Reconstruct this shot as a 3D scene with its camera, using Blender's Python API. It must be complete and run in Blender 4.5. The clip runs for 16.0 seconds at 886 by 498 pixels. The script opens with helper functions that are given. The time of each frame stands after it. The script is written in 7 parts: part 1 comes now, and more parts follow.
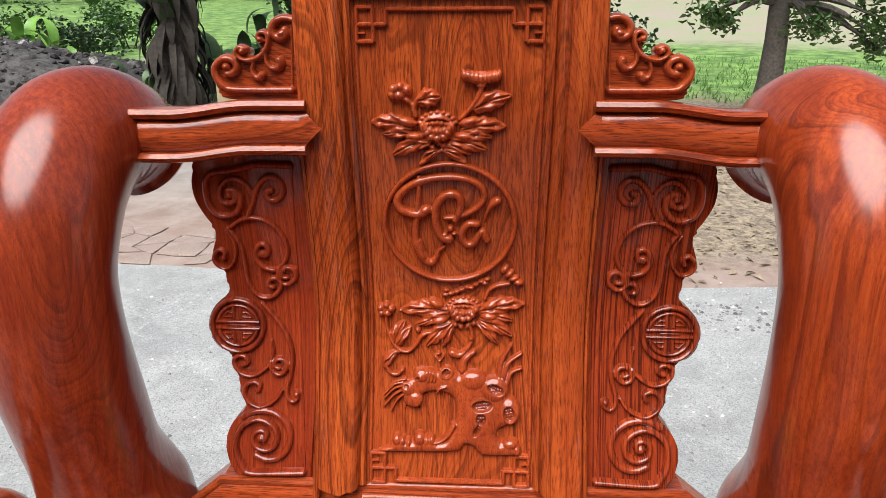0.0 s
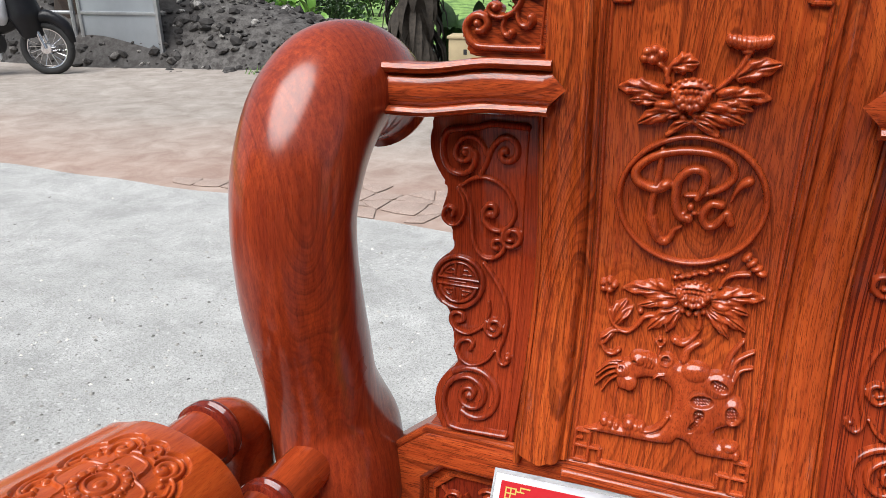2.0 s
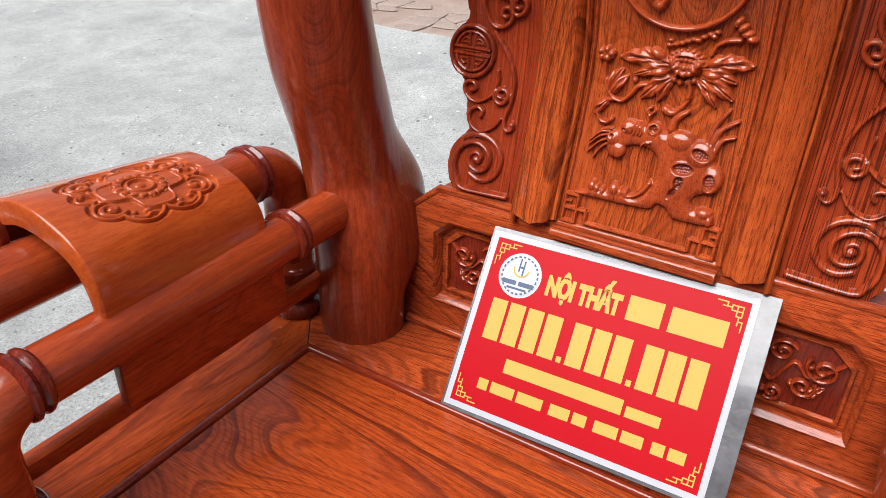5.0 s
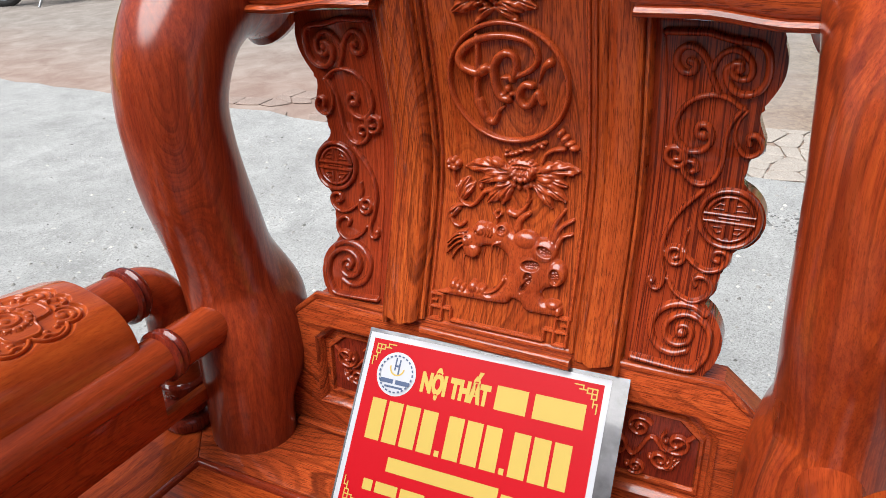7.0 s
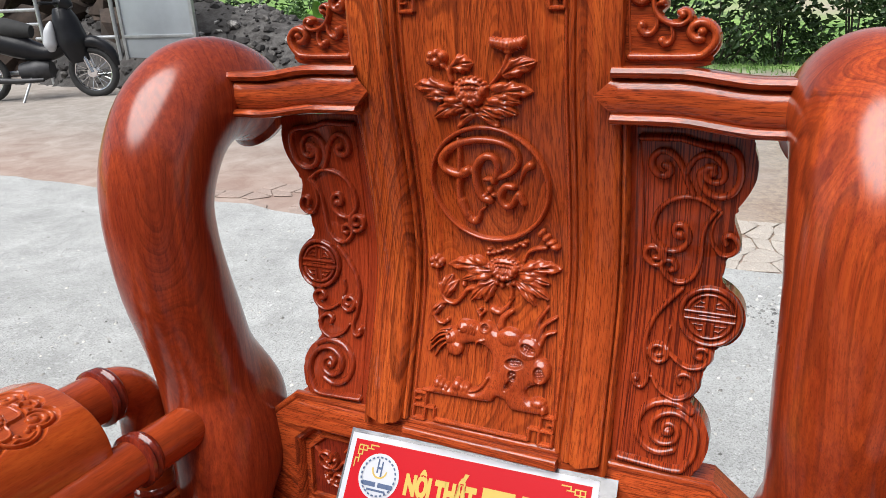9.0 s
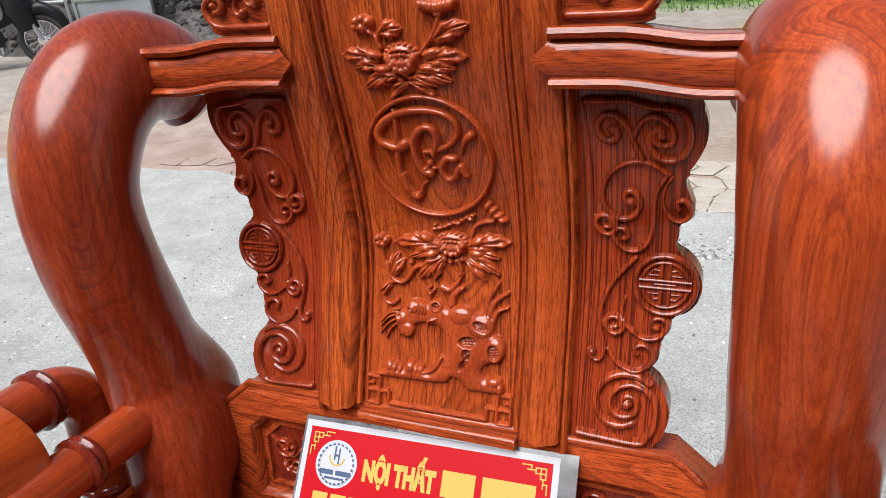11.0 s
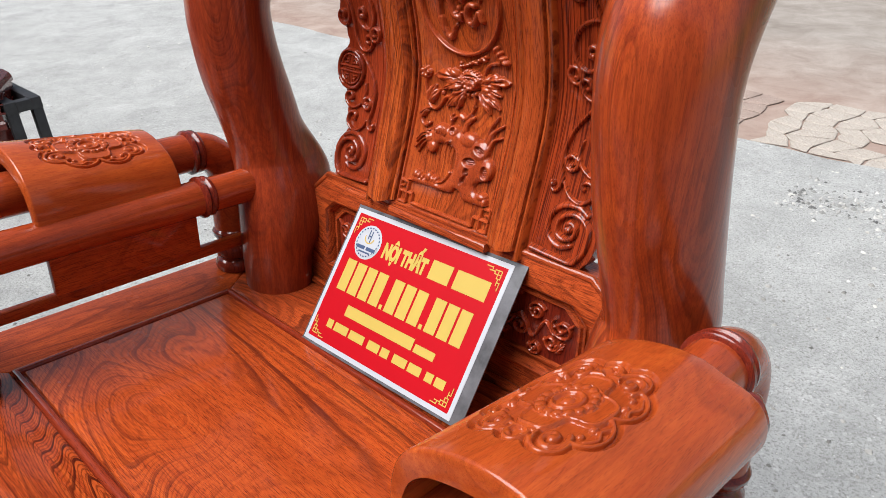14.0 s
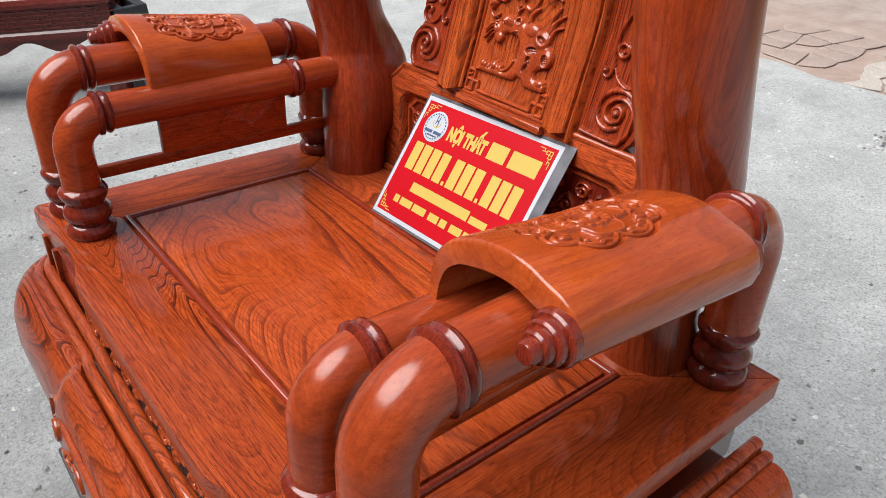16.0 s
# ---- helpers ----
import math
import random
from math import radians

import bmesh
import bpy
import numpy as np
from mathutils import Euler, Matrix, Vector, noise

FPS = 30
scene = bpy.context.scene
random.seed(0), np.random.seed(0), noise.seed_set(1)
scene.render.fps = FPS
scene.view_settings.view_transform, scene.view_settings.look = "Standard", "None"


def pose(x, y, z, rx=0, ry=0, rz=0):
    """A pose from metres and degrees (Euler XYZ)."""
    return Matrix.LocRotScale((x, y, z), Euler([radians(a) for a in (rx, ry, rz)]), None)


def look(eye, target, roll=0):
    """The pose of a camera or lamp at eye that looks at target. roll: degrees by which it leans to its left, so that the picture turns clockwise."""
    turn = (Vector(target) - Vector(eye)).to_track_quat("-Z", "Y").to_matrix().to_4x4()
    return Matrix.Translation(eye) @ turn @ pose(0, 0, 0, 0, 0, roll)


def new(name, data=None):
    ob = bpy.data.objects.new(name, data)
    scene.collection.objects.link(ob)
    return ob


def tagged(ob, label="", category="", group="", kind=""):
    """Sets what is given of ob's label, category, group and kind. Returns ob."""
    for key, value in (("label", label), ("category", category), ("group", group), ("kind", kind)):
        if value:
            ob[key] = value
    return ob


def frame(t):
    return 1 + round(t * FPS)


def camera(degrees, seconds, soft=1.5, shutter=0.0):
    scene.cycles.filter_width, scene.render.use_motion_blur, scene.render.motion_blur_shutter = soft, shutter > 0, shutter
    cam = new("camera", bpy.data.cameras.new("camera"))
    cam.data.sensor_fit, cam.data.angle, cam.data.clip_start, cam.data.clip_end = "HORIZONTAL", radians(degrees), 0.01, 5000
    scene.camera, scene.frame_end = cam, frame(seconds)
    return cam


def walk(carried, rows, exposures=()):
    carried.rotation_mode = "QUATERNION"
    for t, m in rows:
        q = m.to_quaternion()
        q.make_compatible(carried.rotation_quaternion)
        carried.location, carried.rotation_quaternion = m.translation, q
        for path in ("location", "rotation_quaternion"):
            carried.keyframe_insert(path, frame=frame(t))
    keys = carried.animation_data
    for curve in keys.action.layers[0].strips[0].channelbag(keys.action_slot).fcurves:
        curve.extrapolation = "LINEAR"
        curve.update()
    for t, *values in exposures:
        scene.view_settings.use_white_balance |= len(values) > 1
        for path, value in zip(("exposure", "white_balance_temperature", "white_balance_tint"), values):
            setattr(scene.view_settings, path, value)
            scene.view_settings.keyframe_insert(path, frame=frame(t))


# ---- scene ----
cam = camera(63.1, 16.0, soft=0.4)
# the armchair leans back a little on its blocks; the camera's rows are given in the chair's own frame
LEANBACK = Matrix.Translation((0, -0.1, 0.45)) @ pose(0, 0, 0, -5.5) @ Matrix.Translation((0, 0.1, -0.45))
GROUND = -0.17
PATH = [
    (0, (0.034, -0.673, 1.115), (-0.079, 1.258, 0.608), -0.0),
    (0.5, (0.027, -0.679, 1.114), (-0.18, 1.24, 0.59), 0.2),
    (1, (-0.024, -0.676, 1.122), (-0.343, 1.222, 0.579), 0.3),
    (1.5, (-0.056, -0.669, 1.123), (-0.53, 1.19, 0.56), 0.7),
    (2, (0.012, -0.662, 1.102), (-0.651, 1.133, 0.521), 1.8),
    (2.5, (0.117, -0.666, 1.092), (-0.711, 1.045, 0.471), 2.2),
    (3, (0.158, -0.696, 1.077), (-0.696, 0.975, 0.385), 2.9),
    (3.5, (0.172, -0.693, 1.058), (-0.745, 0.902, 0.275), 2.5),
    (4, (0.172, -0.69, 1.05), (-0.767, 0.844, 0.176), 2.0),
    (4.2, (0.177, -0.689, 1.048), (-0.772, 0.82, 0.14), 1.7),
    (6.3, (0.235, -0.685, 1.043), (-0.594, 0.838, 0.047), -0.8),
    (6.5, (0.253, -0.677, 1.071), (-0.577, 0.889, 0.144), -1.1),
    (7, (0.275, -0.668, 1.094), (-0.54, 0.978, 0.303), -0.9),
    (7.5, (0.276, -0.666, 1.094), (-0.53, 1.03, 0.405), -0.6),
    (8, (0.267, -0.663, 1.099), (-0.534, 1.056, 0.464), -0.5),
    (8.5, (0.265, -0.666, 1.1), (-0.534, 1.069, 0.51), -0.4),
    (9, (0.27, -0.671, 1.104), (-0.524, 1.078, 0.546), -0.5),
    (9.2, (0.265, -0.67, 1.113), (-0.512, 1.083, 0.544), -0.4),
    (11.3, (0.286, -0.609, 1.115), (-0.432, 1.126, 0.426), -3.6),
    (11.5, (0.276, -0.613, 1.106), (-0.412, 1.145, 0.445), -2.9),
    (12, (0.275, -0.575, 1.115), (-0.39, 1.181, 0.425), -3.1),
    (12.5, (0.405, -0.526, 1.108), (-0.433, 1.14, 0.385), -1.1),
    (13, (0.513, -0.523, 1.092), (-0.545, 0.983, 0.31), -0.3),
    (13.5, (0.567, -0.593, 1.081), (-0.608, 0.801, 0.26), 0.5),
    (14, (0.645, -0.66, 1.07), (-0.586, 0.655, 0.2), 1.4),
    (14.5, (0.671, -0.679, 1.05), (-0.584, 0.563, 0.109), 1.9),
    (15, (0.678, -0.666, 1.025), (-0.591, 0.514, 0.027), 2.4),
    (15.5, (0.701, -0.684, 1.021), (-0.589, 0.449, -0.006), 2.5),
    (16, (0.768, -0.735, 1.034), (-0.547, 0.379, 0.02), 2.5),
]
walk(cam, [(t, LEANBACK @ look(eye, target, roll)) for t, eye, target, roll in PATH])

# ---- sky and light ----
world = bpy.data.worlds.new("sky")
scene.world = world
world.use_nodes = True
wn = world.node_tree
sky = wn.nodes.new("ShaderNodeTexSky")
sky.sky_type, sky.sun_disc = "NISHITA", False
sky.sun_elevation, sky.sun_rotation = radians(60), radians(-160)
sky.air_density, sky.dust_density, sky.ozone_density = 1.0, 1.0, 1.0
hazy = wn.nodes.new("ShaderNodeHueSaturation")
hazy.inputs["Saturation"].default_value = 0.55
wn.links.new(sky.outputs[0], hazy.inputs["Color"])
wn.links.new(hazy.outputs[0], wn.nodes["Background"].inputs[0])
wn.nodes["Background"].inputs[1].default_value = 0.076
sun = new("sun", bpy.data.lights.new("sun", "SUN"))
sun.data.energy, sun.data.angle, sun.data.color = 4.0, radians(52), (1.0, 0.985, 0.97)
sun.matrix_world = look((0, 0, 0), (0.171, 0.470, -0.866))
scene.view_settings.exposure = 0.62


# ---- materials ----
class Nodes:
    """A small wrapper to lay out a node material."""

    def __init__(self, name):
        self.mat = bpy.data.materials.new(name)
        self.mat.use_nodes = True
        self.tree = self.mat.node_tree
        self.bsdf = self.tree.nodes["Principled BSDF"]

    def add(self, kind, sockets=None, operation="", data_type="", blend_type=""):
        n = self.tree.nodes.new(kind)
        if operation:
            n.operation = operation
        if data_type:
            n.data_type = data_type
        if blend_type:
            n.blend_type = blend_type
        for k, v in (sockets or {}).items():
            if isinstance(v, bpy.types.NodeSocket):
                self.tree.links.new(v, n.inputs[k])
            else:
                n.inputs[k].default_value = v
        return n

    def math(self, op, a, b=0.0):
        return self.add("ShaderNodeMath", {0: a, 1: b}, operation=op).outputs[0]

    def ramp(self, fac, *stops):
        n = self.add("ShaderNodeValToRGB", {0: fac})
        while len(n.color_ramp.elements) < len(stops):
            n.color_ramp.elements.new(0.5)
        for e, (p, c) in zip(n.color_ramp.elements, stops):
            e.position, e.color = p, (*c, 1) if len(c) == 3 else c
        return n.outputs[0]

    def mix(self, fac, a, b, how="MIX"):
        n = self.add("ShaderNodeMix", {0: fac}, data_type="RGBA", blend_type=how)
        for i, v in ((6, a), (7, b)):
            if isinstance(v, bpy.types.NodeSocket):
                self.tree.links.new(v, n.inputs[i])
            else:
                n.inputs[i].default_value = (*v, 1)
        return n.outputs[2]

    def noise(self, vec, scale, detail=4.0, rough=0.55, distort=0.0):
        return self.add("ShaderNodeTexNoise", {"Vector": vec, "Scale": scale, "Detail": detail, "Roughness": rough, "Distortion": distort}).outputs[0]

    def out(self, **kw):
        for k, v in kw.items():
            s = self.bsdf.inputs[k.replace("_", " ")]
            if isinstance(v, bpy.types.NodeSocket):
                self.tree.links.new(v, s)
            elif isinstance(v, tuple):
                s.default_value = (*v, 1) if len(v) == 3 else v
            else:
                s.default_value = v
        return self.mat

    def bump(self, height, strength=0.3, dist=0.002):
        return self.add("ShaderNodeBump", {"Height": height, "Strength": strength, "Distance": dist}).outputs[0]


def wood(name, axis, light, mid, dark, figure=1.0, coat=0.8, gloss=0.3, lines=0.74, swirl=0.6, sheen=(0.085, 0.15), knots=(), fleck=1.0, stripe=0.0, sawn=None):
    """Lacquered rosewood: cathedral figure, streaks, fine dark pores, a clear coat. axis: the way of the grain; sawn: the axis across a board's face, where the grain hardly changes."""
    deep, ior = (0.86, 1.54) if coat > 0.7 else (0.92, 1.5)
    light, mid, dark = [(c[0] * deep, c[1] * deep * 0.97, c[2] * 1.9) for c in (light, mid, dark)]
    k = Nodes(name)
    obj = k.add("ShaderNodeTexCoord").outputs["Object"]
    rnd = k.add("ShaderNodeObjectInfo").outputs["Random"]
    shift = k.math("MULTIPLY", rnd, 37.0)
    vec = k.add("ShaderNodeVectorMath", {0: obj, 1: k.add("ShaderNodeCombineXYZ", {0: shift, 1: shift, 2: shift}).outputs[0]}, operation="ADD").outputs[0]

    def along(s):
        scale = [1.0, 1.0, 1.0]
        scale[axis] = s
        if sawn is not None:
            scale[sawn] = 0.02
        return k.add("ShaderNodeMapping", {"Vector": vec, "Scale": tuple(scale)}).outputs[0]

    broad = along(0.16)
    field = k.noise(broad, 5.0 * figure, 2.0, 0.4, swirl)
    for at, size, rise_by in knots:
        away = k.add("ShaderNodeVectorMath", {0: k.add("ShaderNodeMapping", {"Vector": obj, "Location": tuple(-a / b for a, b in zip(at, size)), "Scale": tuple(1 / b for b in size)}).outputs[0]}, operation="LENGTH").outputs["Value"]
        field = k.math("ADD", field, k.math("MULTIPLY", k.math("EXPONENT", k.math("MULTIPLY", k.math("MULTIPLY", away, away), -1.0)), rise_by))
    jitter = k.math("MULTIPLY", k.noise(along(0.06), 90.0, 3.0, 0.6), 2.2)
    wave = k.math("ADD", k.math("MULTIPLY", k.math("SINE", k.math("ADD", k.math("MULTIPLY", field, 190.0), jitter)), 0.5), 0.5)
    thin = k.math("ADD", k.math("MULTIPLY", k.math("SINE", k.math("ADD", k.math("MULTIPLY", field, 760.0), jitter)), 0.5), 0.5)
    streak = k.noise(along(0.03), 190.0, 5.0, 0.65, 0.1)
    pores = k.noise(along(0.05), 1500.0, 2.0, 0.6)
    dashes = k.noise(along(0.050), 620.0, 2.0, 0.7)
    patch = k.noise(broad, 7.0, 3.0, 0.5, 0.4)
    tone = k.noise(along(0.2), 11.0, 4.0, 0.55, 0.6)
    base = k.mix(k.ramp(streak, (0.30, (0, 0, 0)), (0.70, (1, 1, 1))), mid, light)
    base = k.mix(k.ramp(tone, (0.35, (0, 0, 0)), (0.72, (0.75,) * 3)), base, tuple(a * 0.62 + e * 0.38 for a, e in zip(mid, dark)))
    mask = k.ramp(patch, (0.32, (0.15 * lines,) * 3), (0.62, (lines,) * 3))
    base = k.mix(k.math("MULTIPLY", k.ramp(thin, (0.55, (0, 0, 0)), (0.92, (0.6,) * 3)), mask), base, dark)
    base = k.mix(k.math("MULTIPLY", k.ramp(wave, (0.86, (0, 0, 0)), (0.95, (0.95,) * 3)), mask), base, dark)
    base = k.mix(k.ramp(dashes, (0.535, (0, 0, 0)), (0.605, (min(0.70, 0.30 + 0.6 * lines) * fleck,) * 3)), base, tuple(a * 0.3 + e * 0.7 for a, e in zip(mid, dark)))
    base = k.mix(k.ramp(pores, (0.55, (0, 0, 0)), (0.66, (0.6 * fleck,) * 3)), base, dark)
    if stripe:
        base = k.mix(k.ramp(k.noise(along(0.006), 640.0, 2.0, 0.6), (0.50, (0, 0, 0)), (0.58, (stripe,) * 3)), base, dark)
    rough = k.ramp(k.noise(vec, 9.0, 3.0), (0.3, (gloss * 0.85,) * 3), (0.8, (gloss * 1.25,) * 3))
    polish = k.ramp(k.noise(vec, 14.0, 4.0), (0.3, (sheen[0],) * 3), (0.75, (sheen[1],) * 3))
    return k.out(Base_Color=base, Roughness=rough, Coat_Weight=coat * 0.88, Coat_IOR=ior, Coat_Roughness=polish, Normal=k.bump(pores, 0.10, 0.0004), IOR=1.5, Specular_IOR_Level=0.05)


LIGHT, MID, DARK = (0.61, 0.118, 0.012), (0.42, 0.062, 0.007), (0.042, 0.006, 0.002)
WOOD_X = wood("rosewood_grain_x", 0, LIGHT, MID, DARK, lines=0.6, fleck=1.1)
WOOD_Y = wood("rosewood_grain_y", 1, (0.60, 0.110, 0.010), (0.42, 0.060, 0.006), DARK, coat=0.5, lines=0.35)
WOOD_BAR = wood("rosewood_bar", 1, (0.54, 0.090, 0.009), (0.36, 0.050, 0.006), DARK, 0.5, 0.72, 0.25, 0.20, 0.3, (0.15, 0.22), fleck=0.55)
WOOD_Z = wood("rosewood_grain_z", 2, (0.70, 0.150, 0.012), (0.40, 0.060, 0.006), DARK, lines=0.62, swirl=0.9, sheen=(0.07, 0.12), fleck=1.0, sawn=1, knots=(((-0.118, 0, 0.80), (0.030, 9.0, 0.20), 0.10), ((0.112, 0, 0.92), (0.026, 9.0, 0.26), 0.13), ((0.020, 0, 1.02), (0.050, 9.0, 0.22), 0.16), ((-0.040, 0, 0.74), (0.045, 9.0, 0.14), -0.16), ((-0.112, 0, 1.12), (0.028, 9.0, 0.16), -0.10)))
WOOD_FRONT = wood("rosewood_seat_front", 0, (0.58, 0.108, 0.010), (0.38, 0.052, 0.006), DARK, 1.0, 0.55, 0.28, 1.0, 1.0, knots=(((-0.40, -0.50, 0.45), (0.22, 0.07, 1.0), 0.30), ((0.10, -0.53, 0.45), (0.30, 0.04, 1.0), 0.22)))
WOOD_PLATE = wood("rosewood_plate", 2, (0.46, 0.068, 0.008), (0.32, 0.038, 0.005), DARK, 1.0, 0.9, 0.25, 0.25, 0.3, (0.06, 0.11), fleck=0.7, stripe=0.35, sawn=1)
WOOD_STRIPED = wood("rosewood_striped", 2, (0.50, 0.078, 0.008), (0.33, 0.042, 0.005), DARK, 1.0, 0.9, 0.25, 0.2, 0.3, (0.06, 0.11), fleck=0.6, stripe=0.75, sawn=1)
WOOD_CAP = wood("rosewood_arm_cap", 1, (0.66, 0.130, 0.010), (0.46, 0.068, 0.006), DARK, 0.7, 0.8, 0.25, 0.14, 0.4, (0.11, 0.16), fleck=0.45)
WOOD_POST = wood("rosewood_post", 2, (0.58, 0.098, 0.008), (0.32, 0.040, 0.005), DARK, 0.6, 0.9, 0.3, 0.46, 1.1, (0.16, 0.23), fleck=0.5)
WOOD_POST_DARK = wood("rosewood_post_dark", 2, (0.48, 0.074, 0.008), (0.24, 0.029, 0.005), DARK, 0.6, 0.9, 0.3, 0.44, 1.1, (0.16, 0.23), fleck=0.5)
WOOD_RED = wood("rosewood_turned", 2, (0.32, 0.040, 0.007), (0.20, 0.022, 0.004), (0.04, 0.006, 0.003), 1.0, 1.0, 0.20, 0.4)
WOOD_BENCH = wood("rosewood_bench", 1, (0.26, 0.050, 0.016), (0.16, 0.026, 0.009), DARK, 1.0, 0.8, 0.25, 0.4)
WOOD_BEAD = wood("rosewood_bead", 0, (0.42, 0.060, 0.009), (0.28, 0.034, 0.005), DARK, 1.0, 1.0, 0.2, 0.2, 0.6, (0.05, 0.09))
WOOD_CARVED = wood("rosewood_carved", 2, (0.60, 0.112, 0.011), (0.40, 0.058, 0.007), DARK, 1.0, 1.0, 0.2, 0.2, 0.6, (0.065, 0.11))


def plain(name, color, rough=0.6, metal=0.0, spread=0.25, scale=20.0, rel=0.15, coat=0.0, spec=0.5):
    """A surface with mottled colour and slight relief."""
    k = Nodes(name)
    obj = k.add("ShaderNodeTexCoord").outputs["Object"]
    n = k.noise(obj, scale, 6.0, 0.6)
    big = k.noise(obj, scale * 0.13, 3.0)
    lo = tuple(c * (1 - spread) for c in color)
    hi = tuple(min(1.0, c * (1 + spread)) for c in color)
    col = k.mix(k.ramp(n, (0.3, (0, 0, 0)), (0.7, (1, 1, 1))), lo, hi)
    col = k.mix(k.ramp(big, (0.4, (0, 0, 0)), (0.7, (0.5,) * 3)), col, lo)
    return k.out(Base_Color=col, Roughness=rough, Metallic=metal, Coat_Weight=coat, Coat_IOR=1.56, Specular_IOR_Level=spec, Normal=k.bump(n, rel, 0.003))


def concrete(name, tone, tint, stain):
    """Worn mineral ground: cloudy tone, grit, dark pits and pale chips."""
    k = Nodes(name)
    obj = k.add("ShaderNodeTexCoord").outputs["Object"]
    grit = k.noise(obj, 150.0, 6.0, 0.75)
    fine = k.noise(obj, 420.0, 3.0, 0.7)
    mid = k.noise(obj, 4.0, 10.0, 0.72, 0.5)
    big = k.noise(obj, 1.1, 6.0, 0.65, 0.8)
    blot = k.noise(obj, 24.0, 8.0, 0.8, 0.5)
    specks = k.add("ShaderNodeTexVoronoi", {"Vector": obj, "Scale": 60.0}).outputs["Distance"]
    pits = k.add("ShaderNodeTexVoronoi", {"Vector": k.add("ShaderNodeVectorMath", {0: obj, 1: k.add("ShaderNodeTexNoise", {"Vector": obj, "Scale": 30.0}).outputs["Color"]}, operation="ADD").outputs[0], "Scale": 34.0}).outputs["Distance"]
    col = k.mix(k.ramp(mid, (0.3, (0, 0, 0)), (0.72, (1, 1, 1))), tuple(c * 0.58 for c in tone), tuple(c * 1.15 for c in tone))
    col = k.mix(k.ramp(big, (0.38, (0, 0, 0)), (0.7, (0.6,) * 3)), col, tint)
    col = k.mix(k.ramp(grit, (0.48, (0, 0, 0)), (0.64, (0.8,) * 3)), col, stain)
    col = k.mix(k.ramp(blot, (0.52, (0, 0, 0)), (0.70, (0.7,) * 3)), col, tuple(a * 0.5 + e * 0.5 for a, e in zip(tone, stain)))
    col = k.mix(k.ramp(pits, (0.06, (0.75,) * 3), (0.15, (0, 0, 0))), col, tuple(c * 0.8 for c in stain))
    col = k.mix(k.ramp(specks, (0.06, (0.6,) * 3), (0.17, (0, 0, 0))), col, tuple(min(1, c * 1.5) for c in tone))
    cells = k.add("ShaderNodeTexVoronoi", {"Vector": k.add("ShaderNodeVectorMath", {0: obj, 1: k.add("ShaderNodeVectorMath", {0: k.add("ShaderNodeTexNoise", {"Vector": obj, "Scale": 55.0}).outputs["Color"], 1: (0.02, 0.02, 0.02)}, operation="MULTIPLY").outputs[0]}, operation="ADD").outputs[0], "Scale": 48.0}).outputs
    chip = k.math("MULTIPLY", k.ramp(cells["Distance"], (0.26, (1, 1, 1)), (0.36, (0, 0, 0))), k.ramp(k.noise(obj, 3.0, 5.0, 0.6), (0.42, (0.1,) * 3), (0.66, (1, 1, 1))))
    stone = k.ramp(cells["Color"], (0.0, tuple(c * 0.5 for c in stain)), (0.35, tint), (0.62, tuple(c * 0.9 for c in tone)), (0.8, tuple(min(1, c * 1.45) for c in tone)))
    col = k.mix(k.math("MULTIPLY", chip, 0.55), col, stone)
    height = k.math("ADD", k.math("ADD", grit, k.math("MULTIPLY", fine, 0.5)), k.math("MULTIPLY", mid, 1.6))
    return k.out(Base_Color=col, Roughness=0.9, Normal=k.bump(height, 0.75, 0.005))


CONCRETE = concrete("worn_concrete", (0.47, 0.475, 0.465), (0.35, 0.355, 0.345), (0.15, 0.145, 0.135))
DIRT = concrete("packed_earth", (0.37, 0.31, 0.25), (0.30, 0.20, 0.15), (0.14, 0.11, 0.09))
BRICK = concrete("cracked_pale_paving", (0.54, 0.49, 0.43), (0.47, 0.39, 0.33), (0.26, 0.21, 0.18))
kr = Nodes("grey_rubble")
RUBBLE = kr.out(Base_Color=kr.mix(kr.ramp(kr.noise(kr.add("ShaderNodeTexCoord").outputs["Object"], 9.0, 8.0, 0.8), (0.40, (0, 0, 0)), (0.58, (1, 1, 1))), kr.ramp(kr.add("ShaderNodeNewGeometry").outputs["Random Per Island"], (0.0, (0.025, 0.023, 0.022)), (0.60, (0.055, 0.052, 0.050)), (0.88, (0.15, 0.14, 0.13)), (0.97, (0.45, 0.43, 0.40))), (0.03, 0.026, 0.024)), Roughness=0.9)
LEAFLITTER = plain("dry_leaf_litter", (0.27, 0.21, 0.14), 0.9, 0, 0.5, 16.0, 0.6)
GRASS = plain("grass_blades", (0.12, 0.24, 0.05), 0.7, 0, 0.45, 3.0, 0.2)
MEADOW = plain("meadow", (0.16, 0.25, 0.07), 0.9, 0, 0.5, 1.3, 0.4)
FIELD = plain("fallow_field", (0.34, 0.27, 0.19), 0.9, 0, 0.35, 0.5, 0.3)
LEAF = plain("leaf_green", (0.06, 0.13, 0.03), 0.45, 0, 0.5, 4.0, 0.1)
LEAF_DARK = plain("leaf_dark_green", (0.025, 0.055, 0.016), 0.5, 0, 0.5, 4.0, 0.1)
LEAF_BRIGHT = plain("leaf_bright_green", (0.16, 0.33, 0.05), 0.45, 0, 0.35, 4.0, 0.1)
BARK = plain("bark", (0.10, 0.085, 0.07), 0.9, 0, 0.5, 22.0, 0.8)
BARK_DARK = plain("dead_leaf_sheath", (0.045, 0.036, 0.028), 0.9, 0, 0.5, 14.0, 0.8)
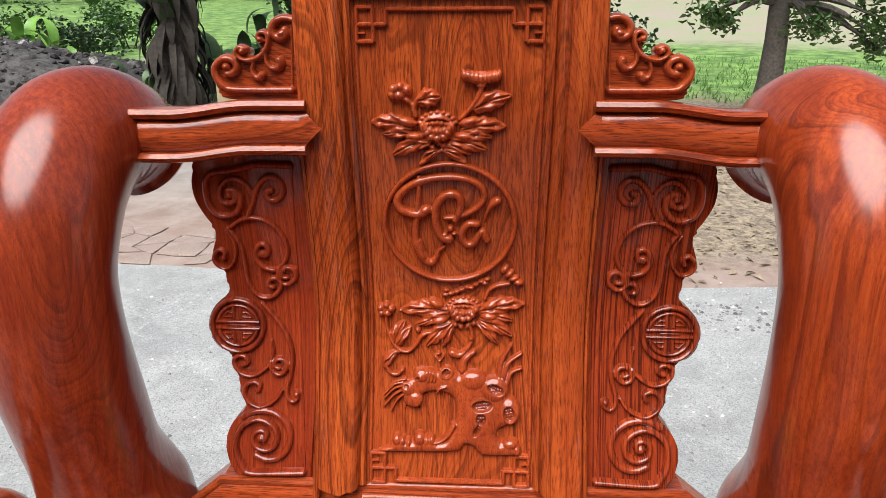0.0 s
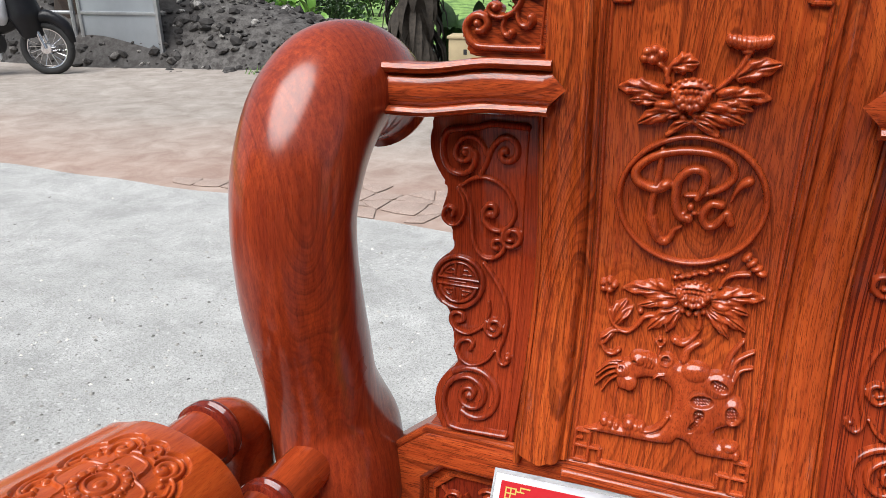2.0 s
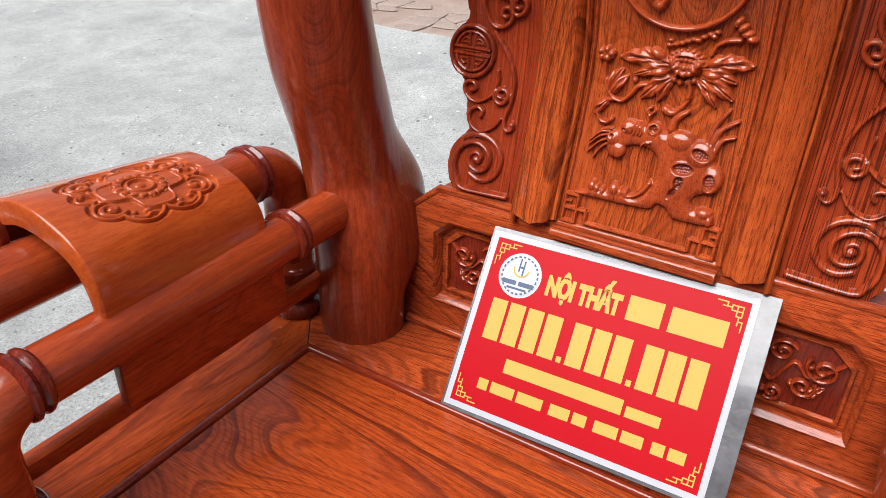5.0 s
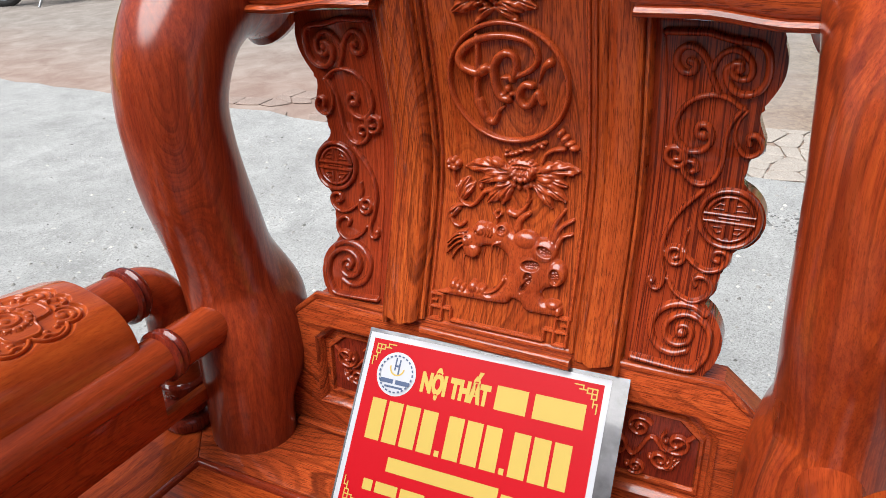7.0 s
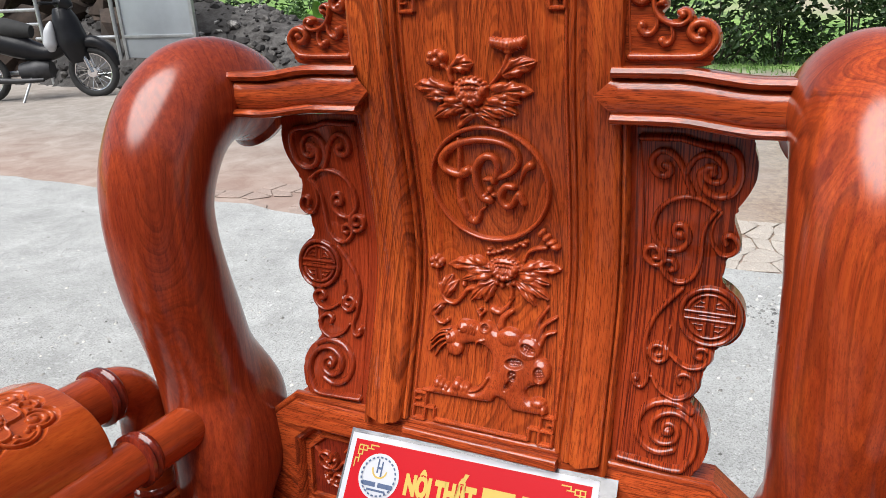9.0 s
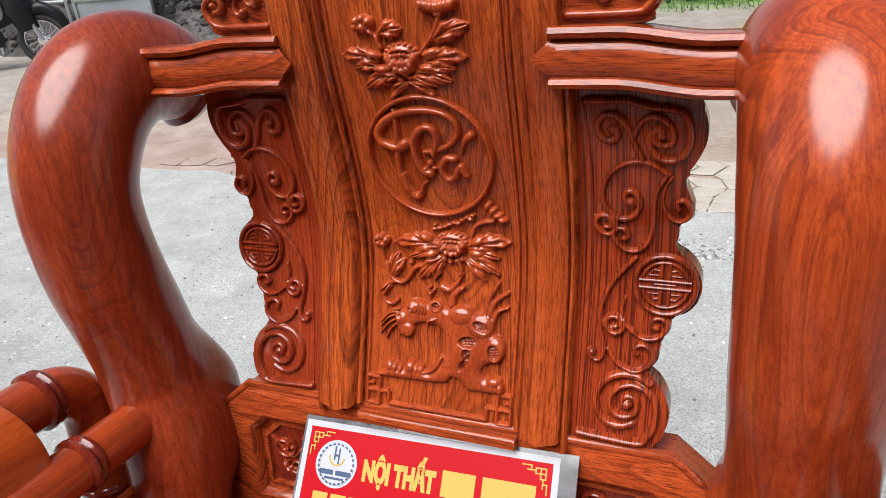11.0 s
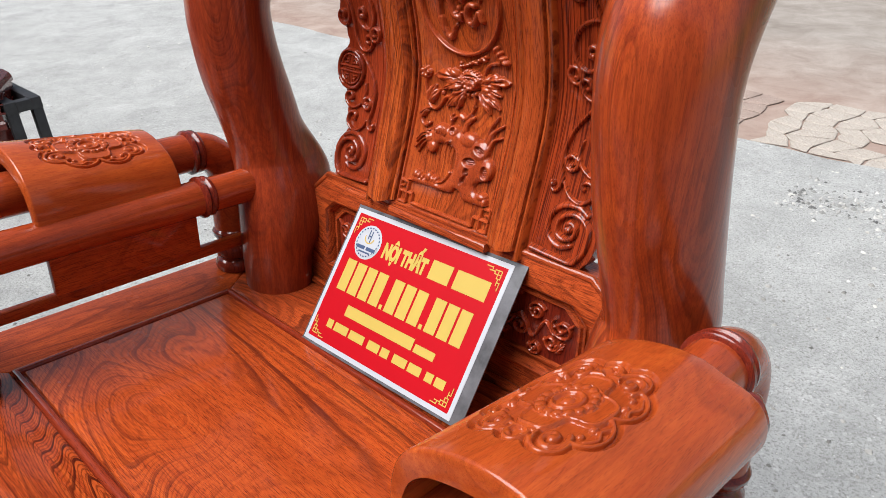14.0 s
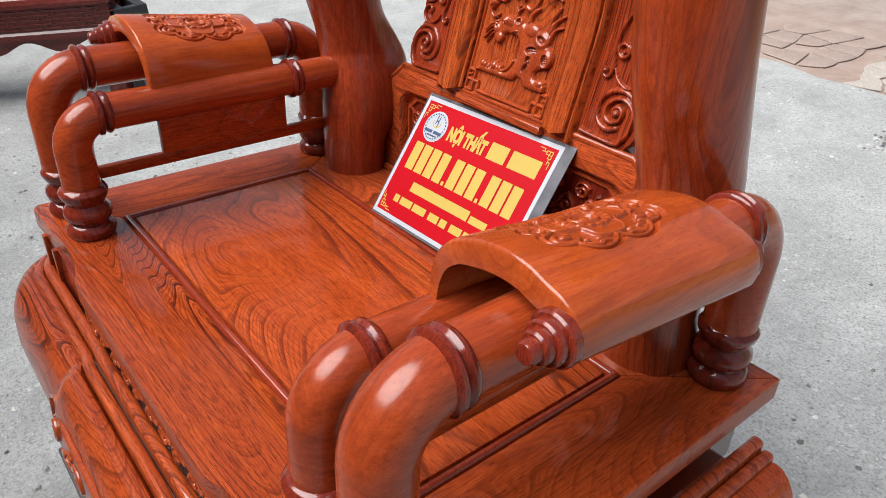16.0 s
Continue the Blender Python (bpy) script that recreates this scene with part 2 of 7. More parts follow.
SHEET = plain("galvanised_sheet", (0.36, 0.39, 0.42), 0.45, 0.5, 0.12, 2.0, 0.05)
STEEL = plain("grey_steel", (0.40, 0.41, 0.42), 0.4, 0.7, 0.2, 10.0, 0.05)
CHROME = plain("chrome", (0.75, 0.75, 0.76), 0.15, 1.0, 0.05, 10.0, 0.0)
BLACK = plain("black_plastic", (0.010, 0.010, 0.012), 0.35, 0, 0.3, 12.0, 0.05, 0.0, 0.25)
RUBBER = plain("tyre_rubber", (0.022, 0.022, 0.022), 0.8, 0, 0.3, 20.0, 0.2)
IRON = plain("black_iron", (0.03, 0.03, 0.033), 0.5, 0.2, 0.4, 15.0, 0.2)
CARDBOARD = plain("buff_board", (0.40, 0.32, 0.19), 0.85, 0, 0.15, 5.0, 0.1)
BLOCKWOOD = plain("dark_block_wood", (0.06, 0.04, 0.035), 0.6, 0, 0.4, 14.0, 0.3)
WALLPAINT = plain("workshop_wall", (0.22, 0.20, 0.18), 0.9, 0, 0.2, 2.0, 0.2)
RED = plain("red_print", (0.40, 0.005, 0.011), 0.35, 0, 0.05, 6.0, 0.02, 0.0, 0.08)
YELLOW = plain("yellow_print", (0.47, 0.34, 0.075), 0.45, 0, 0.04, 6.0, 0.02, 0.0, 0.2)
WHITE = plain("white_paper", (0.42, 0.44, 0.48), 0.4, 0, 0.03, 6.0, 0.02, 0.15)
NAVY = plain("navy_print", (0.03, 0.06, 0.14), 0.4, 0, 0.05, 6.0, 0.02)
FILM = plain("clear_laminate_edge", (0.11, 0.11, 0.12), 0.2, 0, 0.45, 30.0, 0.25, 0.5)
BAG = plain("white_plastic_bag", (0.42, 0.43, 0.45), 0.4, 0, 0.1, 12.0, 0.3)


# ---- mesh helpers ----
def part(name, bm, material, parent=None, label="", smooth=True):
    """Links a bmesh as one mesh object under a thing or a part."""
    bmesh.ops.recalc_face_normals(bm, faces=bm.faces[:])
    me = bpy.data.meshes.new(name)
    bm.to_mesh(me)
    bm.free()
    me.materials.append(material)
    if smooth:
        for p in me.polygons:
            p.use_smooth = True
        me.set_sharp_from_angle(angle=radians(38))
    ob = new(name, me)
    if parent is not None:
        ob.parent = parent
    return tagged(ob, label)


def root(name, m, label, category, group="", kind=""):
    e = new(name)
    e.matrix_world = m
    return tagged(e, label, category, group, kind)


def spline(ctrl, n=8, closed=False):
    """Catmull-Rom through the control points, n steps a span."""
    c = [Vector(p) for p in ctrl]
    m = len(c)
    out = []
    for i in range(m if closed else m - 1):
        if closed:
            a, b, d, e = c[i - 1], c[i], c[(i + 1) % m], c[(i + 2) % m]
        else:
            a, b, d, e = c[max(i - 1, 0)], c[i], c[i + 1], c[min(i + 2, m - 1)]
        for j in range(n):
            t = j / n
            out.append(0.5 * ((2 * b) + (d - a) * t + (2 * a - 5 * b + 4 * d - e) * t * t + (3 * b - a - 3 * d + e) * t ** 3))
    if not closed:
        out.append(c[-1])
    return out


def loft(bm, rings, cap=True, closed=True):
    """Joins rings of points with quads."""
    vs = [[bm.verts.new(p) for p in r] for r in rings]
    n = len(vs[0])
    for a, b in zip(vs, vs[1:]):
        for i in range(n if closed else n - 1):
            bm.faces.new((a[i], a[(i + 1) % n], b[(i + 1) % n], b[i]))
    if cap and closed:
        bm.faces.new(vs[0][::-1])
        bm.faces.new(vs[-1])
    return vs


def tube(bm, pts, radii, seg=20, cap=True):
    """A round bar along points, with a radius at each."""
    pts = [Vector([float(c) for c in p]) for p in pts]
    if not hasattr(radii, "__len__"):
        radii = [radii] * len(pts)
    rings, up = [], None
    for i, p in enumerate(pts):
        d = (pts[min(i + 1, len(pts) - 1)] - pts[max(i - 1, 0)]).normalized()
        if up is None:
            up = d.orthogonal().normalized()
        up = (up - d * up.dot(d)).normalized()
        side = d.cross(up)
        rings.append([p + radii[i] * (math.cos(a) * up + math.sin(a) * side) for a in (math.tau * k / seg for k in range(seg))])
    return loft(bm, rings, cap)


def lathe(bm, profile, m=None, seg=28):
    """Turns a profile of (radius, height) about z, laid out by m."""
    m = m or Matrix()
    rings = [[m @ Vector((r * math.cos(a), r * math.sin(a), h)) for a in (math.tau * k / seg for k in range(seg))] for r, h in profile]
    return loft(bm, rings)


def block(bm, lo, hi, bevel=0.0, m=None):
    """A box between two corners, with rounded edges."""
    lo, hi = Vector(lo), Vector(hi)
    r = bmesh.ops.create_cube(bm, size=1.0, matrix=Matrix.Translation((lo + hi) / 2) @ Matrix.Diagonal((*(hi - lo), 1)))
    if bevel:
        es = {e for v in r["verts"] for e in v.link_edges}
        made = bmesh.ops.bevel(bm, geom=list(es), offset=bevel, segments=2, profile=0.6, affect="EDGES")
        vs = {v for f in made["faces"] for v in f.verts} | {v for v in r["verts"] if v.is_valid}
    else:
        vs = set(r["verts"])
    if m:
        for v in vs:
            v.co = m @ v.co


def prism(bm, outline, y0, y1, bevel=0.0):
    """A plate from an outline in x and z, between two depths."""
    front = [bm.verts.new((x, y0, z)) for x, z in outline]
    back = [bm.verts.new((x, y1, z)) for x, z in outline]
    n = len(outline)
    f = bm.faces.new(front)
    bm.faces.new(back[::-1])
    for i in range(n):
        bm.faces.new((front[i], back[i], back[(i + 1) % n], front[(i + 1) % n]))
    if bevel:
        bmesh.ops.bevel(bm, geom=list(f.edges), offset=bevel, segments=2, profile=0.5, affect="EDGES")


BACK_Z = (0.40, 0.62, 0.665, 0.687, 0.75, 0.80, 0.85, 0.90, 0.95, 1.0, 1.05, 1.10, 1.15, 1.30)
BACK_Y = (0.004, 0.012, 0.020, 0.028, 0.046, 0.060, 0.068, 0.063, 0.052, 0.039, 0.025, 0.016, 0.012, 0.014)


def back(z):
    """The depth of the curved back at a height."""
    return float(np.interp(z, BACK_Z, BACK_Y) + np.interp(z + 0.02, BACK_Z, BACK_Y) + np.interp(z - 0.02, BACK_Z, BACK_Y)) / 3


KX, KZ = 1.0745, 1.071


def full(x, z):
    """From the carver's template, drawn a little small, to full size."""
    return x * KX, 0.925 + (z - 0.925) * KZ


def bend(bm, step=0.02):
    """Brings what was built flat to full size and bends it to the curve of the back."""
    for v in bm.verts:
        v.co.x, v.co.z = full(v.co.x, v.co.z)
    zs = [v.co.z for v in bm.verts]
    z = math.ceil(min(zs) / step) * step
    while z < max(zs):
        bmesh.ops.bisect_plane(bm, geom=bm.verts[:] + bm.edges[:] + bm.faces[:], plane_co=(0, 0, z), plane_no=(0, 0, 1))
        z += step
    for v in bm.verts:
        v.co.y += back(v.co.z)


def onback(off):
    """Lays relief on the curved back: (x, z, height) to a place."""
    def lay(x, z, h):
        x, z = full(x, z)
        return Vector((x, back(z) + off - h * 1.45, z))
    return lay


def stroke(bm, pts, width, height, lay, seg=6, taper=(1.0, 1.0)):
    """A raised half-round line along points of a surface."""
    pts = [Vector((p[0], p[1])) for p in pts]
    n = len(pts)
    rings = []
    for i, p in enumerate(pts):
        d = pts[min(i + 1, n - 1)] - pts[max(i - 1, 0)]
        d = d.normalized() if d.length > 1e-9 else Vector((1, 0))
        side = Vector((-d.y, d.x))
        s = i / (n - 1)
        k = taper[0] * (1 - s) + taper[1] * s if taper[0] != taper[1] else taper[0]
        w, h = width * k, height * (0.4 + 0.6 * k)
        rings.append([lay(*(p + side * w * math.cos(a)), h * math.sin(a) ** 0.75 - 0.0008 if 0 < a < 3.14 else -0.0012) for a in (math.pi * j / seg for j in range(seg + 1))])
    vs = loft(bm, rings, cap=False, closed=False)
    for r in (vs[0][::-1], vs[-1]):
        bm.faces.new(r)


def spiral(cx, cz, r, turns, start, sense, tight=0.12, n=16):
    """Points of a scroll from its rim to its eye."""
    m = int(n * turns)
    return [(cx + r * (1 - (1 - tight) * i / m) * math.cos(start + sense * math.tau * turns * i / m), cz + r * (1 - (1 - tight) * i / m) * math.sin(start + sense * math.tau * turns * i / m)) for i in range(m + 1)]


def dome(bm, cx, cz, rx, rz, h, lay, turn=0.0, rings=4, seg=14, lobes=0, lobe=0.0):
    """A low rounded boss on a surface."""
    def at(k, j):
        a = math.tau * j / seg
        s = math.sin(k / rings * math.pi / 2) * (1 + lobe * math.cos(lobes * a))
        x, z = rx * s * math.cos(a), rz * s * math.sin(a)
        c, n = math.cos(turn), math.sin(turn)
        return lay(cx + x * c - z * n, cz + x * n + z * c, h * math.cos(k / rings * math.pi / 2) - 0.0006)
    top = bm.verts.new(at(0, 0))
    prev = None
    for k in range(1, rings + 1):
        ring = [bm.verts.new(at(k, j)) for j in range(seg)]
        for j in range(seg):
            if prev:
                bm.faces.new((prev[j], prev[(j + 1) % seg], ring[(j + 1) % seg], ring[j]))
            else:
                bm.faces.new((top, ring[(j + 1) % seg], ring[j]))
        prev = ring


def carved_leaf(bm, x, z, turn, length, width, h, lay, teeth=3):
    """A pointed carved leaf, lobed at the rim, with a sunk midrib and slanting veins."""
    n, m = 26, 12
    rows = []
    for i in range(n + 1):
        s = i / n
        half = width * (math.sin(math.pi * s ** 0.75) ** 0.7 if 0 < s < 1 else 0.02) * (1 + 0.22 * math.sin(s * teeth * math.tau + 0.6))
        row = []
        for j in range(m + 1):
            v = j / m * 2 - 1
            vein = 0.5 + 0.5 * math.cos((s * 3.2 - abs(v) * 0.9) * math.tau)
            lift = h * (1 - v ** 4) ** 0.5 * (0.5 + 0.5 * math.sin(math.pi * min(s * 1.1, 1))) * (1 - 0.5 * math.exp(-(v / 0.12) ** 2)) * (0.66 + 0.34 * vein)
            u, w = length * s, half * v + 0.10 * length * math.sin(s * 2.6) ** 2 * 0.5
            row.append(lay(x + u * math.cos(turn) - w * math.sin(turn), z + u * math.sin(turn) + w * math.cos(turn), lift - 0.0006))
        rows.append(row)
    loft(bm, rows, cap=False, closed=False)


class Relief:
    """A carved relief over a field of the back: heights laid on a fine grid, shaped stroke by stroke."""

    def __init__(self, x0, x1, z0, z1, step=0.0009):
        self.xs, self.zs = np.arange(x0, x1, step), np.arange(z0, z1, step)
        self.gx, self.gz = np.meshgrid(self.xs, self.zs)
        self.h = np.full(self.gx.shape, -0.01)

    def raise_to(self, new):
        self.h = np.maximum(self.h, new)

    def stroke(self, pts, w, h, taper=(1.0, 1.0), n=6):
        """A half-round ridge along a curve, its width running from one taper to the other."""
        line = spline([(*p, 0) for p in pts], n)
        best = np.full(self.gx.shape, -9.0)
        for i, (a, b) in enumerate(zip(line, line[1:])):
            k = taper[0] + (taper[1] - taper[0]) * i / (len(line) - 1)
            ux, uz = b.x - a.x, b.y - a.y
            t = np.clip(((self.gx - a.x) * ux + (self.gz - a.y) * uz) / (ux * ux + uz * uz + 1e-12), 0, 1)
            d = np.hypot(self.gx - a.x - t * ux, self.gz - a.y - t * uz) / (w * k)
            best = np.maximum(best, np.where(d < 1, h * (0.45 + 0.55 * k) * np.sqrt(np.clip(1 - d * d, 0, 1)), (1 - d) * w * k * 2.5))
        self.raise_to(best)

    def dome(self, cx, cz, rx, rz, h, turn=0.0, base=0.0):
        """A rounded boss, on a shoulder of the given height."""
        c, s = math.cos(turn), math.sin(turn)
        u, v = (self.gx - cx) * c + (self.gz - cz) * s, -(self.gx - cx) * s + (self.gz - cz) * c
        d = np.hypot(u / rx, v / rz)
        self.raise_to(np.where(d < 1, base + (h - base) * np.sqrt(np.clip(1 - d * d, 0, 1)), base + (1 - d) * min(rx, rz) * 4))

    def leaf(self, x, z, tx, tz, w, h, teeth=3, curl=0.12):
        """A pointed leaf with a lobed rim, a sunk midrib and slanting veins."""
        length = math.hypot(tx - x, tz - z)
        c, s = (tx - x) / length, (tz - z) / length
        u = ((self.gx - x) * c + (self.gz - z) * s) / length
        sense = 1 if c > 0 else -1
        v = -(self.gx - x) * s + (self.gz - z) * c - sense * curl * length * np.sin(np.clip(u, 0, 1) * math.pi) * 0.5
        uc = np.clip(u, 0.001, 0.999)
        half = w * 1.3 * np.sin(math.pi * uc ** 0.8) ** 0.62 * (1 + 0.11 * np.sin(uc * teeth * math.tau + 0.6)) + 0.0004
        q = v / half
        vein = 0.5 + 0.5 * np.cos((uc * teeth * 0.55 - np.abs(q) * 1.15) * math.tau)
        top = h * np.clip(1 - np.abs(q) ** 3, 0, 1) ** 0.5 * (0.55 + 0.45 * np.sin(math.pi * np.clip(uc * 1.1, 0, 1))) * (1 - 0.40 * np.exp(-(q / 0.13) ** 2)) * (0.72 + 0.28 * vein)
        out = np.maximum(np.abs(v) - half, np.maximum(-u, u - 1) * length)
        self.raise_to(np.where(out < 0, top, -out * 2.5))

    def mass(self, outline, top, soft):
        """A body that swells inside an outline."""
        pts = np.array([(p.x, p.y) for p in spline([(*q, 0) for q in outline], 3, True)])
        inside = np.zeros(self.gx.shape, bool)
        d = np.full(self.gx.shape, 9.0)
        for (x0, z0), (x1, z1) in zip(pts, np.roll(pts, -1, axis=0)):
            inside ^= ((z0 > self.gz) != (z1 > self.gz)) & (self.gx < (x1 - x0) * (self.gz - z0) / (z1 - z0 + 1e-12) + x0)
            t = np.clip(((self.gx - x0) * (x1 - x0) + (self.gz - z0) * (z1 - z0)) / ((x1 - x0) ** 2 + (z1 - z0) ** 2 + 1e-12), 0, 1)
            d = np.minimum(d, np.hypot(self.gx - x0 - t * (x1 - x0), self.gz - z0 - t * (z1 - z0)))
        self.raise_to(np.where(inside, top * np.sqrt(np.clip(1 - (1 - np.clip(d / soft, 0, 1)) ** 2, 0, 1)), -d * 2.5))

    def pit(self, cx, cz, rx, rz, depth, turn=0.0, net=True):
        """A sunk patch, its floor cut in a net."""
        c, s = math.cos(turn), math.sin(turn)
        u, v = (self.gx - cx) * c + (self.gz - cz) * s, -(self.gx - cx) * s + (self.gz - cz) * c
        q = 1 - np.hypot(u / rx, v / rz)
        weave = 0.0011 * np.clip(np.cos((u + v) * 1150) * np.cos((u - v) * 1150) * 3, 0, 1) if net else 0.0
        self.h = np.where(q > 0, np.maximum(self.h - np.clip(q * 6, 0, 1) * depth + weave * np.clip(q * 6, 0, 1), 0.0006), self.h)

    def blossom(self, x, z, rx, rz, h):
        """A full peony: a bowl of upright petals, open at the top, with a scalloped far rim."""
        for j in range(9):
            a = math.pi * (0.06 + 0.88 * j / 8)
            self.dome(x + rx * 0.92 * math.cos(a), z + rz * (0.18 + 0.72 * math.sin(a)), rx * 0.17, rz * 0.17, h * 0.62)
        self.dome(x, z, rx, rz * 0.96, h)
        self.pit(x, z + rz * 0.22, rx * 0.72, rz * 0.34, h * 0.42, 0.0, False)
        for j in range(5):
            self.dome(x + rx * (j - 2) * 0.24, z + rz * (0.30 - 0.02 * (j - 2) ** 2), rx * 0.15, rz * 0.18, h * 0.86, 0.0, h * 0.3)
        for j in range(7):
            a = math.pi * (1.0 + j / 6)
            self.dome(x + rx * 0.74 * math.cos(a), z + rz * (0.10 + 0.30 * math.sin(a)), rx * 0.20, rz * 0.30, h * 1.10, 0.0, h * 0.4)
        for j in range(5):
            a = math.pi * (1.15 + 0.70 * j / 4)
            self.dome(x + rx * 0.60 * math.cos(a), z + rz * (0.0 + 0.62 * math.sin(a)), rx * 0.24, rz * 0.27, h * 1.16, 0.0, h * 0.4)

    def part(self, name, lay, material, parent, label="", dx=0.0, side=1):
        keep = self.h > -0.0004
        cell = keep[:-1, :-1] | keep[1:, :-1] | keep[:-1, 1:] | keep[1:, 1:]
        used = np.zeros(self.h.shape, bool)
        for a in (slice(None, -1), slice(1, None)):
            for b in (slice(None, -1), slice(1, None)):
                used[a, b] |= cell
        index = np.cumsum(used.ravel()).reshape(used.shape) - 1
        verts = []
        for r, c in zip(*np.nonzero(used)):
            p = lay(float(self.xs[c]), float(self.zs[r]), max(float(self.h[r, c]) * 1.08, -0.002))
            verts.append(((p.x + dx) * side, p.y, p.z))
        faces = [(int(index[r, c]), int(index[r, c + 1]), int(index[r + 1, c + 1]), int(index[r + 1, c]))[::side] for r, c in zip(*np.nonzero(cell))]
        me = bpy.data.meshes.new(name)
        me.from_pydata(verts, [], faces)
        me.materials.append(material)
        for p in me.polygons:
            p.use_smooth = True
        ob = new(name, me)
        ob.parent = parent
        return tagged(ob, label)


# ---- the armchair ----
def mirrored(bm, side):
    """What was built for the side of positive x, for either side."""
    if side < 0:
        for v in bm.verts:
            v.co.x = -v.co.x
    return bm


def shifted(bm, dx):
    for v in bm.verts:
        v.co.x += dx
    return bm


chair = root("armchair", LEANBACK, "large carved rosewood armchair with lacquered red-brown wood, standing on blocks", "armchair")

# the back: panel, stiles, rails, scroll plates
bm = bmesh.new()
prism(bm, [(-0.091, 0.670), (0.091, 0.670), (0.091, 1.225), (-0.091, 1.225)], 0.0, 0.016)
bend(bm)
panel = part("back_panel", bm, WOOD_Z, chair, "carved central back panel of curved rosewood")

for side in (-1, 1):
    bm = bmesh.new()
    prof = [(0.0845, 0.004), (0.0845, -0.006), (0.0865, -0.0085), (0.089, -0.0085), (0.0905, -0.006), (0.0915, -0.010), (0.0935, -0.015), (0.0965, -0.0175), (0.100, -0.0165), (0.1015, -0.0145), (0.105, -0.0165), (0.110, -0.018), (0.128, -0.018), (0.131, -0.016), (0.132, -0.012), (0.132, 0.022), (0.0845, 0.022)]
    heights = np.linspace(0.656, 1.245, 44).tolist()
    foot = [(x, y, 0.668 - 0.007 * max(0.0, 1 - abs(x - 0.110) / 0.022)) for x, y in prof]
    rings = [[Vector((x * KX, y + back(z), z)) for x, y, z in foot]] + [[Vector((x * KX, y + back(z), z)) for x, y in prof] for z in heights[1:]]
    loft(bm, rings)
    stile = part("stile", mirrored(bm, side), WOOD_Z, chair)
    # bead that runs down beside the scroll plate
    bm = bmesh.new()
    prof = [(0.131, 0.0), (0.131, -0.008), (0.133, -0.0115), (0.1355, -0.0115), (0.138, -0.008), (0.1385, 0.009), (0.148, 0.009), (0.148, 0.017), (0.131, 0.017)]
    loft(bm, [[Vector((x * KX, y + back(z), z)) for x, y in prof] for z in np.linspace(0.655, 1.034, 26).tolist()])
    part("bead", mirrored(bm, side), WOOD_Z, stile)

# head and foot rails between the stiles
bm = bmesh.new()
prism(bm, [(-0.088, 1.156), (0.088, 1.156), (0.088, 1.222), (-0.088, 1.222)], -0.012, 0.014, 0.003)
bend(bm)
part("head_rail", bm, WOOD_X, chair)
bm = bmesh.new()
prism(bm, [(-0.088, 0.6665), (0.088, 0.6665), (0.088, 0.6775), (-0.088, 0.6775)], -0.012, 0.014, 0.003)
bend(bm)
part("foot_rail", bm, WOOD_X, chair)


def wave(x):
    """How far the cross rail dips towards its outer end."""
    s = min(max((x - 0.185) / 0.08, 0), 1)
    return -0.0085 * s * s * (3 - 2 * s)


for side in (-1, 1):
    bm = bmesh.new()
    body = [(-0.016, 1.0370), (-0.0205, 1.042), (-0.0225, 1.053), (-0.0205, 1.064), (-0.016, 1.0690), (0.017, 1.0690), (0.017, 1.0370)]
    end = 0.303 if side < 0 else 0.318
    xs = np.linspace(0.140, end, 24).tolist()
    loft(bm, [[Vector((x, y + 0.021, z + wave(x))) for y, z in body] for x in xs])
    tip = [Vector((0.140, y + 0.021, z)) for y, z in body]
    nose = [Vector((0.1185 + abs(z - 1.053) * 1.05, y + 0.0195, z)) for y, z in body]
    loft(bm, [tip, nose])
    rail = part("cross_rail", mirrored(bm, side), WOOD_X, chair, "wavy cross rail with a mitred point")
    for name, lo, hi, x0 in (("top_bead", 1.0685, 1.0795, 0.1335), ("lower_bead", 1.0275, 1.0375, 0.1345)):
        bm = bmesh.new()
        c, h = (lo + hi) / 2, (hi - lo) / 2
        prof = [(0.018, c - h), (-0.018, c - h), (-0.0235, c - h * 0.8), (-0.0265, c), (-0.0235, c + h * 0.8), (-0.018, c + h), (0.018, c + h)]
        loft(bm, [[Vector((x, y + 0.021, z + wave(x))) for y, z in prof] for x in np.linspace(x0, end + 0.001, 26).tolist()])
        part(name, mirrored(bm, side), WOOD_X, rail)

PLATE = [(0.1292, 1.0191), (0.2328, 1.0139), (0.2416, 1.0050), (0.2472, 0.9904), (0.2476, 0.9743), (0.2438, 0.9621), (0.2385, 0.9515), (0.2337, 0.9432), (0.2332, 0.9329), (0.2375, 0.9206), (0.2406, 0.9113), (0.2378, 0.9033), (0.2291, 0.8991), (0.2292, 0.8892), (0.2282, 0.8786), (0.2260, 0.8706), (0.2360, 0.8643), (0.2457, 0.8542), (0.2512, 0.8409), (0.2504, 0.8273), (0.2434, 0.8158), (0.2339, 0.8091), (0.2256, 0.8064), (0.2267, 0.7972), (0.2248, 0.7910), (0.2176, 0.7844), (0.2191, 0.7720), (0.2165, 0.7631), (0.2086, 0.7543), (0.2197, 0.7450), (0.2283, 0.7325), (0.2321, 0.7184), (0.2292, 0.7036), (0.2230, 0.6899), (0.2121, 0.6807), (0.2026, 0.6770), (0.1427, 0.6773)]


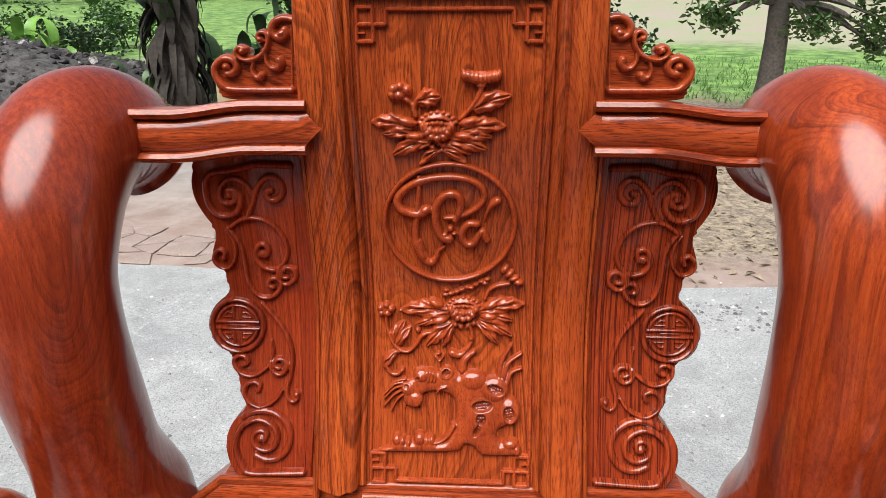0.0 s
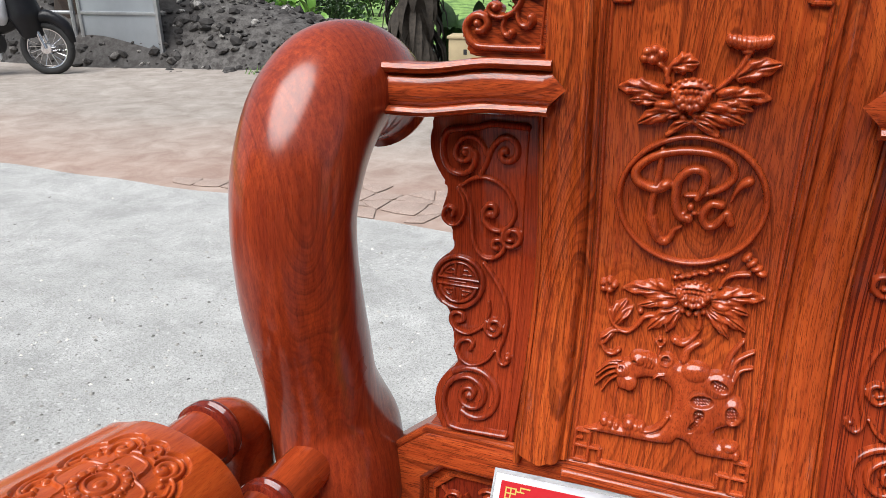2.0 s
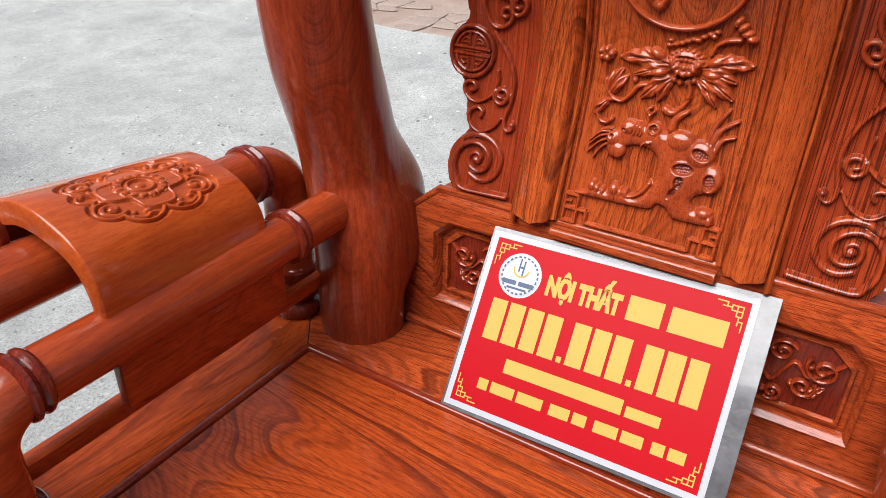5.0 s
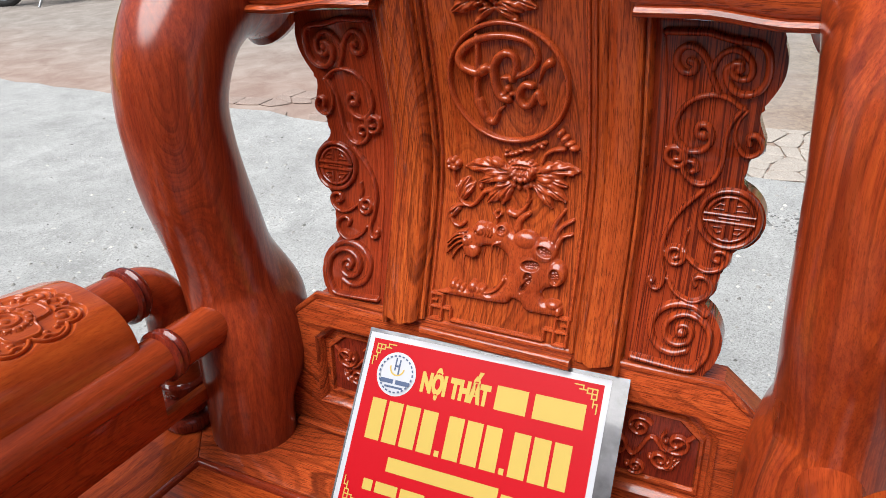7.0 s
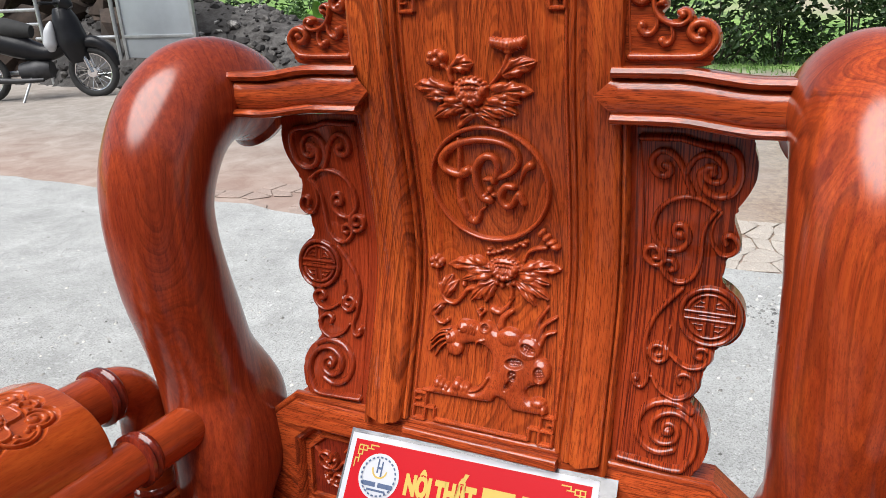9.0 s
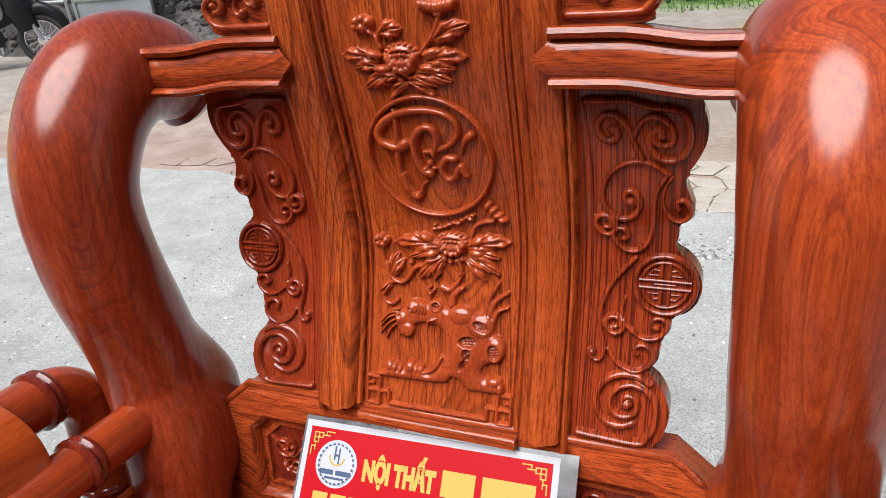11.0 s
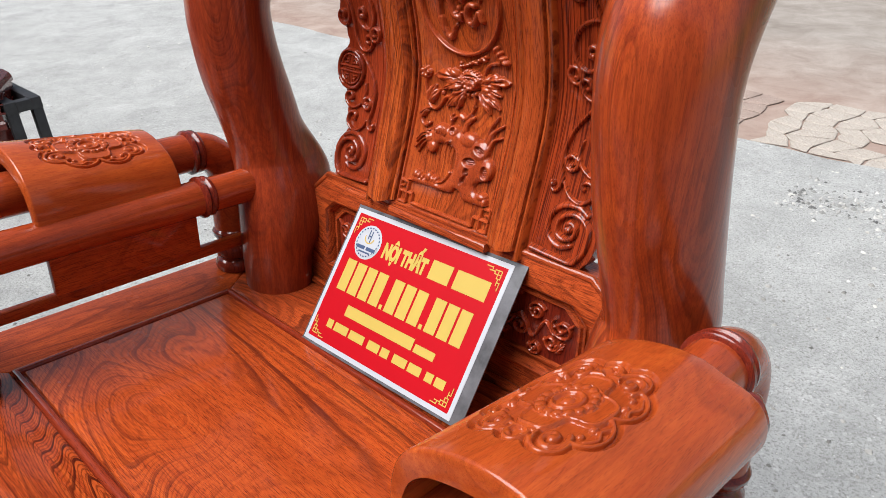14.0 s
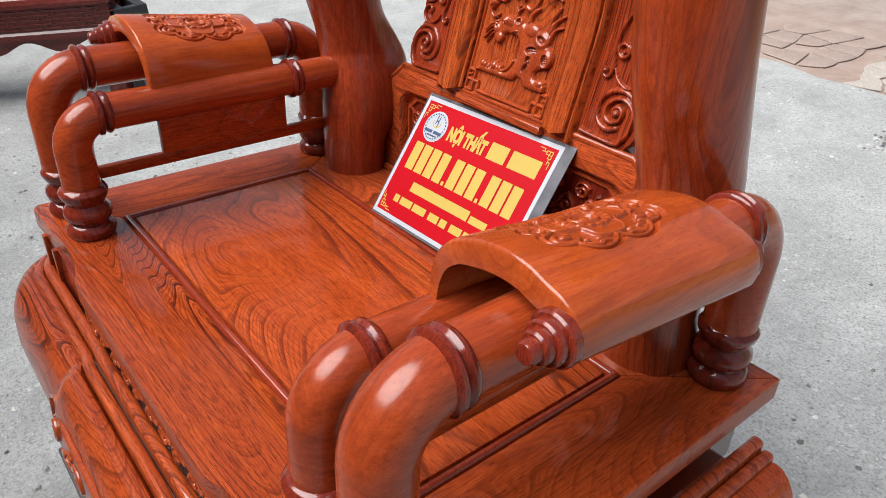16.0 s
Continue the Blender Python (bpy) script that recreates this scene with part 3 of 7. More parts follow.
def longevity(bm, cx, cz, r, lay):
    """The round emblem: a ring with barred strokes."""
    stroke(bm, [(cx + r * math.cos(a), cz + r * math.sin(a)) for a in np.linspace(0, math.tau, 40).tolist()], 0.0028, 0.0036, lay)
    stroke(bm, [(cx + r * 0.78 * math.cos(a), cz + r * 0.78 * math.sin(a)) for a in np.linspace(0.25, math.pi - 0.25, 16).tolist()], 0.0021, 0.0030, lay)
    stroke(bm, [(cx + r * 0.78 * math.cos(a), cz + r * 0.78 * math.sin(a)) for a in np.linspace(math.pi + 0.25, math.tau - 0.25, 16).tolist()], 0.0021, 0.0030, lay)
    for dz in (-0.13, 0.13):
        stroke(bm, [(cx - r * 0.85, cz + r * dz), (cx + r * 0.85, cz + r * dz)], 0.0021, 0.0030, lay)
    stroke(bm, [(cx - r * 0.35, cz), (cx + r * 0.35, cz)], 0.0015, 0.0026, lay)
    for s in (-1, 1):
        for dx in (-0.13, 0.13):
            stroke(bm, [(cx + r * dx, cz + s * r * 0.25), (cx + r * dx, cz + s * r * 0.74)], 0.0020, 0.0030, lay)
            g = 1 if dx > 0 else -1
            stroke(bm, [(cx + g * r * 0.2, cz + s * r * 0.32), (cx + g * r * 0.55, cz + s * r * 0.32), (cx + g * r * 0.35, cz + s * r * 0.52), (cx + g * r * 0.2, cz + s * r * 0.48)], 0.0015, 0.0026, lay)


def scrolls(R):
    """The vine scrolls of a side plate."""
    W, H = 0.0040, 0.0042
    R.stroke([(0.1496, 1.0069), (0.1719, 1.0073), (0.1848, 1.0072), (0.1966, 1.0038), (0.2082, 1.0014), (0.2193, 1.0002), (0.2273, 0.9979), (0.2322, 0.9917), (0.2344, 0.9803), (0.2341, 0.9699), (0.2306, 0.9611), (0.2237, 0.9559), (0.2149, 0.9554), (0.2069, 0.9603), (0.2023, 0.9685), (0.2015, 0.9766), (0.2059, 0.9800)], W * 0.85, H)
    R.stroke([(0.1905, 0.9773), (0.1931, 0.9847), (0.1981, 0.9909), (0.2053, 0.9936), (0.2132, 0.9913), (0.2193, 0.9850), (0.2218, 0.9770), (0.2201, 0.9706), (0.2144, 0.9683), (0.2085, 0.9707), (0.2048, 0.9766), (0.2067, 0.9817), (0.2122, 0.9817)], W * 0.85, H, (0.8, 1.0))
    R.dome(0.2119, 0.9771, 0.0042, 0.0042, 0.0046)
    R.stroke([(0.1969, 0.9563), (0.1908, 0.9681), (0.1869, 0.9791), (0.1811, 0.9888), (0.1738, 0.9945), (0.1662, 0.9946), (0.1605, 0.9890), (0.1600, 0.9805), (0.1648, 0.9736), (0.1710, 0.9718), (0.1755, 0.9752), (0.1753, 0.9804), (0.1712, 0.9821)], W, H, (0.7, 1.0))
    R.stroke([(0.2169, 0.9429), (0.2056, 0.9508), (0.1929, 0.9533), (0.1800, 0.9500), (0.1700, 0.9417), (0.1641, 0.9297), (0.1628, 0.9163), (0.1680, 0.9052), (0.1773, 0.8982), (0.1875, 0.8999), (0.1941, 0.9072), (0.1952, 0.9164), (0.1909, 0.9238), (0.1850, 0.9251), (0.1817, 0.9203), (0.1841, 0.9141), (0.1887, 0.9135)], W, H, (0.6, 0.9))
    R.dome(0.1874, 0.9153, 0.0046, 0.0046, 0.0050)
    R.stroke([(0.1731, 0.8995), (0.1747, 0.8896), (0.1702, 0.8828), (0.1626, 0.8836), (0.1568, 0.8905), (0.1578, 0.8979), (0.1638, 0.9009), (0.1699, 0.8971), (0.1700, 0.8903), (0.1655, 0.8898)], W * 0.75, H)
    R.stroke([(0.2191, 0.9428), (0.2127, 0.9333), (0.2083, 0.9211), (0.2071, 0.9039), (0.2061, 0.8877), (0.2022, 0.8753), (0.1946, 0.8681), (0.1847, 0.8677), (0.1761, 0.8740), (0.1725, 0.8821), (0.1760, 0.8883), (0.1830, 0.8876), (0.1854, 0.8813), (0.1815, 0.8789)], W * 0.85, H, (0.6, 1.0))
    R.stroke([(0.2218, 0.9404), (0.2165, 0.9308), (0.2144, 0.9185), (0.2176, 0.9074), (0.2245, 0.8992), (0.2325, 0.8997), (0.2380, 0.9058), (0.2369, 0.9133), (0.2315, 0.9189), (0.2261, 0.9165), (0.2275, 0.9103)], W * 0.75, H, (0.5, 1.0))
    R.stroke([(0.1933, 0.8614), (0.1840, 0.8501), (0.1739, 0.8365), (0.1670, 0.8221), (0.1634, 0.8049), (0.1650, 0.7879), (0.1688, 0.7732), (0.1675, 0.7654), (0.1627, 0.7616), (0.1575, 0.7646), (0.1576, 0.7696)], W * 0.75, H, (0.9, 0.9))
    R.dome(0.1582, 0.7690, 0.0040, 0.0040, 0.0048)
    R.stroke([(0.1852, 0.8010), (0.1846, 0.7925), (0.1780, 0.7881), (0.1715, 0.7911), (0.1693, 0.7986), (0.1740, 0.8036), (0.1805, 0.8023), (0.1816, 0.7966), (0.1769, 0.7944)], W * 0.75, H)
    R.stroke([(0.1852, 0.8217), (0.1835, 0.8096), (0.1876, 0.7976), (0.1958, 0.7900), (0.2058, 0.7858), (0.2159, 0.7878), (0.2231, 0.7944), (0.2243, 0.8018), (0.2190, 0.8060), (0.2125, 0.8050), (0.2107, 0.7993), (0.2154, 0.7969)], W * 0.8, H, (0.6, 1.0))
    R.stroke([(0.1730, 0.7731), (0.1787, 0.7640), (0.1880, 0.7576), (0.1986, 0.7551), (0.2082, 0.7599), (0.2131, 0.7676), (0.2109, 0.7767), (0.2033, 0.7802), (0.1973, 0.7770), (0.1989, 0.7714)], W * 0.8, H, (0.6, 1.0))
    R.stroke([(0.1499, 0.6921), (0.1769, 0.6907), (0.2064, 0.6904), (0.2142, 0.6974), (0.2193, 0.7072), (0.2208, 0.7182), (0.2187, 0.7294), (0.2118, 0.7380), (0.2007, 0.7428), (0.1900, 0.7414), (0.1810, 0.7349), (0.1778, 0.7255), (0.1811, 0.7166), (0.1905, 0.7130), (0.2000, 0.7166), (0.2032, 0.7243), (0.1998, 0.7310), (0.1933, 0.7323), (0.1891, 0.7280), (0.1913, 0.7229)], W * 0.85, H * 1.1)
    R.dome(0.1943, 0.7245, 0.0050, 0.0050, 0.0052)
    R.stroke([(0.2126, 0.7452), (0.2020, 0.7506), (0.1902, 0.7514), (0.1783, 0.7478), (0.1687, 0.7392), (0.1643, 0.7265), (0.1675, 0.7137), (0.1767, 0.7057), (0.1890, 0.7037), (0.1998, 0.7078)], W * 0.95, H * 0.9)
    R.stroke([(0.1486, 1.0064), (0.1524, 0.9580), (0.1550, 0.8974), (0.1552, 0.8247), (0.1520, 0.7569), (0.1488, 0.6927)], 0.0012, 0.0012)


CREST = Relief(0.126, 0.228, 1.064, 1.152, 0.0008)
CREST.stroke([(0.1316, 1.1350), (0.1402, 1.1369), (0.1476, 1.1346), (0.1519, 1.1291), (0.1504, 1.1231), (0.1448, 1.1203), (0.1402, 1.1231), (0.1404, 1.1268)], 0.0038, 0.0044, (0.8, 1.1))
CREST.dome(0.1430, 1.1240, 0.0044, 0.0038, 0.0056)
CREST.stroke([(0.1601, 1.1185), (0.1634, 1.1194), (0.1636, 1.1231), (0.1595, 1.1254), (0.1558, 1.1227), (0.1558, 1.1166), (0.1583, 1.1106), (0.1637, 1.1054), (0.1709, 1.1026), (0.1784, 1.1026), (0.1835, 1.1059), (0.1840, 1.1101), (0.1803, 1.1129), (0.1760, 1.1115)], 0.0025, 0.0044)
CREST.dome(0.1615, 1.1194, 0.0030, 0.0030, 0.0056)
CREST.dome(0.1786, 1.1096, 0.0033, 0.0033, 0.0056)
CREST.stroke([(0.1381, 1.0767), (0.1612, 1.0766), (0.1904, 1.0771), (0.1981, 1.0800), (0.2037, 1.0868), (0.2047, 1.0949), (0.1999, 1.1011), (0.1932, 1.1035), (0.1870, 1.1011), (0.1851, 1.0954), (0.1891, 1.0911), (0.1937, 1.0906)], 0.0036, 0.0046)
CREST.dome(0.1940, 1.0964, 0.0041, 0.0041, 0.0058)
CREST.stroke([(0.1584, 1.1091), (0.1586, 1.1016), (0.1547, 1.0959), (0.1493, 1.0954), (0.1460, 1.0992), (0.1467, 1.1021)], 0.0036, 0.0046, (0.45, 1.2))
CREST.stroke([(0.1695, 1.1016), (0.1718, 1.0940), (0.1694, 1.0882), (0.1655, 1.0873), (0.1633, 1.0897)], 0.0033, 0.0044, (0.45, 1.2))
CREST.stroke([(0.1346, 1.1332), (0.1361, 1.1054), (0.1378, 1.0796)], 0.0012, 0.0012)
VINES = Relief(0.135, 0.262, 0.670, 1.025, 0.0009)
scrolls(VINES)
for side in (-1, 1):
    bm = bmesh.new()
    pts = [(p.x, p.y) for p in spline([(*p, 0) for p in PLATE], 3)]
    prism(bm, pts, 0.002, 0.026, 0.0022)
    bend(bm, 0.03)
    nudge = 0.0 if side < 0 else -0.003
    grain = WOOD_PLATE if side < 0 else WOOD_STRIPED
    plate = part("scroll_plate", mirrored(shifted(bm, nudge), side), grain, chair, "pierced scroll plate with carved vines")
    lay = onback(0.002)
    VINES.part("vine_carving", lay, grain, plate, "", nudge, side)
    bm = bmesh.new()
    dome(bm, 0.2199, 0.8379, 0.030, 0.030, 0.0035, lay, rings=3, seg=32)
    longevity(bm, 0.2199, 0.8379, 0.0268, onback(-0.0008))
    part("round_emblem", mirrored(shifted(bm, nudge), side), grain, plate)
    # crest piece above the cross rail
    bm = bmesh.new()
    crest = [(0.1192, 1.1400), (0.1410, 1.1396), (0.1500, 1.1360), (0.1543, 1.1300), (0.1551, 1.1263), (0.1604, 1.1264), (0.1651, 1.1227), (0.1661, 1.1176), (0.1629, 1.1138), (0.1613, 1.1106), (0.1651, 1.1063), (0.1708, 1.1040), (0.1756, 1.1049), (0.1737, 1.1092), (0.1753, 1.1129), (0.1802, 1.1138), (0.1849, 1.1110), (0.1863, 1.1068), (0.1919, 1.1063), (0.1990, 1.1049), (0.2057, 1.0992), (0.2092, 1.0911), (0.2073, 1.0824), (0.2017, 1.0751), (0.1960, 1.0687), (0.1244, 1.0674)]
    prism(bm, [(p.x, p.y) for p in spline([(*p, 0) for p in crest], 3)], -0.004, 0.014, 0.0025)
    bend(bm, 0.03)
    crest_plate = part("crest_plate", mirrored(shifted(bm, nudge * 0.5), side), WOOD_X, chair, "small scrolled crest plate")
    CREST.part("crest_carving", onback(-0.004), WOOD_CARVED, crest_plate, "", nudge * 0.5, side)

# frets and border of the central panel
lay = onback(0.0)
bm = bmesh.new()


def bar(bm, x0, z0, x1, z1, w=0.0025, h=0.0042):
    stroke(bm, [(x0 + (x1 - x0) * i / 8, z0 + (z1 - z0) * i / 8) for i in range(9)], w, h, lay, 5)


for sx in (-1, 1):
    for top in (0, 1):
        X = lambda v: sx * v
        Z = (lambda v: 1.1455 - v) if top else (lambda v: 0.6865 + v)
        bar(bm, X(0.0795), Z(0), X(0.0655), Z(0))
        bar(bm, X(0.0795), Z(0), X(0.0795), Z(0.013))
        bar(bm, X(0.0655), Z(0), X(0.0655), Z(0.028))
        bar(bm, X(0.0795), Z(0.014), X(0.0545), Z(0.014))
        bar(bm, X(0.0795), Z(0.014), X(0.0795), Z(0.028))
        bar(bm, X(0.0545), Z(0.002), X(0.0545), Z(0.014))
        bar(bm, X(0.0795), Z(0.028), X(0.0655), Z(0.028))
        bar(bm, X(0.0795), Z(0.021), X(0.072), Z(0.021), 0.0014)
    bar(bm, sx * 0.0805, 0.714, sx * 0.0805, 1.118, 0.0022, 0.003)
bar(bm, -0.0545, 1.1440, 0.0545, 1.1440, 0.0022)
bar(bm, -0.0545, 0.6885, 0.0545, 0.6885, 0.0024)
part("fret_border", bm, WOOD_CARVED, panel)

sp = lambda pts, n=6: [(p.x, p.y) for p in spline([(*q, 0) for q in pts], n)]
# the round frame and the brushed character inside it
R = Relief(-0.0705, 0.068, 0.885, 1.013)
R.stroke([(-0.0014 + 0.0620 * math.cos(a), 0.9505 + 0.0595 * math.sin(a)) for a in np.linspace(0, math.tau, 48).tolist()], 0.0030, 0.0046, n=2)
R.part("round_frame", lay, WOOD_CARVED, panel)
R = Relief(-0.060, 0.055, 0.895, 1.005, 0.0008)
R.stroke([(-0.0229, 0.9647), (-0.0300, 0.9600), (-0.0391, 0.9611), (-0.0481, 0.9656), (-0.0504, 0.9741), (-0.0452, 0.9827), (-0.0364, 0.9895), (-0.0247, 0.9941), (-0.0100, 0.9970), (0.0056, 0.9971), (0.0197, 0.9940), (0.0286, 0.9874), (0.0313, 0.9779), (0.0272, 0.9694), (0.0187, 0.9630), (0.0075, 0.9582), (-0.0053, 0.9563)], 0.0052, 0.0056, (1.05, 0.55))
R.dome(-0.0245, 0.9642, 0.0055, 0.0044, 0.0062)
R.stroke([(-0.0293, 0.9973), (-0.0297, 0.9857), (-0.0307, 0.9715), (-0.0328, 0.9571), (-0.0343, 0.9424), (-0.0332, 0.9275), (-0.0268, 0.9155)], 0.0038, 0.0046, (0.7, 1.25))
R.stroke([(-0.0331, 0.9305), (-0.0280, 0.9155), (-0.0203, 0.9089), (-0.0147, 0.9145), (-0.0124, 0.9212), (-0.0063, 0.9267)], 0.0060, 0.0052, (1.0, 0.25))
R.stroke([(-0.0018, 0.9346), (-0.0089, 0.9368), (-0.0131, 0.9457), (-0.0145, 0.9573), (-0.0132, 0.9689), (-0.0077, 0.9775), (0.0003, 0.9810), (0.0071, 0.9782), (0.0092, 0.9709), (0.0076, 0.9617), (0.0043, 0.9547)], 0.0052, 0.0060, (1.0, 0.75))
R.dome(-0.0006, 0.9458, 0.0038, 0.0044, 0.0050)
R.dome(-0.0056, 0.9393, 0.0033, 0.0033, 0.0052)
R.dome(0.0031, 0.9406, 0.0038, 0.0027, 0.0046)
R.stroke([(0.0242, 0.9503), (0.0172, 0.9508), (0.0118, 0.9443), (0.0107, 0.9359), (0.0151, 0.9294), (0.0216, 0.9307), (0.0259, 0.9374), (0.0302, 0.9428), (0.0341, 0.9339)], 0.0044, 0.0056, (1.0, 0.9))
R.stroke([(0.0435, 0.9741), (0.0383, 0.9701), (0.0347, 0.9638), (0.0316, 0.9539)], 0.0049, 0.0052, (1.0, 0.15))
R.part("character_carving", lay, WOOD_CARVED, panel)

# the flowering sprig above the round frame
R = Relief(-0.080, 0.066, 1.008, 1.108, 0.0008)
for pts in ([(-0.0305, 1.0546), (-0.0323, 1.0621), (-0.0366, 1.0680)], [(-0.0319, 1.0596), (-0.0292, 1.0680), (-0.0236, 1.0729)], [(0.0275, 1.0779), (0.0227, 1.0672), (0.0159, 1.0583), (0.0089, 1.0513)], [(-0.0268, 1.0105), (-0.0189, 1.0159), (-0.0095, 1.0223)], [(0.0129, 1.0119), (0.0016, 1.0171), (-0.0075, 1.0234)]):
    R.stroke(pts, 0.0027, 0.0040, (1.0, 0.75))
for a in ([(-0.0334, 1.0430), (-0.0711, 1.0489), 0.0066, 4], [(-0.0346, 1.0378), (-0.0611, 1.0377), 0.0044, 3], [(-0.0200, 1.0317), (-0.0529, 1.0183), 0.0060, 3], [(-0.0165, 1.0296), (-0.0340, 1.0253), 0.0038, 2], [(0.0094, 1.0412), (0.0498, 1.0454), 0.0066, 4], [(0.0109, 1.0360), (0.0381, 1.0352), 0.0044, 3], [(-0.0002, 1.0318), (0.0337, 1.0237), 0.0060, 3], [(-0.0033, 1.0292), (0.0195, 1.0194), 0.0038, 2], [(-0.0287, 1.0670), (-0.0078, 1.0710), 0.0066, 3], [(0.0208, 1.0598), (0.0535, 1.0726), 0.0066, 3], [(-0.0105, 1.0234), (-0.0267, 1.0137), 0.0033, 2], [(-0.0065, 1.0234), (0.0150, 1.0140), 0.0033, 2]):
    R.leaf(*a[0], *a[1], a[2], 0.0060, a[3])
for x, z, a in ((-0.0382, 1.0490, -0.25), (-0.0321, 1.0358, 0.0), (0.0169, 1.0493, 0.30), (0.0129, 1.0360, -0.05)):
    R.dome(x, z, 0.0098, 0.0044, 0.0066, a)
for x, z in ((-0.0196, 1.0286), (-0.0156, 1.0255), (-0.0059, 1.0276), (-0.0008, 1.0277), (-0.0104, 1.0307)):
    R.dome(x, z, 0.0033, 0.0033, 0.0046)
R.blossom(-0.0112, 1.0436, 0.0170, 0.0153, 0.0068)
# the two buds
R.dome(-0.0433, 1.0753, 0.0109, 0.0082, 0.0050)
for x, z in ((-0.0492, 1.0777), (-0.0432, 1.0797), (-0.0373, 1.0768), (-0.0504, 1.0728), (-0.0444, 1.0719)):
    R.dome(x, z, 0.0044, 0.0044, 0.0064, 0.0, 0.002)
R.dome(-0.0376, 1.0680, 0.0044, 0.0027, 0.0046, -0.6)
R.dome(0.0274, 1.0875, 0.0164, 0.0060, 0.0046)
BUD = (0.0274, 1.0879)
for i in range(9):
    x = -1 + i / 4
    R.dome(BUD[0] + 0.0142 * x, BUD[1] - 0.0016 + 0.0027 * abs(x), 0.0033, 0.0055, 0.0062, -0.3 * x, 0.002)
R.dome(0.0275, 1.0808, 0.0049, 0.0027, 0.0050)
R.part("upper_blossom_carving", lay, WOOD_CARVED, panel)

# the second sprig, with a curling tendril
R = Relief(-0.082, 0.084, 0.785, 0.912, 0.0008)
for pts in ([(-0.0662, 0.8508), (-0.0646, 0.8372), (-0.0600, 0.8252), (-0.0530, 0.8173), (-0.0437, 0.8153), (-0.0357, 0.8223), (-0.0289, 0.8322), (-0.0186, 0.8353)], [(0.0334, 0.8709), (0.0377, 0.8807), (0.0465, 0.8858), (0.0565, 0.8878)], [(0.0178, 0.8467), (0.0208, 0.8350), (0.0203, 0.8292)]):
    R.stroke(pts, 0.0030, 0.0042, (0.7, 1.0))
R.stroke([(-0.0507, 0.8162), (-0.0581, 0.8138), (-0.0656, 0.8079), (-0.0655, 0.8000), (-0.0608, 0.7934), (-0.0544, 0.7924), (-0.0493, 0.7965)], 0.0033, 0.0044, (0.8, 0.8))
for a in ([(0.0007, 0.8564), (-0.0529, 0.8571), 0.0071, 4], [(-0.0016, 0.8522), (-0.0370, 0.8414), 0.0044, 3], [(0.0019, 0.8452), (-0.0254, 0.8208), 0.0066, 3], [(0.0008, 0.8416), (-0.0082, 0.8206), 0.0044, 2], [(0.0268, 0.8575), (0.0733, 0.8663), 0.0071, 4], [(0.0279, 0.8540), (0.0619, 0.8488), 0.0060, 3], [(0.0269, 0.8492), (0.0617, 0.8324), 0.0055, 3], [(0.0258, 0.8457), (0.0477, 0.8236), 0.0044, 3], [(-0.0570, 0.8207), (-0.0473, 0.8465), 0.0060, 3], [(-0.0542, 0.8207), (-0.0404, 0.8407), 0.0038, 2], [(-0.0564, 0.8138), (-0.0690, 0.7977), 0.0038, 2]):
    R.leaf(*a[0], *a[1], a[2], 0.0060, a[3])
for x, z, a in ((-0.0152, 0.8657, -0.45), (-0.0118, 0.8484, 0.15), (0.0391, 0.8650, 0.40), (0.0381, 0.8530, 0.0)):
    R.dome(x, z, 0.0093, 0.0049, 0.0066, a)
for x, z in ((0.0042, 0.8440), (0.0099, 0.8418), (0.0167, 0.8431), (0.0224, 0.8456), (-0.0335, 0.8373)):
    R.dome(x, z, 0.0033, 0.0038, 0.0046)
R.blossom(0.0120, 0.8596, 0.0170, 0.0142, 0.0068)
R.dome(-0.0661, 0.8580, 0.0093, 0.0071, 0.0048)
for x, z in ((-0.0712, 0.8603), (-0.0654, 0.8629), (-0.0603, 0.8593), (-0.0702, 0.8549), (-0.0644, 0.8544)):
    R.dome(x, z, 0.0038, 0.0038, 0.0060, 0.0, 0.002)
for x, z, a in ((0.0522, 0.9035, 1.0), (0.0567, 0.8988, 0.7), (0.0613, 0.8940, 0.2), (0.0659, 0.8898, -0.2)):
    R.dome(x, z, 0.0060, 0.0038, 0.0060, a)
for x, z in ((-0.0050, 0.8798), (-0.0061, 0.8749), (-0.0005, 0.8763), (0.0052, 0.8782), (0.0102, 0.8808), (0.0153, 0.8833), (0.0197, 0.8828), (0.0242, 0.8865), (0.0297, 0.8897), (0.0353, 0.8923), (0.0331, 0.8879)):
    R.dome(x, z, 0.0038, 0.0027, 0.0040)
R.part("lower_blossom_carving", lay, WOOD_CARVED, panel)

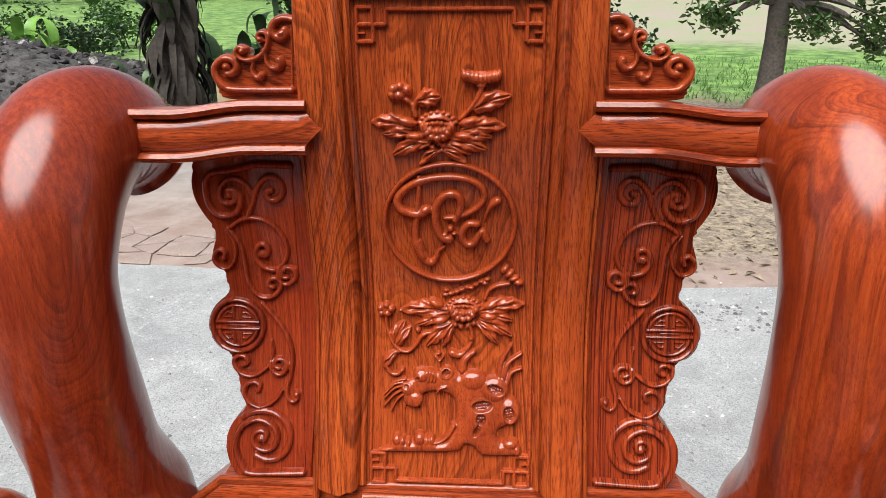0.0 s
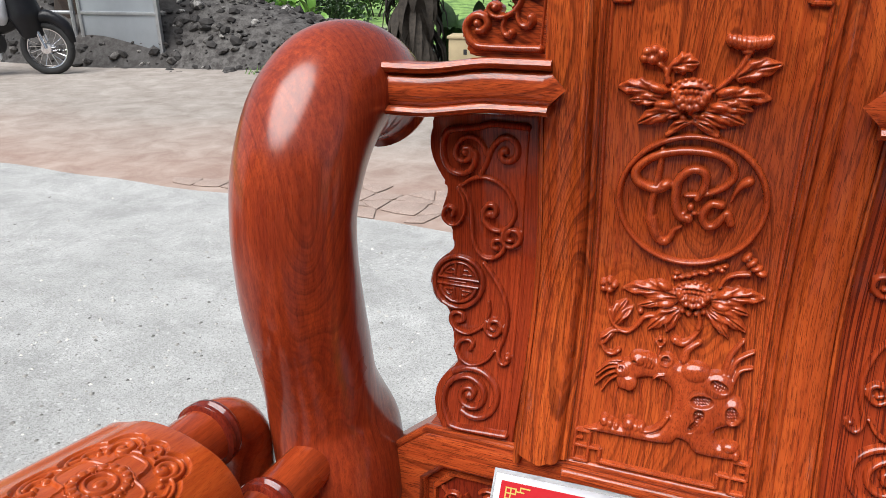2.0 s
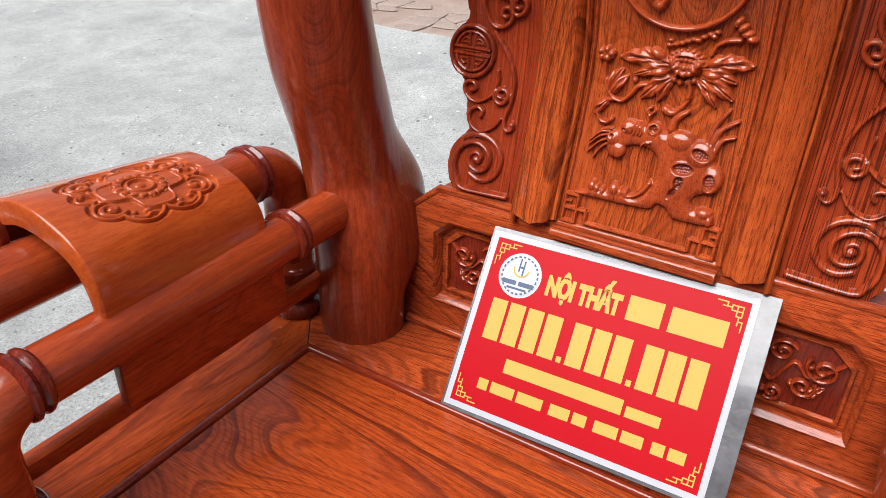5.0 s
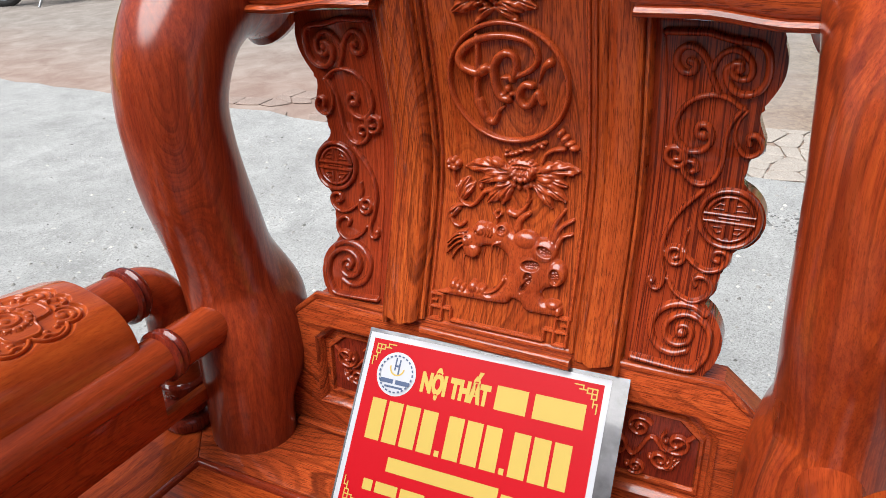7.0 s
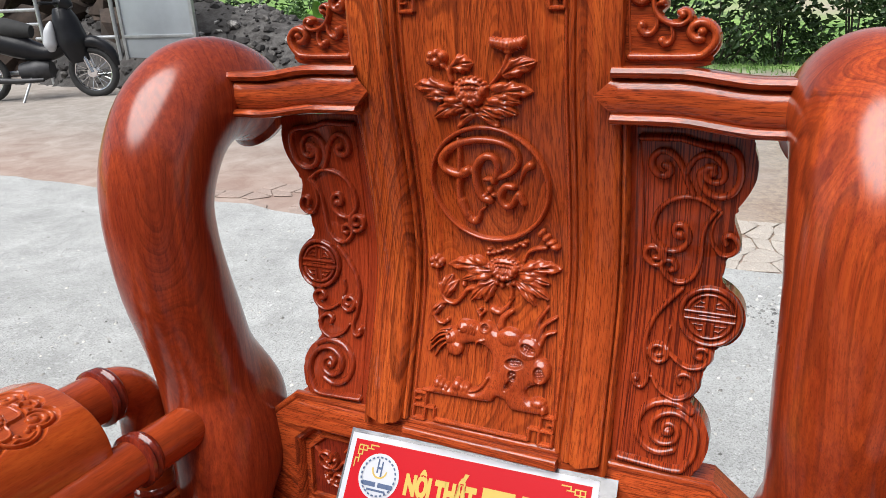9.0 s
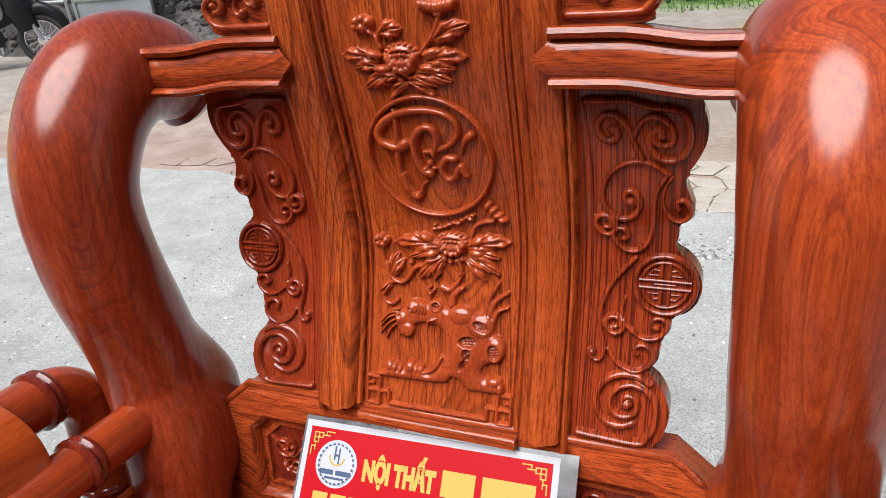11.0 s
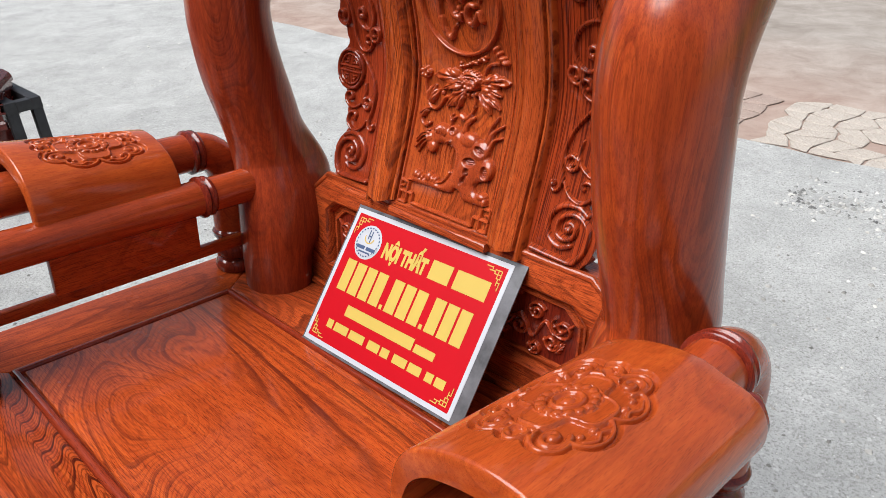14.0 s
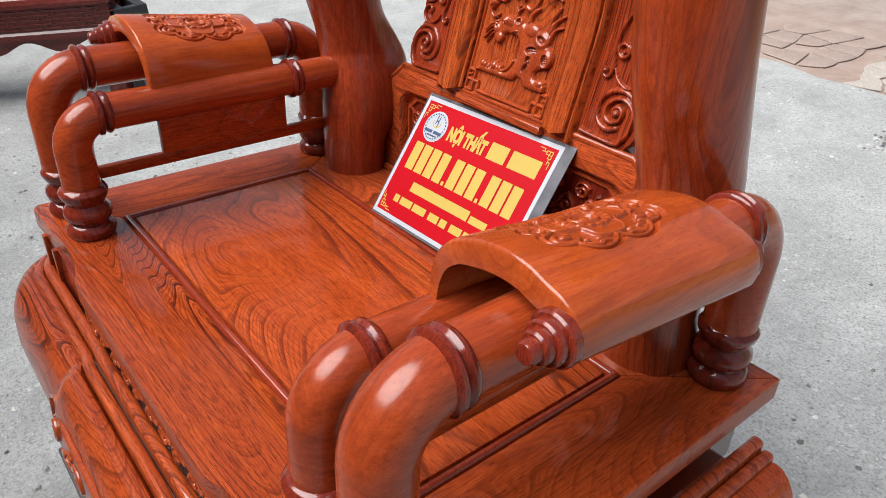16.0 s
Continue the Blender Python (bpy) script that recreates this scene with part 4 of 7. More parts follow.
# the crouching figure below the blossom, with netted patches
R = Relief(-0.086, 0.086, 0.712, 0.838, 0.0008)
for pts, w, tp in (([(0.0011, 0.8146), (0.0091, 0.8125), (0.0170, 0.8200), (0.0226, 0.8298)], 0.0049, (0.9, 0.3)), ([(0.0116, 0.7979), (0.0132, 0.8064), (0.0183, 0.8121), (0.0228, 0.8156)], 0.0044, (1.1, 0.6)), ([(0.0493, 0.7916), (0.0514, 0.8072), (0.0607, 0.8238)], 0.0038, (1.0, 0.5)), ([(0.0528, 0.7894), (0.0571, 0.8046), (0.0705, 0.8150)], 0.0038, (1.0, 0.5)), ([(0.0563, 0.7851), (0.0612, 0.7963), (0.0708, 0.8004)], 0.0033, (1.0, 0.5)), ([(-0.0480, 0.7848), (-0.0572, 0.7823), (-0.0674, 0.7716)], 0.0016, (1.2, 0.5)), ([(-0.0479, 0.7820), (-0.0577, 0.7779), (-0.0673, 0.7677)], 0.0016, (1.2, 0.5)), ([(-0.0467, 0.7782), (-0.0570, 0.7724), (-0.0672, 0.7605)], 0.0016, (1.2, 0.5)), ([(-0.0443, 0.7755), (-0.0534, 0.7680), (-0.0602, 0.7557)], 0.0016, (1.2, 0.5)), ([(-0.0457, 0.7881), (-0.0549, 0.7857), (-0.0629, 0.7789)], 0.0016, (1.2, 0.5)), ([(-0.0119, 0.7990), (-0.0120, 0.8058), (-0.0149, 0.8102)], 0.0019, (1, 0.8)), ([(-0.0120, 0.8058), (-0.0080, 0.8104)], 0.0016, (1, 0.8))):
    R.stroke(pts, w, 0.0044, tp)
for x, z in ((-0.0121, 0.8137), (-0.0155, 0.8108), (-0.0080, 0.8110)):
    R.dome(x, z, 0.0022, 0.0022, 0.0040)
R.mass([(-0.0491, 0.7836), (-0.0388, 0.7917), (-0.0286, 0.7987), (-0.0194, 0.7994), (-0.0125, 0.7973), (-0.0056, 0.8014), (0.0024, 0.7994), (0.0082, 0.7939), (0.0173, 0.7975), (0.0276, 0.7955), (0.0345, 0.7923), (0.0425, 0.7931), (0.0516, 0.7899), (0.0574, 0.7818), (0.0598, 0.7742), (0.0667, 0.7700), (0.0708, 0.7614), (0.0675, 0.7514), (0.0591, 0.7457), (0.0501, 0.7411), (0.0473, 0.7356), (0.0514, 0.7297), (0.0604, 0.7316), (0.0679, 0.7258), (0.0709, 0.7167), (0.0380, 0.7146), (0.0288, 0.7176), (0.0242, 0.7229), (0.0150, 0.7248), (0.0072, 0.7180), (-0.0318, 0.7164), (-0.0733, 0.7162), (-0.0607, 0.7231), (-0.0568, 0.7315), (-0.0517, 0.7333), (-0.0458, 0.7291), (-0.0377, 0.7277), (-0.0344, 0.7338), (-0.0287, 0.7367), (-0.0223, 0.7314), (-0.0171, 0.7321), (-0.0119, 0.7268), (-0.0033, 0.7308), (0.0028, 0.7398), (0.0055, 0.7508), (0.0053, 0.7629), (0.0017, 0.7711), (-0.0064, 0.7753), (-0.0167, 0.7761), (-0.0270, 0.7731), (-0.0315, 0.7664), (-0.0372, 0.7602), (-0.0441, 0.7605), (-0.0482, 0.7671), (-0.0490, 0.7759)], 0.0052, 0.0082)
for x, z, rx, rz, h in ((-0.0291, 0.7925, 0.0082, 0.0066, 0.0072), (-0.0427, 0.7794, 0.0071, 0.0066, 0.0066), (-0.0356, 0.7690, 0.0077, 0.0077, 0.0064), (-0.0044, 0.7947, 0.0077, 0.0066, 0.0066), (0.0232, 0.7887, 0.0131, 0.0088, 0.0072), (0.0444, 0.7804, 0.0137, 0.0120, 0.0076), (0.0600, 0.7594, 0.0104, 0.0126, 0.0074), (0.0317, 0.7543, 0.0186, 0.0219, 0.0066), (-0.0533, 0.7294, 0.0044, 0.0049, 0.0066), (-0.0475, 0.7279, 0.0027, 0.0038, 0.0060), (-0.0417, 0.7264, 0.0022, 0.0033, 0.0056), (-0.0303, 0.7306, 0.0055, 0.0060, 0.0068), (-0.0234, 0.7286, 0.0027, 0.0044, 0.0060), (-0.0182, 0.7288, 0.0027, 0.0044, 0.0056), (0.0611, 0.7278, 0.0071, 0.0044, 0.0066), (0.0674, 0.7219, 0.0033, 0.0049, 0.0062)):
    R.dome(x, z, rx, rz, h, 0.0, 0.0038)
R.stroke([(-0.0205, 0.7260), (-0.0102, 0.7279), (-0.0017, 0.7342), (0.0039, 0.7442)], 0.0033, 0.0060, (0.6, 1.0))
for i in range(4):
    R.stroke(([(-0.0234, 0.7965), (-0.0216, 0.7921), (-0.0227, 0.7876)], [(-0.0199, 0.7966), (-0.0181, 0.7922), (-0.0192, 0.7877)], [(-0.0170, 0.7956), (-0.0152, 0.7911), (-0.0163, 0.7872)], [(-0.0127, 0.7779), (-0.0099, 0.7813), (-0.0042, 0.7825)])[i], 0.0016, 0.0070)
R.dome(-0.0302, 0.7919, 0.0030, 0.0033, 0.0080, 0.0, 0.006)
R.pit(-0.0325, 0.7901, 0.0019, 0.0016, 0.0030, 0.0, False)
R.pit(-0.0444, 0.7815, 0.0022, 0.0022, 0.0030, 0.0, False)
for x, z, rx, rz, a in ((-0.0044, 0.7953, 0.0044, 0.0044, 0.0), (0.0455, 0.7810, 0.0088, 0.0049, -0.35), (0.0321, 0.7642, 0.0104, 0.0055, 0.1), (0.0312, 0.7510, 0.0049, 0.0066, 0.0), (0.0285, 0.7416, 0.0033, 0.0088, -0.6), (0.0595, 0.7572, 0.0060, 0.0082, 0.2)):
    R.pit(x, z, rx, rz, 0.0042, a)
relief = R.part("relief_carving", lay, WOOD_CARVED, panel, "carved crouching figure with netted patches")
for i, (x, z, l) in enumerate(((-0.0457, 0.7550, 0.014), (-0.0388, 0.7579, 0.014), (-0.0296, 0.7571, 0.015), (-0.0228, 0.7622, 0.022), (-0.0142, 0.7657, 0.024), (-0.0068, 0.7648, 0.026), (-0.0004, 0.7617, 0.030))):
    bm = bmesh.new()
    stroke(bm, [(x, z + l * 0.5), (x - 0.001, z), (x + 0.0005, z - l * 0.5)], 0.0011, 0.0020, lay, taper=(1.2, 0.5))
    part("carved_line", bm, WOOD_CARVED, relief)


# lower back board with its sunk carved field
BOARD = [(-0.318, 0.448), (-0.318, 0.610), (-0.254, 0.663), (0.254, 0.663), (0.318, 0.610), (0.318, 0.448)]
SUNK = [(-0.258, 0.500), (-0.258, 0.603), (-0.235, 0.624), (0.235, 0.624), (0.258, 0.603), (0.258, 0.500)]


def inset(poly, d):
    cx, cz = 0.0, 0.556
    return [(x - math.copysign(d, x - cx), z - math.copysign(d, z - cz)) for x, z in poly]


bm = bmesh.new()
ring = lambda poly, y: [Vector((x, y, z)) for x, z in poly]
SET = 0.011
loft(bm, [ring(BOARD, 0.055 + SET), ring(BOARD, 0.012 + SET), ring(inset(BOARD, 0.004), 0.008 + SET), ring(inset(SUNK, -0.004), 0.008 + SET), ring(SUNK, 0.004 + SET), ring(inset(SUNK, 0.004), 0.007 + SET), ring(inset(SUNK, 0.007), 0.018 + SET), ring(inset(SUNK, 0.012), 0.018 + SET), ring(inset(SUNK, 0.014), 0.014 + SET), ring(inset(SUNK, 0.017), 0.014 + SET), ring(inset(SUNK, 0.019), 0.020 + SET)])
board = part("back_board", bm, WOOD_X, chair, "lower back board with a sunk carved field")
# floor of the recess: the darker wood colour stands in for its shade
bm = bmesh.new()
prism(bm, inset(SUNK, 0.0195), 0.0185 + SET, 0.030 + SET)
part("sunk_panel", bm, WOOD_RED, board, "sunk panel behind the carving, recess shade put into its dark colour", False)
bm = bmesh.new()
flatlay = lambda x, z, h: Vector((x, 0.0185 + SET - h * 1.25, z))
for sx in (-1, 1):
    q = lambda pts: [(sx * x * 1.06, z) for x, z in pts]
    for x, z, r, st, sn in ((0.205, 0.575, 0.017, 2.4, 1), (0.190, 0.548, 0.013, 0.6, -1), (0.165, 0.585, 0.014, 0.5, 1), (0.140, 0.553, 0.016, 2.5, -1), (0.120, 0.585, 0.013, 1.0, 1), (0.165, 0.530, 0.010, 4.0, 1), (0.095, 0.555, 0.015, 0.2, 1), (0.070, 0.580, 0.013, 2.0, -1), (0.045, 0.550, 0.014, 1.0, 1)):
        stroke(bm, q(spiral(x, z, r, 1.6, st, sn)), 0.0026, 0.0058, flatlay)
        dome(bm, sx * x, z, 0.004, 0.004, 0.006, flatlay)
    stroke(bm, q(sp([(0.222, 0.590), (0.195, 0.562), (0.178, 0.575), (0.160, 0.545), (0.140, 0.572), (0.115, 0.545), (0.085, 0.570), (0.055, 0.540), (0.020, 0.565)])), 0.0026, 0.0052, flatlay)
    for x, z, a in ((0.205, 0.535, 0.8), (0.150, 0.600, 2.6), (0.110, 0.530, 0.4), (0.060, 0.525, 2.2)):
        carved_leaf(bm, sx * x, z, a if sx > 0 else math.pi - a, 0.026, 0.007, 0.006, flatlay)
part("field_carving", bm, WOOD_PLATE, board)
bm = bmesh.new()
tube(bm, [(-0.3175, 0.013 + SET, 0.452), (-0.3175, 0.013 + SET, 0.610), (-0.254, 0.013 + SET, 0.6630), (0.254, 0.013 + SET, 0.6630), (0.3175, 0.013 + SET, 0.610), (0.3175, 0.013 + SET, 0.452)], 0.0058, 10)
part("edge_bead", bm, WOOD_X, board)
bm = bmesh.new()
tube(bm, [(-0.299, 0.004 + SET, 0.455), (0.299, 0.004 + SET, 0.455)], 0.007, 10)
part("foot_bead", bm, WOOD_X, board)

# ---- posts ----
POST = [(0.350, -0.027, 0.440), (0.349, -0.027, 0.500), (0.349, -0.024, 0.560), (0.361, -0.014, 0.620), (0.377, -0.009, 0.670), (0.382, -0.018, 0.720), (0.386, -0.031, 0.770), (0.388, -0.043, 0.820), (0.390, -0.050, 0.870), (0.390, -0.053, 0.920), (0.388, -0.046, 0.965), (0.386, -0.022, 1.010), (0.382, 0.012, 1.038), (0.376, 0.046, 1.046), (0.370, 0.078, 1.040), (0.364, 0.104, 1.026)]
POST_R = (0.062, 0.061, 0.060, 0.061, 0.0625, 0.064, 0.066, 0.067, 0.067, 0.0675, 0.070, 0.072, 0.072, 0.070, 0.065, 0.058)

# how each post departs from the pattern at five heights: sideways, back, in radius
CUT = {-1: ((0.0, -0.003, -0.015, -0.0214, -0.0214), (0.003, -0.001, 0.001, -0.010, -0.009), (-0.004, 0.004, -0.002, -0.005, -0.006)),
       1: ((0.009, -0.007, -0.0265, -0.036, -0.034), (-0.003, -0.005, -0.007, -0.014, -0.020), (0.003, 0.002, -0.004, -0.004, -0.005))}


def post(side):
    bm = bmesh.new()
    # the two posts were not cut quite alike
    dx, dy, dr = [lambda z, row=row: float(np.interp(z, (0.45, 0.60, 0.75, 0.90, 1.0), row)) for row in CUT[side]]
    bent = [i > 10 for i in range(len(POST))]
    line = spline([(p[0] + dx(1.0 if b else p[2]), p[1] + dy(1.0 if b else p[2]), p[2]) for p, b in zip(POST, bent)], 5)
    radius = [r + dr(1.0 if b else p[2]) for p, r, b in zip(POST, POST_R, bent)]
    rr = np.interp(np.arange(len(line)) / 5, range(len(radius)), radius)
    end = line[-1]
    d = (line[-1] - line[-3]).normalized()
    radii = rr.tolist()
    for k in range(1, 7):
        a = k / 6 * math.pi / 2
        line.append(end + d * 0.034 * math.sin(a))
        radii.append(max(0.058 * math.cos(a), 0.0012))
    rings = tube(bm, line, radii, 40)
    # the swelling at the back of the foot, and slight unevenness of hand work
    for r, p in zip(rings, line):
        for v in r:
            out = (v.co - p)
            k = max(0.0, out.normalized().dot(Vector((-0.45, 0.89, 0)))) if out.length > 1e-6 else 0
            z = p.z
            s = min(max((0.735 - z) / 0.095, 0), 1) * min(max((z - 0.50) / 0.08, 0), 1)
            v.co += Vector((-0.45, 0.89, 0)) * 0.034 * k * k * s * s * (3 - 2 * s)
            v.co += out * 0.014 * noise.noise(v.co * 5.0)
    return bm


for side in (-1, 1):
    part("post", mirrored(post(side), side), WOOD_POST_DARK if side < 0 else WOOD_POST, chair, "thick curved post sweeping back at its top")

# ---- arms ----
INX, OUTX, INZ, OUTZ = 0.357, 0.450, 0.640, 0.683


def elbow(p0, corner, p1, r=0.055, n=10):
    """Points of a bar that turns a rounded corner."""
    a, b, c = Vector(p0), Vector(corner), Vector(p1)
    u, w = (a - b).normalized(), (c - b).normalized()
    return [a] + [b + u * r * (1 - math.sin(t)) + w * r * (1 - math.cos(t)) for t in np.linspace(0, math.pi / 2, n).tolist()] + [c]


def ringed(bm, m, r):
    """A pair of turned beads round a bar."""
    lathe(bm, [(r - 0.002, -0.012), (r + 0.0015, -0.0115), (r + 0.0042, -0.008), (r + 0.0042, -0.005), (r + 0.001, -0.0015), (r + 0.003, 0.0005), (r + 0.0055, 0.0035), (r + 0.0050, 0.0075), (r + 0.001, 0.0105), (r - 0.002, 0.011)], m, 28)


FOOT = [(0.030, 0.0), (0.0375, 0.0005), (0.0405, 0.006), (0.0405, 0.012), (0.036, 0.018), (0.0315, 0.0205), (0.0315, 0.0225), (0.0375, 0.027), (0.0395, 0.034), (0.0375, 0.041), (0.0315, 0.046), (0.0305, 0.048), (0.0335, 0.053), (0.0385, 0.060), (0.0395, 0.066), (0.0355, 0.071), (0.030, 0.073)]
alongy = Matrix.Rotation(radians(90), 4, "X")

for side in (-1, 1):
    rear = -0.050 if side < 0 else -0.008
    bm = bmesh.new()
    pts = elbow((INX, -0.518, 0.525), (INX, -0.518, INZ), (INX, -0.050, INZ), 0.05)
    pts = pts[:-1] + [pts[-2].lerp(pts[-1], k / 10) for k in range(1, 11)]
    tube(bm, pts, 0.0280, 28)
    bar_in = part("arm_bar", mirrored(bm, side), WOOD_BAR, chair, "round inner arm bar bent down to the seat")
    bm = bmesh.new()
    pts = elbow((OUTX, -0.520, 0.525), (OUTX, -0.520, OUTZ), (OUTX, -0.27, OUTZ), 0.06)[:-1] + elbow((OUTX, -0.27, OUTZ), (OUTX, rear, OUTZ), (OUTX, rear, 0.525), 0.06)
    tube(bm, pts, 0.0320, 28)
    bar_out = part("arm_bar", mirrored(bm, side), WOOD_BAR, chair, "round outer arm bar bent down at both ends")
    for ob, x, z, y, r in ((bar_in, INX, INZ, -0.470, 0.0280), (bar_in, INX, INZ, -0.148, 0.0280), (bar_out, OUTX, OUTZ, -0.462, 0.0320), (bar_out, OUTX, OUTZ, rear - 0.062, 0.0320)):
        bm = bmesh.new()
        ringed(bm, Matrix.Translation((x, y, z)) @ alongy, r)
        part("ring_moulding", mirrored(bm, side), WOOD_RED, ob)
    for ob, x, y in ((bar_in, INX, -0.518), (bar_out, OUTX, -0.520), (bar_out, OUTX, rear)):
        bm = bmesh.new()
        lathe(bm, [(0.92 * r, 1.14 * h) for r, h in FOOT], Matrix.Translation((x, y, 0.4505)))
        part("turned_foot", mirrored(bm, side), WOOD_RED, ob, "dark turned foot")
    bm = bmesh.new()
    block(bm, (0.372, -0.505, 0.528), (0.386, -0.04, 0.547), 0.003)
    part("lower_slat", mirrored(bm, side), WOOD_Y, chair)
    bm = bmesh.new()
    block(bm, (0.350, -0.388, 0.556), (0.364, -0.166, 0.640), 0.002)
    part("arm_board", mirrored(bm, side), WOOD_Y, chair)

# the arched arm cap with its sunk flower cartouche
ARCH = [(0.346, 0.662), (0.347, 0.690), (0.355, 0.716), (0.374, 0.737), (0.402, 0.750), (0.432, 0.757), (0.458, 0.757), (0.480, 0.751), (0.500, 0.745), (0.514, 0.734), (0.520, 0.716), (0.517, 0.698), (0.505, 0.688)]
CAP_Y0 = -0.394


# the cartouche in units of its half length and half width: cloud lobes, corner scrolls, petals, a beaded flower
LOBES = [(0.0, 0.0, 0.80), (0.30, 0.58, 0.40), (-0.30, 0.58, 0.40), (0.30, -0.58, 0.40), (-0.30, -0.58, 0.40), (0.68, 0.42, 0.32), (-0.68, 0.42, 0.32), (0.68, -0.44, 0.32), (-0.68, -0.44, 0.32), (0.78, 0.0, 0.24), (-0.78, 0.0, 0.24)]
RIDGES = []
for sa in (-1, 1):
    for sb in (-1, 1):
        RIDGES.append((0.050, 0.0050, [(sa * p, sb * q) for p, q in spiral(0.66, 0.42, 0.19, 1.25, 2.4, -1, 0.1, 64)]))
        RIDGES.append((0.036, 0.0042, [(sa * p[0], sb * p[1]) for p in spline([(0.10, 0.80, 0), (0.24, 0.74, 0), (0.36, 0.80, 0), (0.50, 0.72, 0)], 24)]))
        RIDGES.append((0.036, 0.0042, [(sa * p[0], sb * p[1]) for p in spline([(0.84, 0.08, 0), (0.78, 0.16, 0), (0.86, 0.26, 0)], 24)]))
KNOBS = [(sa * p, sb * q, r, h) for sa in (-1, 1) for sb in (-1, 1) for p, q, r, h in ((0.66, 0.42, 0.065, 0.0054), (0.26, 0.66, 0.060, 0.0044), (0.44, 0.62, 0.050, 0.0040))]
BEADS = [(0.32 * math.cos(a), 0.34 * math.sin(a), 0.056, 0.0052) for a in (math.tau * i / 16 for i in range(16))]


def cartouche(ys, ss):
    """Heights of the carved field over a grid of places along and across the cap."""
    a, b = np.meshgrid(np.array(ys), np.array(ss))
    inside = np.full(a.shape, -9.0)
    for ca, cb, r in LOBES:
        inside = np.maximum(inside, r - np.hypot(a - ca, b - cb))
    sunk = np.clip(inside / 0.036, 0, 1)
    lift = 0.0050 * np.sqrt(np.clip(1 - ((inside - 0.100) / 0.036) ** 2, 0, 1))
    for w, top, pts in RIDGES:
        d = np.full(a.shape, 9.0)
        for pa, pb in pts:
            d = np.minimum(d, np.hypot(a - pa, b - pb))
        lift = np.maximum(lift, top * np.sqrt(np.clip(1 - (d / w) ** 2, 0, 1)))
    for ca, cb, rr, top in KNOBS:
        lift = np.maximum(lift, top * np.sqrt(np.clip(1 - ((a - ca) ** 2 + (b - cb) ** 2) / rr ** 2, 0, 1)))
    r, t = np.hypot(a, b * 0.94), np.arctan2(b, a)
    # a four-pointed cloud plate, dished towards a rolled rim
    rim = 0.50 + 0.20 * np.abs(np.cos(2 * t)) ** 3 - 0.05 * np.cos(8 * t)
    plate = 0.0020 + 0.0014 * np.clip(r / rim, 0, 1) ** 3
    lift = np.maximum(lift, np.where(r < rim, plate, 0) * np.clip((rim - r) / 0.03, 0, 1))
    lift = np.maximum(lift, 0.0046 * np.sqrt(np.clip(1 - ((r - rim + 0.05) / 0.036) ** 2, 0, 1)))
    # the flower: a scalloped cup, a ring of beads, a sunk eye
    scallop = 0.42 * (0.93 + 0.07 * np.abs(np.cos(6 * t)))
    lift = np.maximum(lift, np.where(r < scallop, 0.0042, 0) * np.clip((scallop - r) / 0.03, 0, 1) ** 0.5)
    lift = np.where((r > 0.36) & (r < 0.385), lift - 0.0012, lift)
    for ca, cb, rr, top in BEADS:
        d = ((a - ca) ** 2 + (b - cb) ** 2) / rr ** 2
        lift = np.maximum(lift, np.where(d < 1, top - 0.0008 + 0.0018 * np.sqrt(np.clip(1 - d, 0, 1)), 0))
    lift = np.where(r < 0.25, 0.0012, lift)
    for rad, w, top in ((0.185, 0.036, 0.0050), (0.0, 0.085, 0.0044)):
        lift = np.maximum(lift, top * np.sqrt(np.clip(1 - ((r - rad) / w) ** 2, 0, 1)))
    return (-0.0050 + 0.82 * lift) * sunk


def arm_cap(y1, drop):
    bm = bmesh.new()
    arc = spline([(x, 0, z) for x, z in ARCH], 30)
    n = len(arc)
    lengths = [0.0]
    for p, q in zip(arc, arc[1:]):
        lengths.append(lengths[-1] + (q - p).length)
    mid = lengths[-1] * 0.455
    ys = [CAP_Y0 + 0.004 * i / 4 for i in range(5)] + np.linspace(CAP_Y0 + 0.03, y1 - 0.02, 270).tolist() + [y1 - 0.004 * i / 4 for i in range(4, -1, -1)]
    field = cartouche([(y + 0.282) / 0.076 for y in ys], [(s - mid) / 0.056 for s in lengths])
    outer, inner = [], []
    for i, p in enumerate(arc):
        d = arc[min(i + 1, n - 1)] - arc[max(i - 1, 0)]
        nor = Vector((-d.z, 0, d.x)).normalized()
        thick = 0.012 + 0.014 * math.sin(math.pi * i / (n - 1))
        row, low = [], []
        for j, y in enumerate(ys):
            f = (y - CAP_Y0) / (y1 - CAP_Y0)
            at = Vector((p.x + 0.006 * f, y, p.z - drop * f))
            e = min(y - CAP_Y0, y1 - y)
            ease = 0.004 * (1 - min(e / 0.004, 1.0)) ** 2
            row.append(bm.verts.new(at + nor * (float(field[i, j]) - ease)))
            low.append(bm.verts.new(at - nor * thick) if j in (0, len(ys) - 1) else None)
        outer.append(row)
        inner.append((low[0], low[-1]))
    for i in range(n - 1):
        for j in range(len(ys) - 1):
            bm.faces.new((outer[i][j], outer[i + 1][j], outer[i + 1][j + 1], outer[i][j + 1]))
        bm.faces.new((inner[i][0], inner[i + 1][0], inner[i + 1][1], inner[i][1]))
        bm.faces.new((outer[i][0], outer[i + 1][0], inner[i + 1][0], inner[i][0]))
        bm.faces.new((outer[i][-1], outer[i + 1][-1], inner[i + 1][1], inner[i][1]))
    for k in (0, n - 1):
        bm.faces.new([outer[k][j] for j in range(len(ys))] + [inner[k][1], inner[k][0]])
    return bm


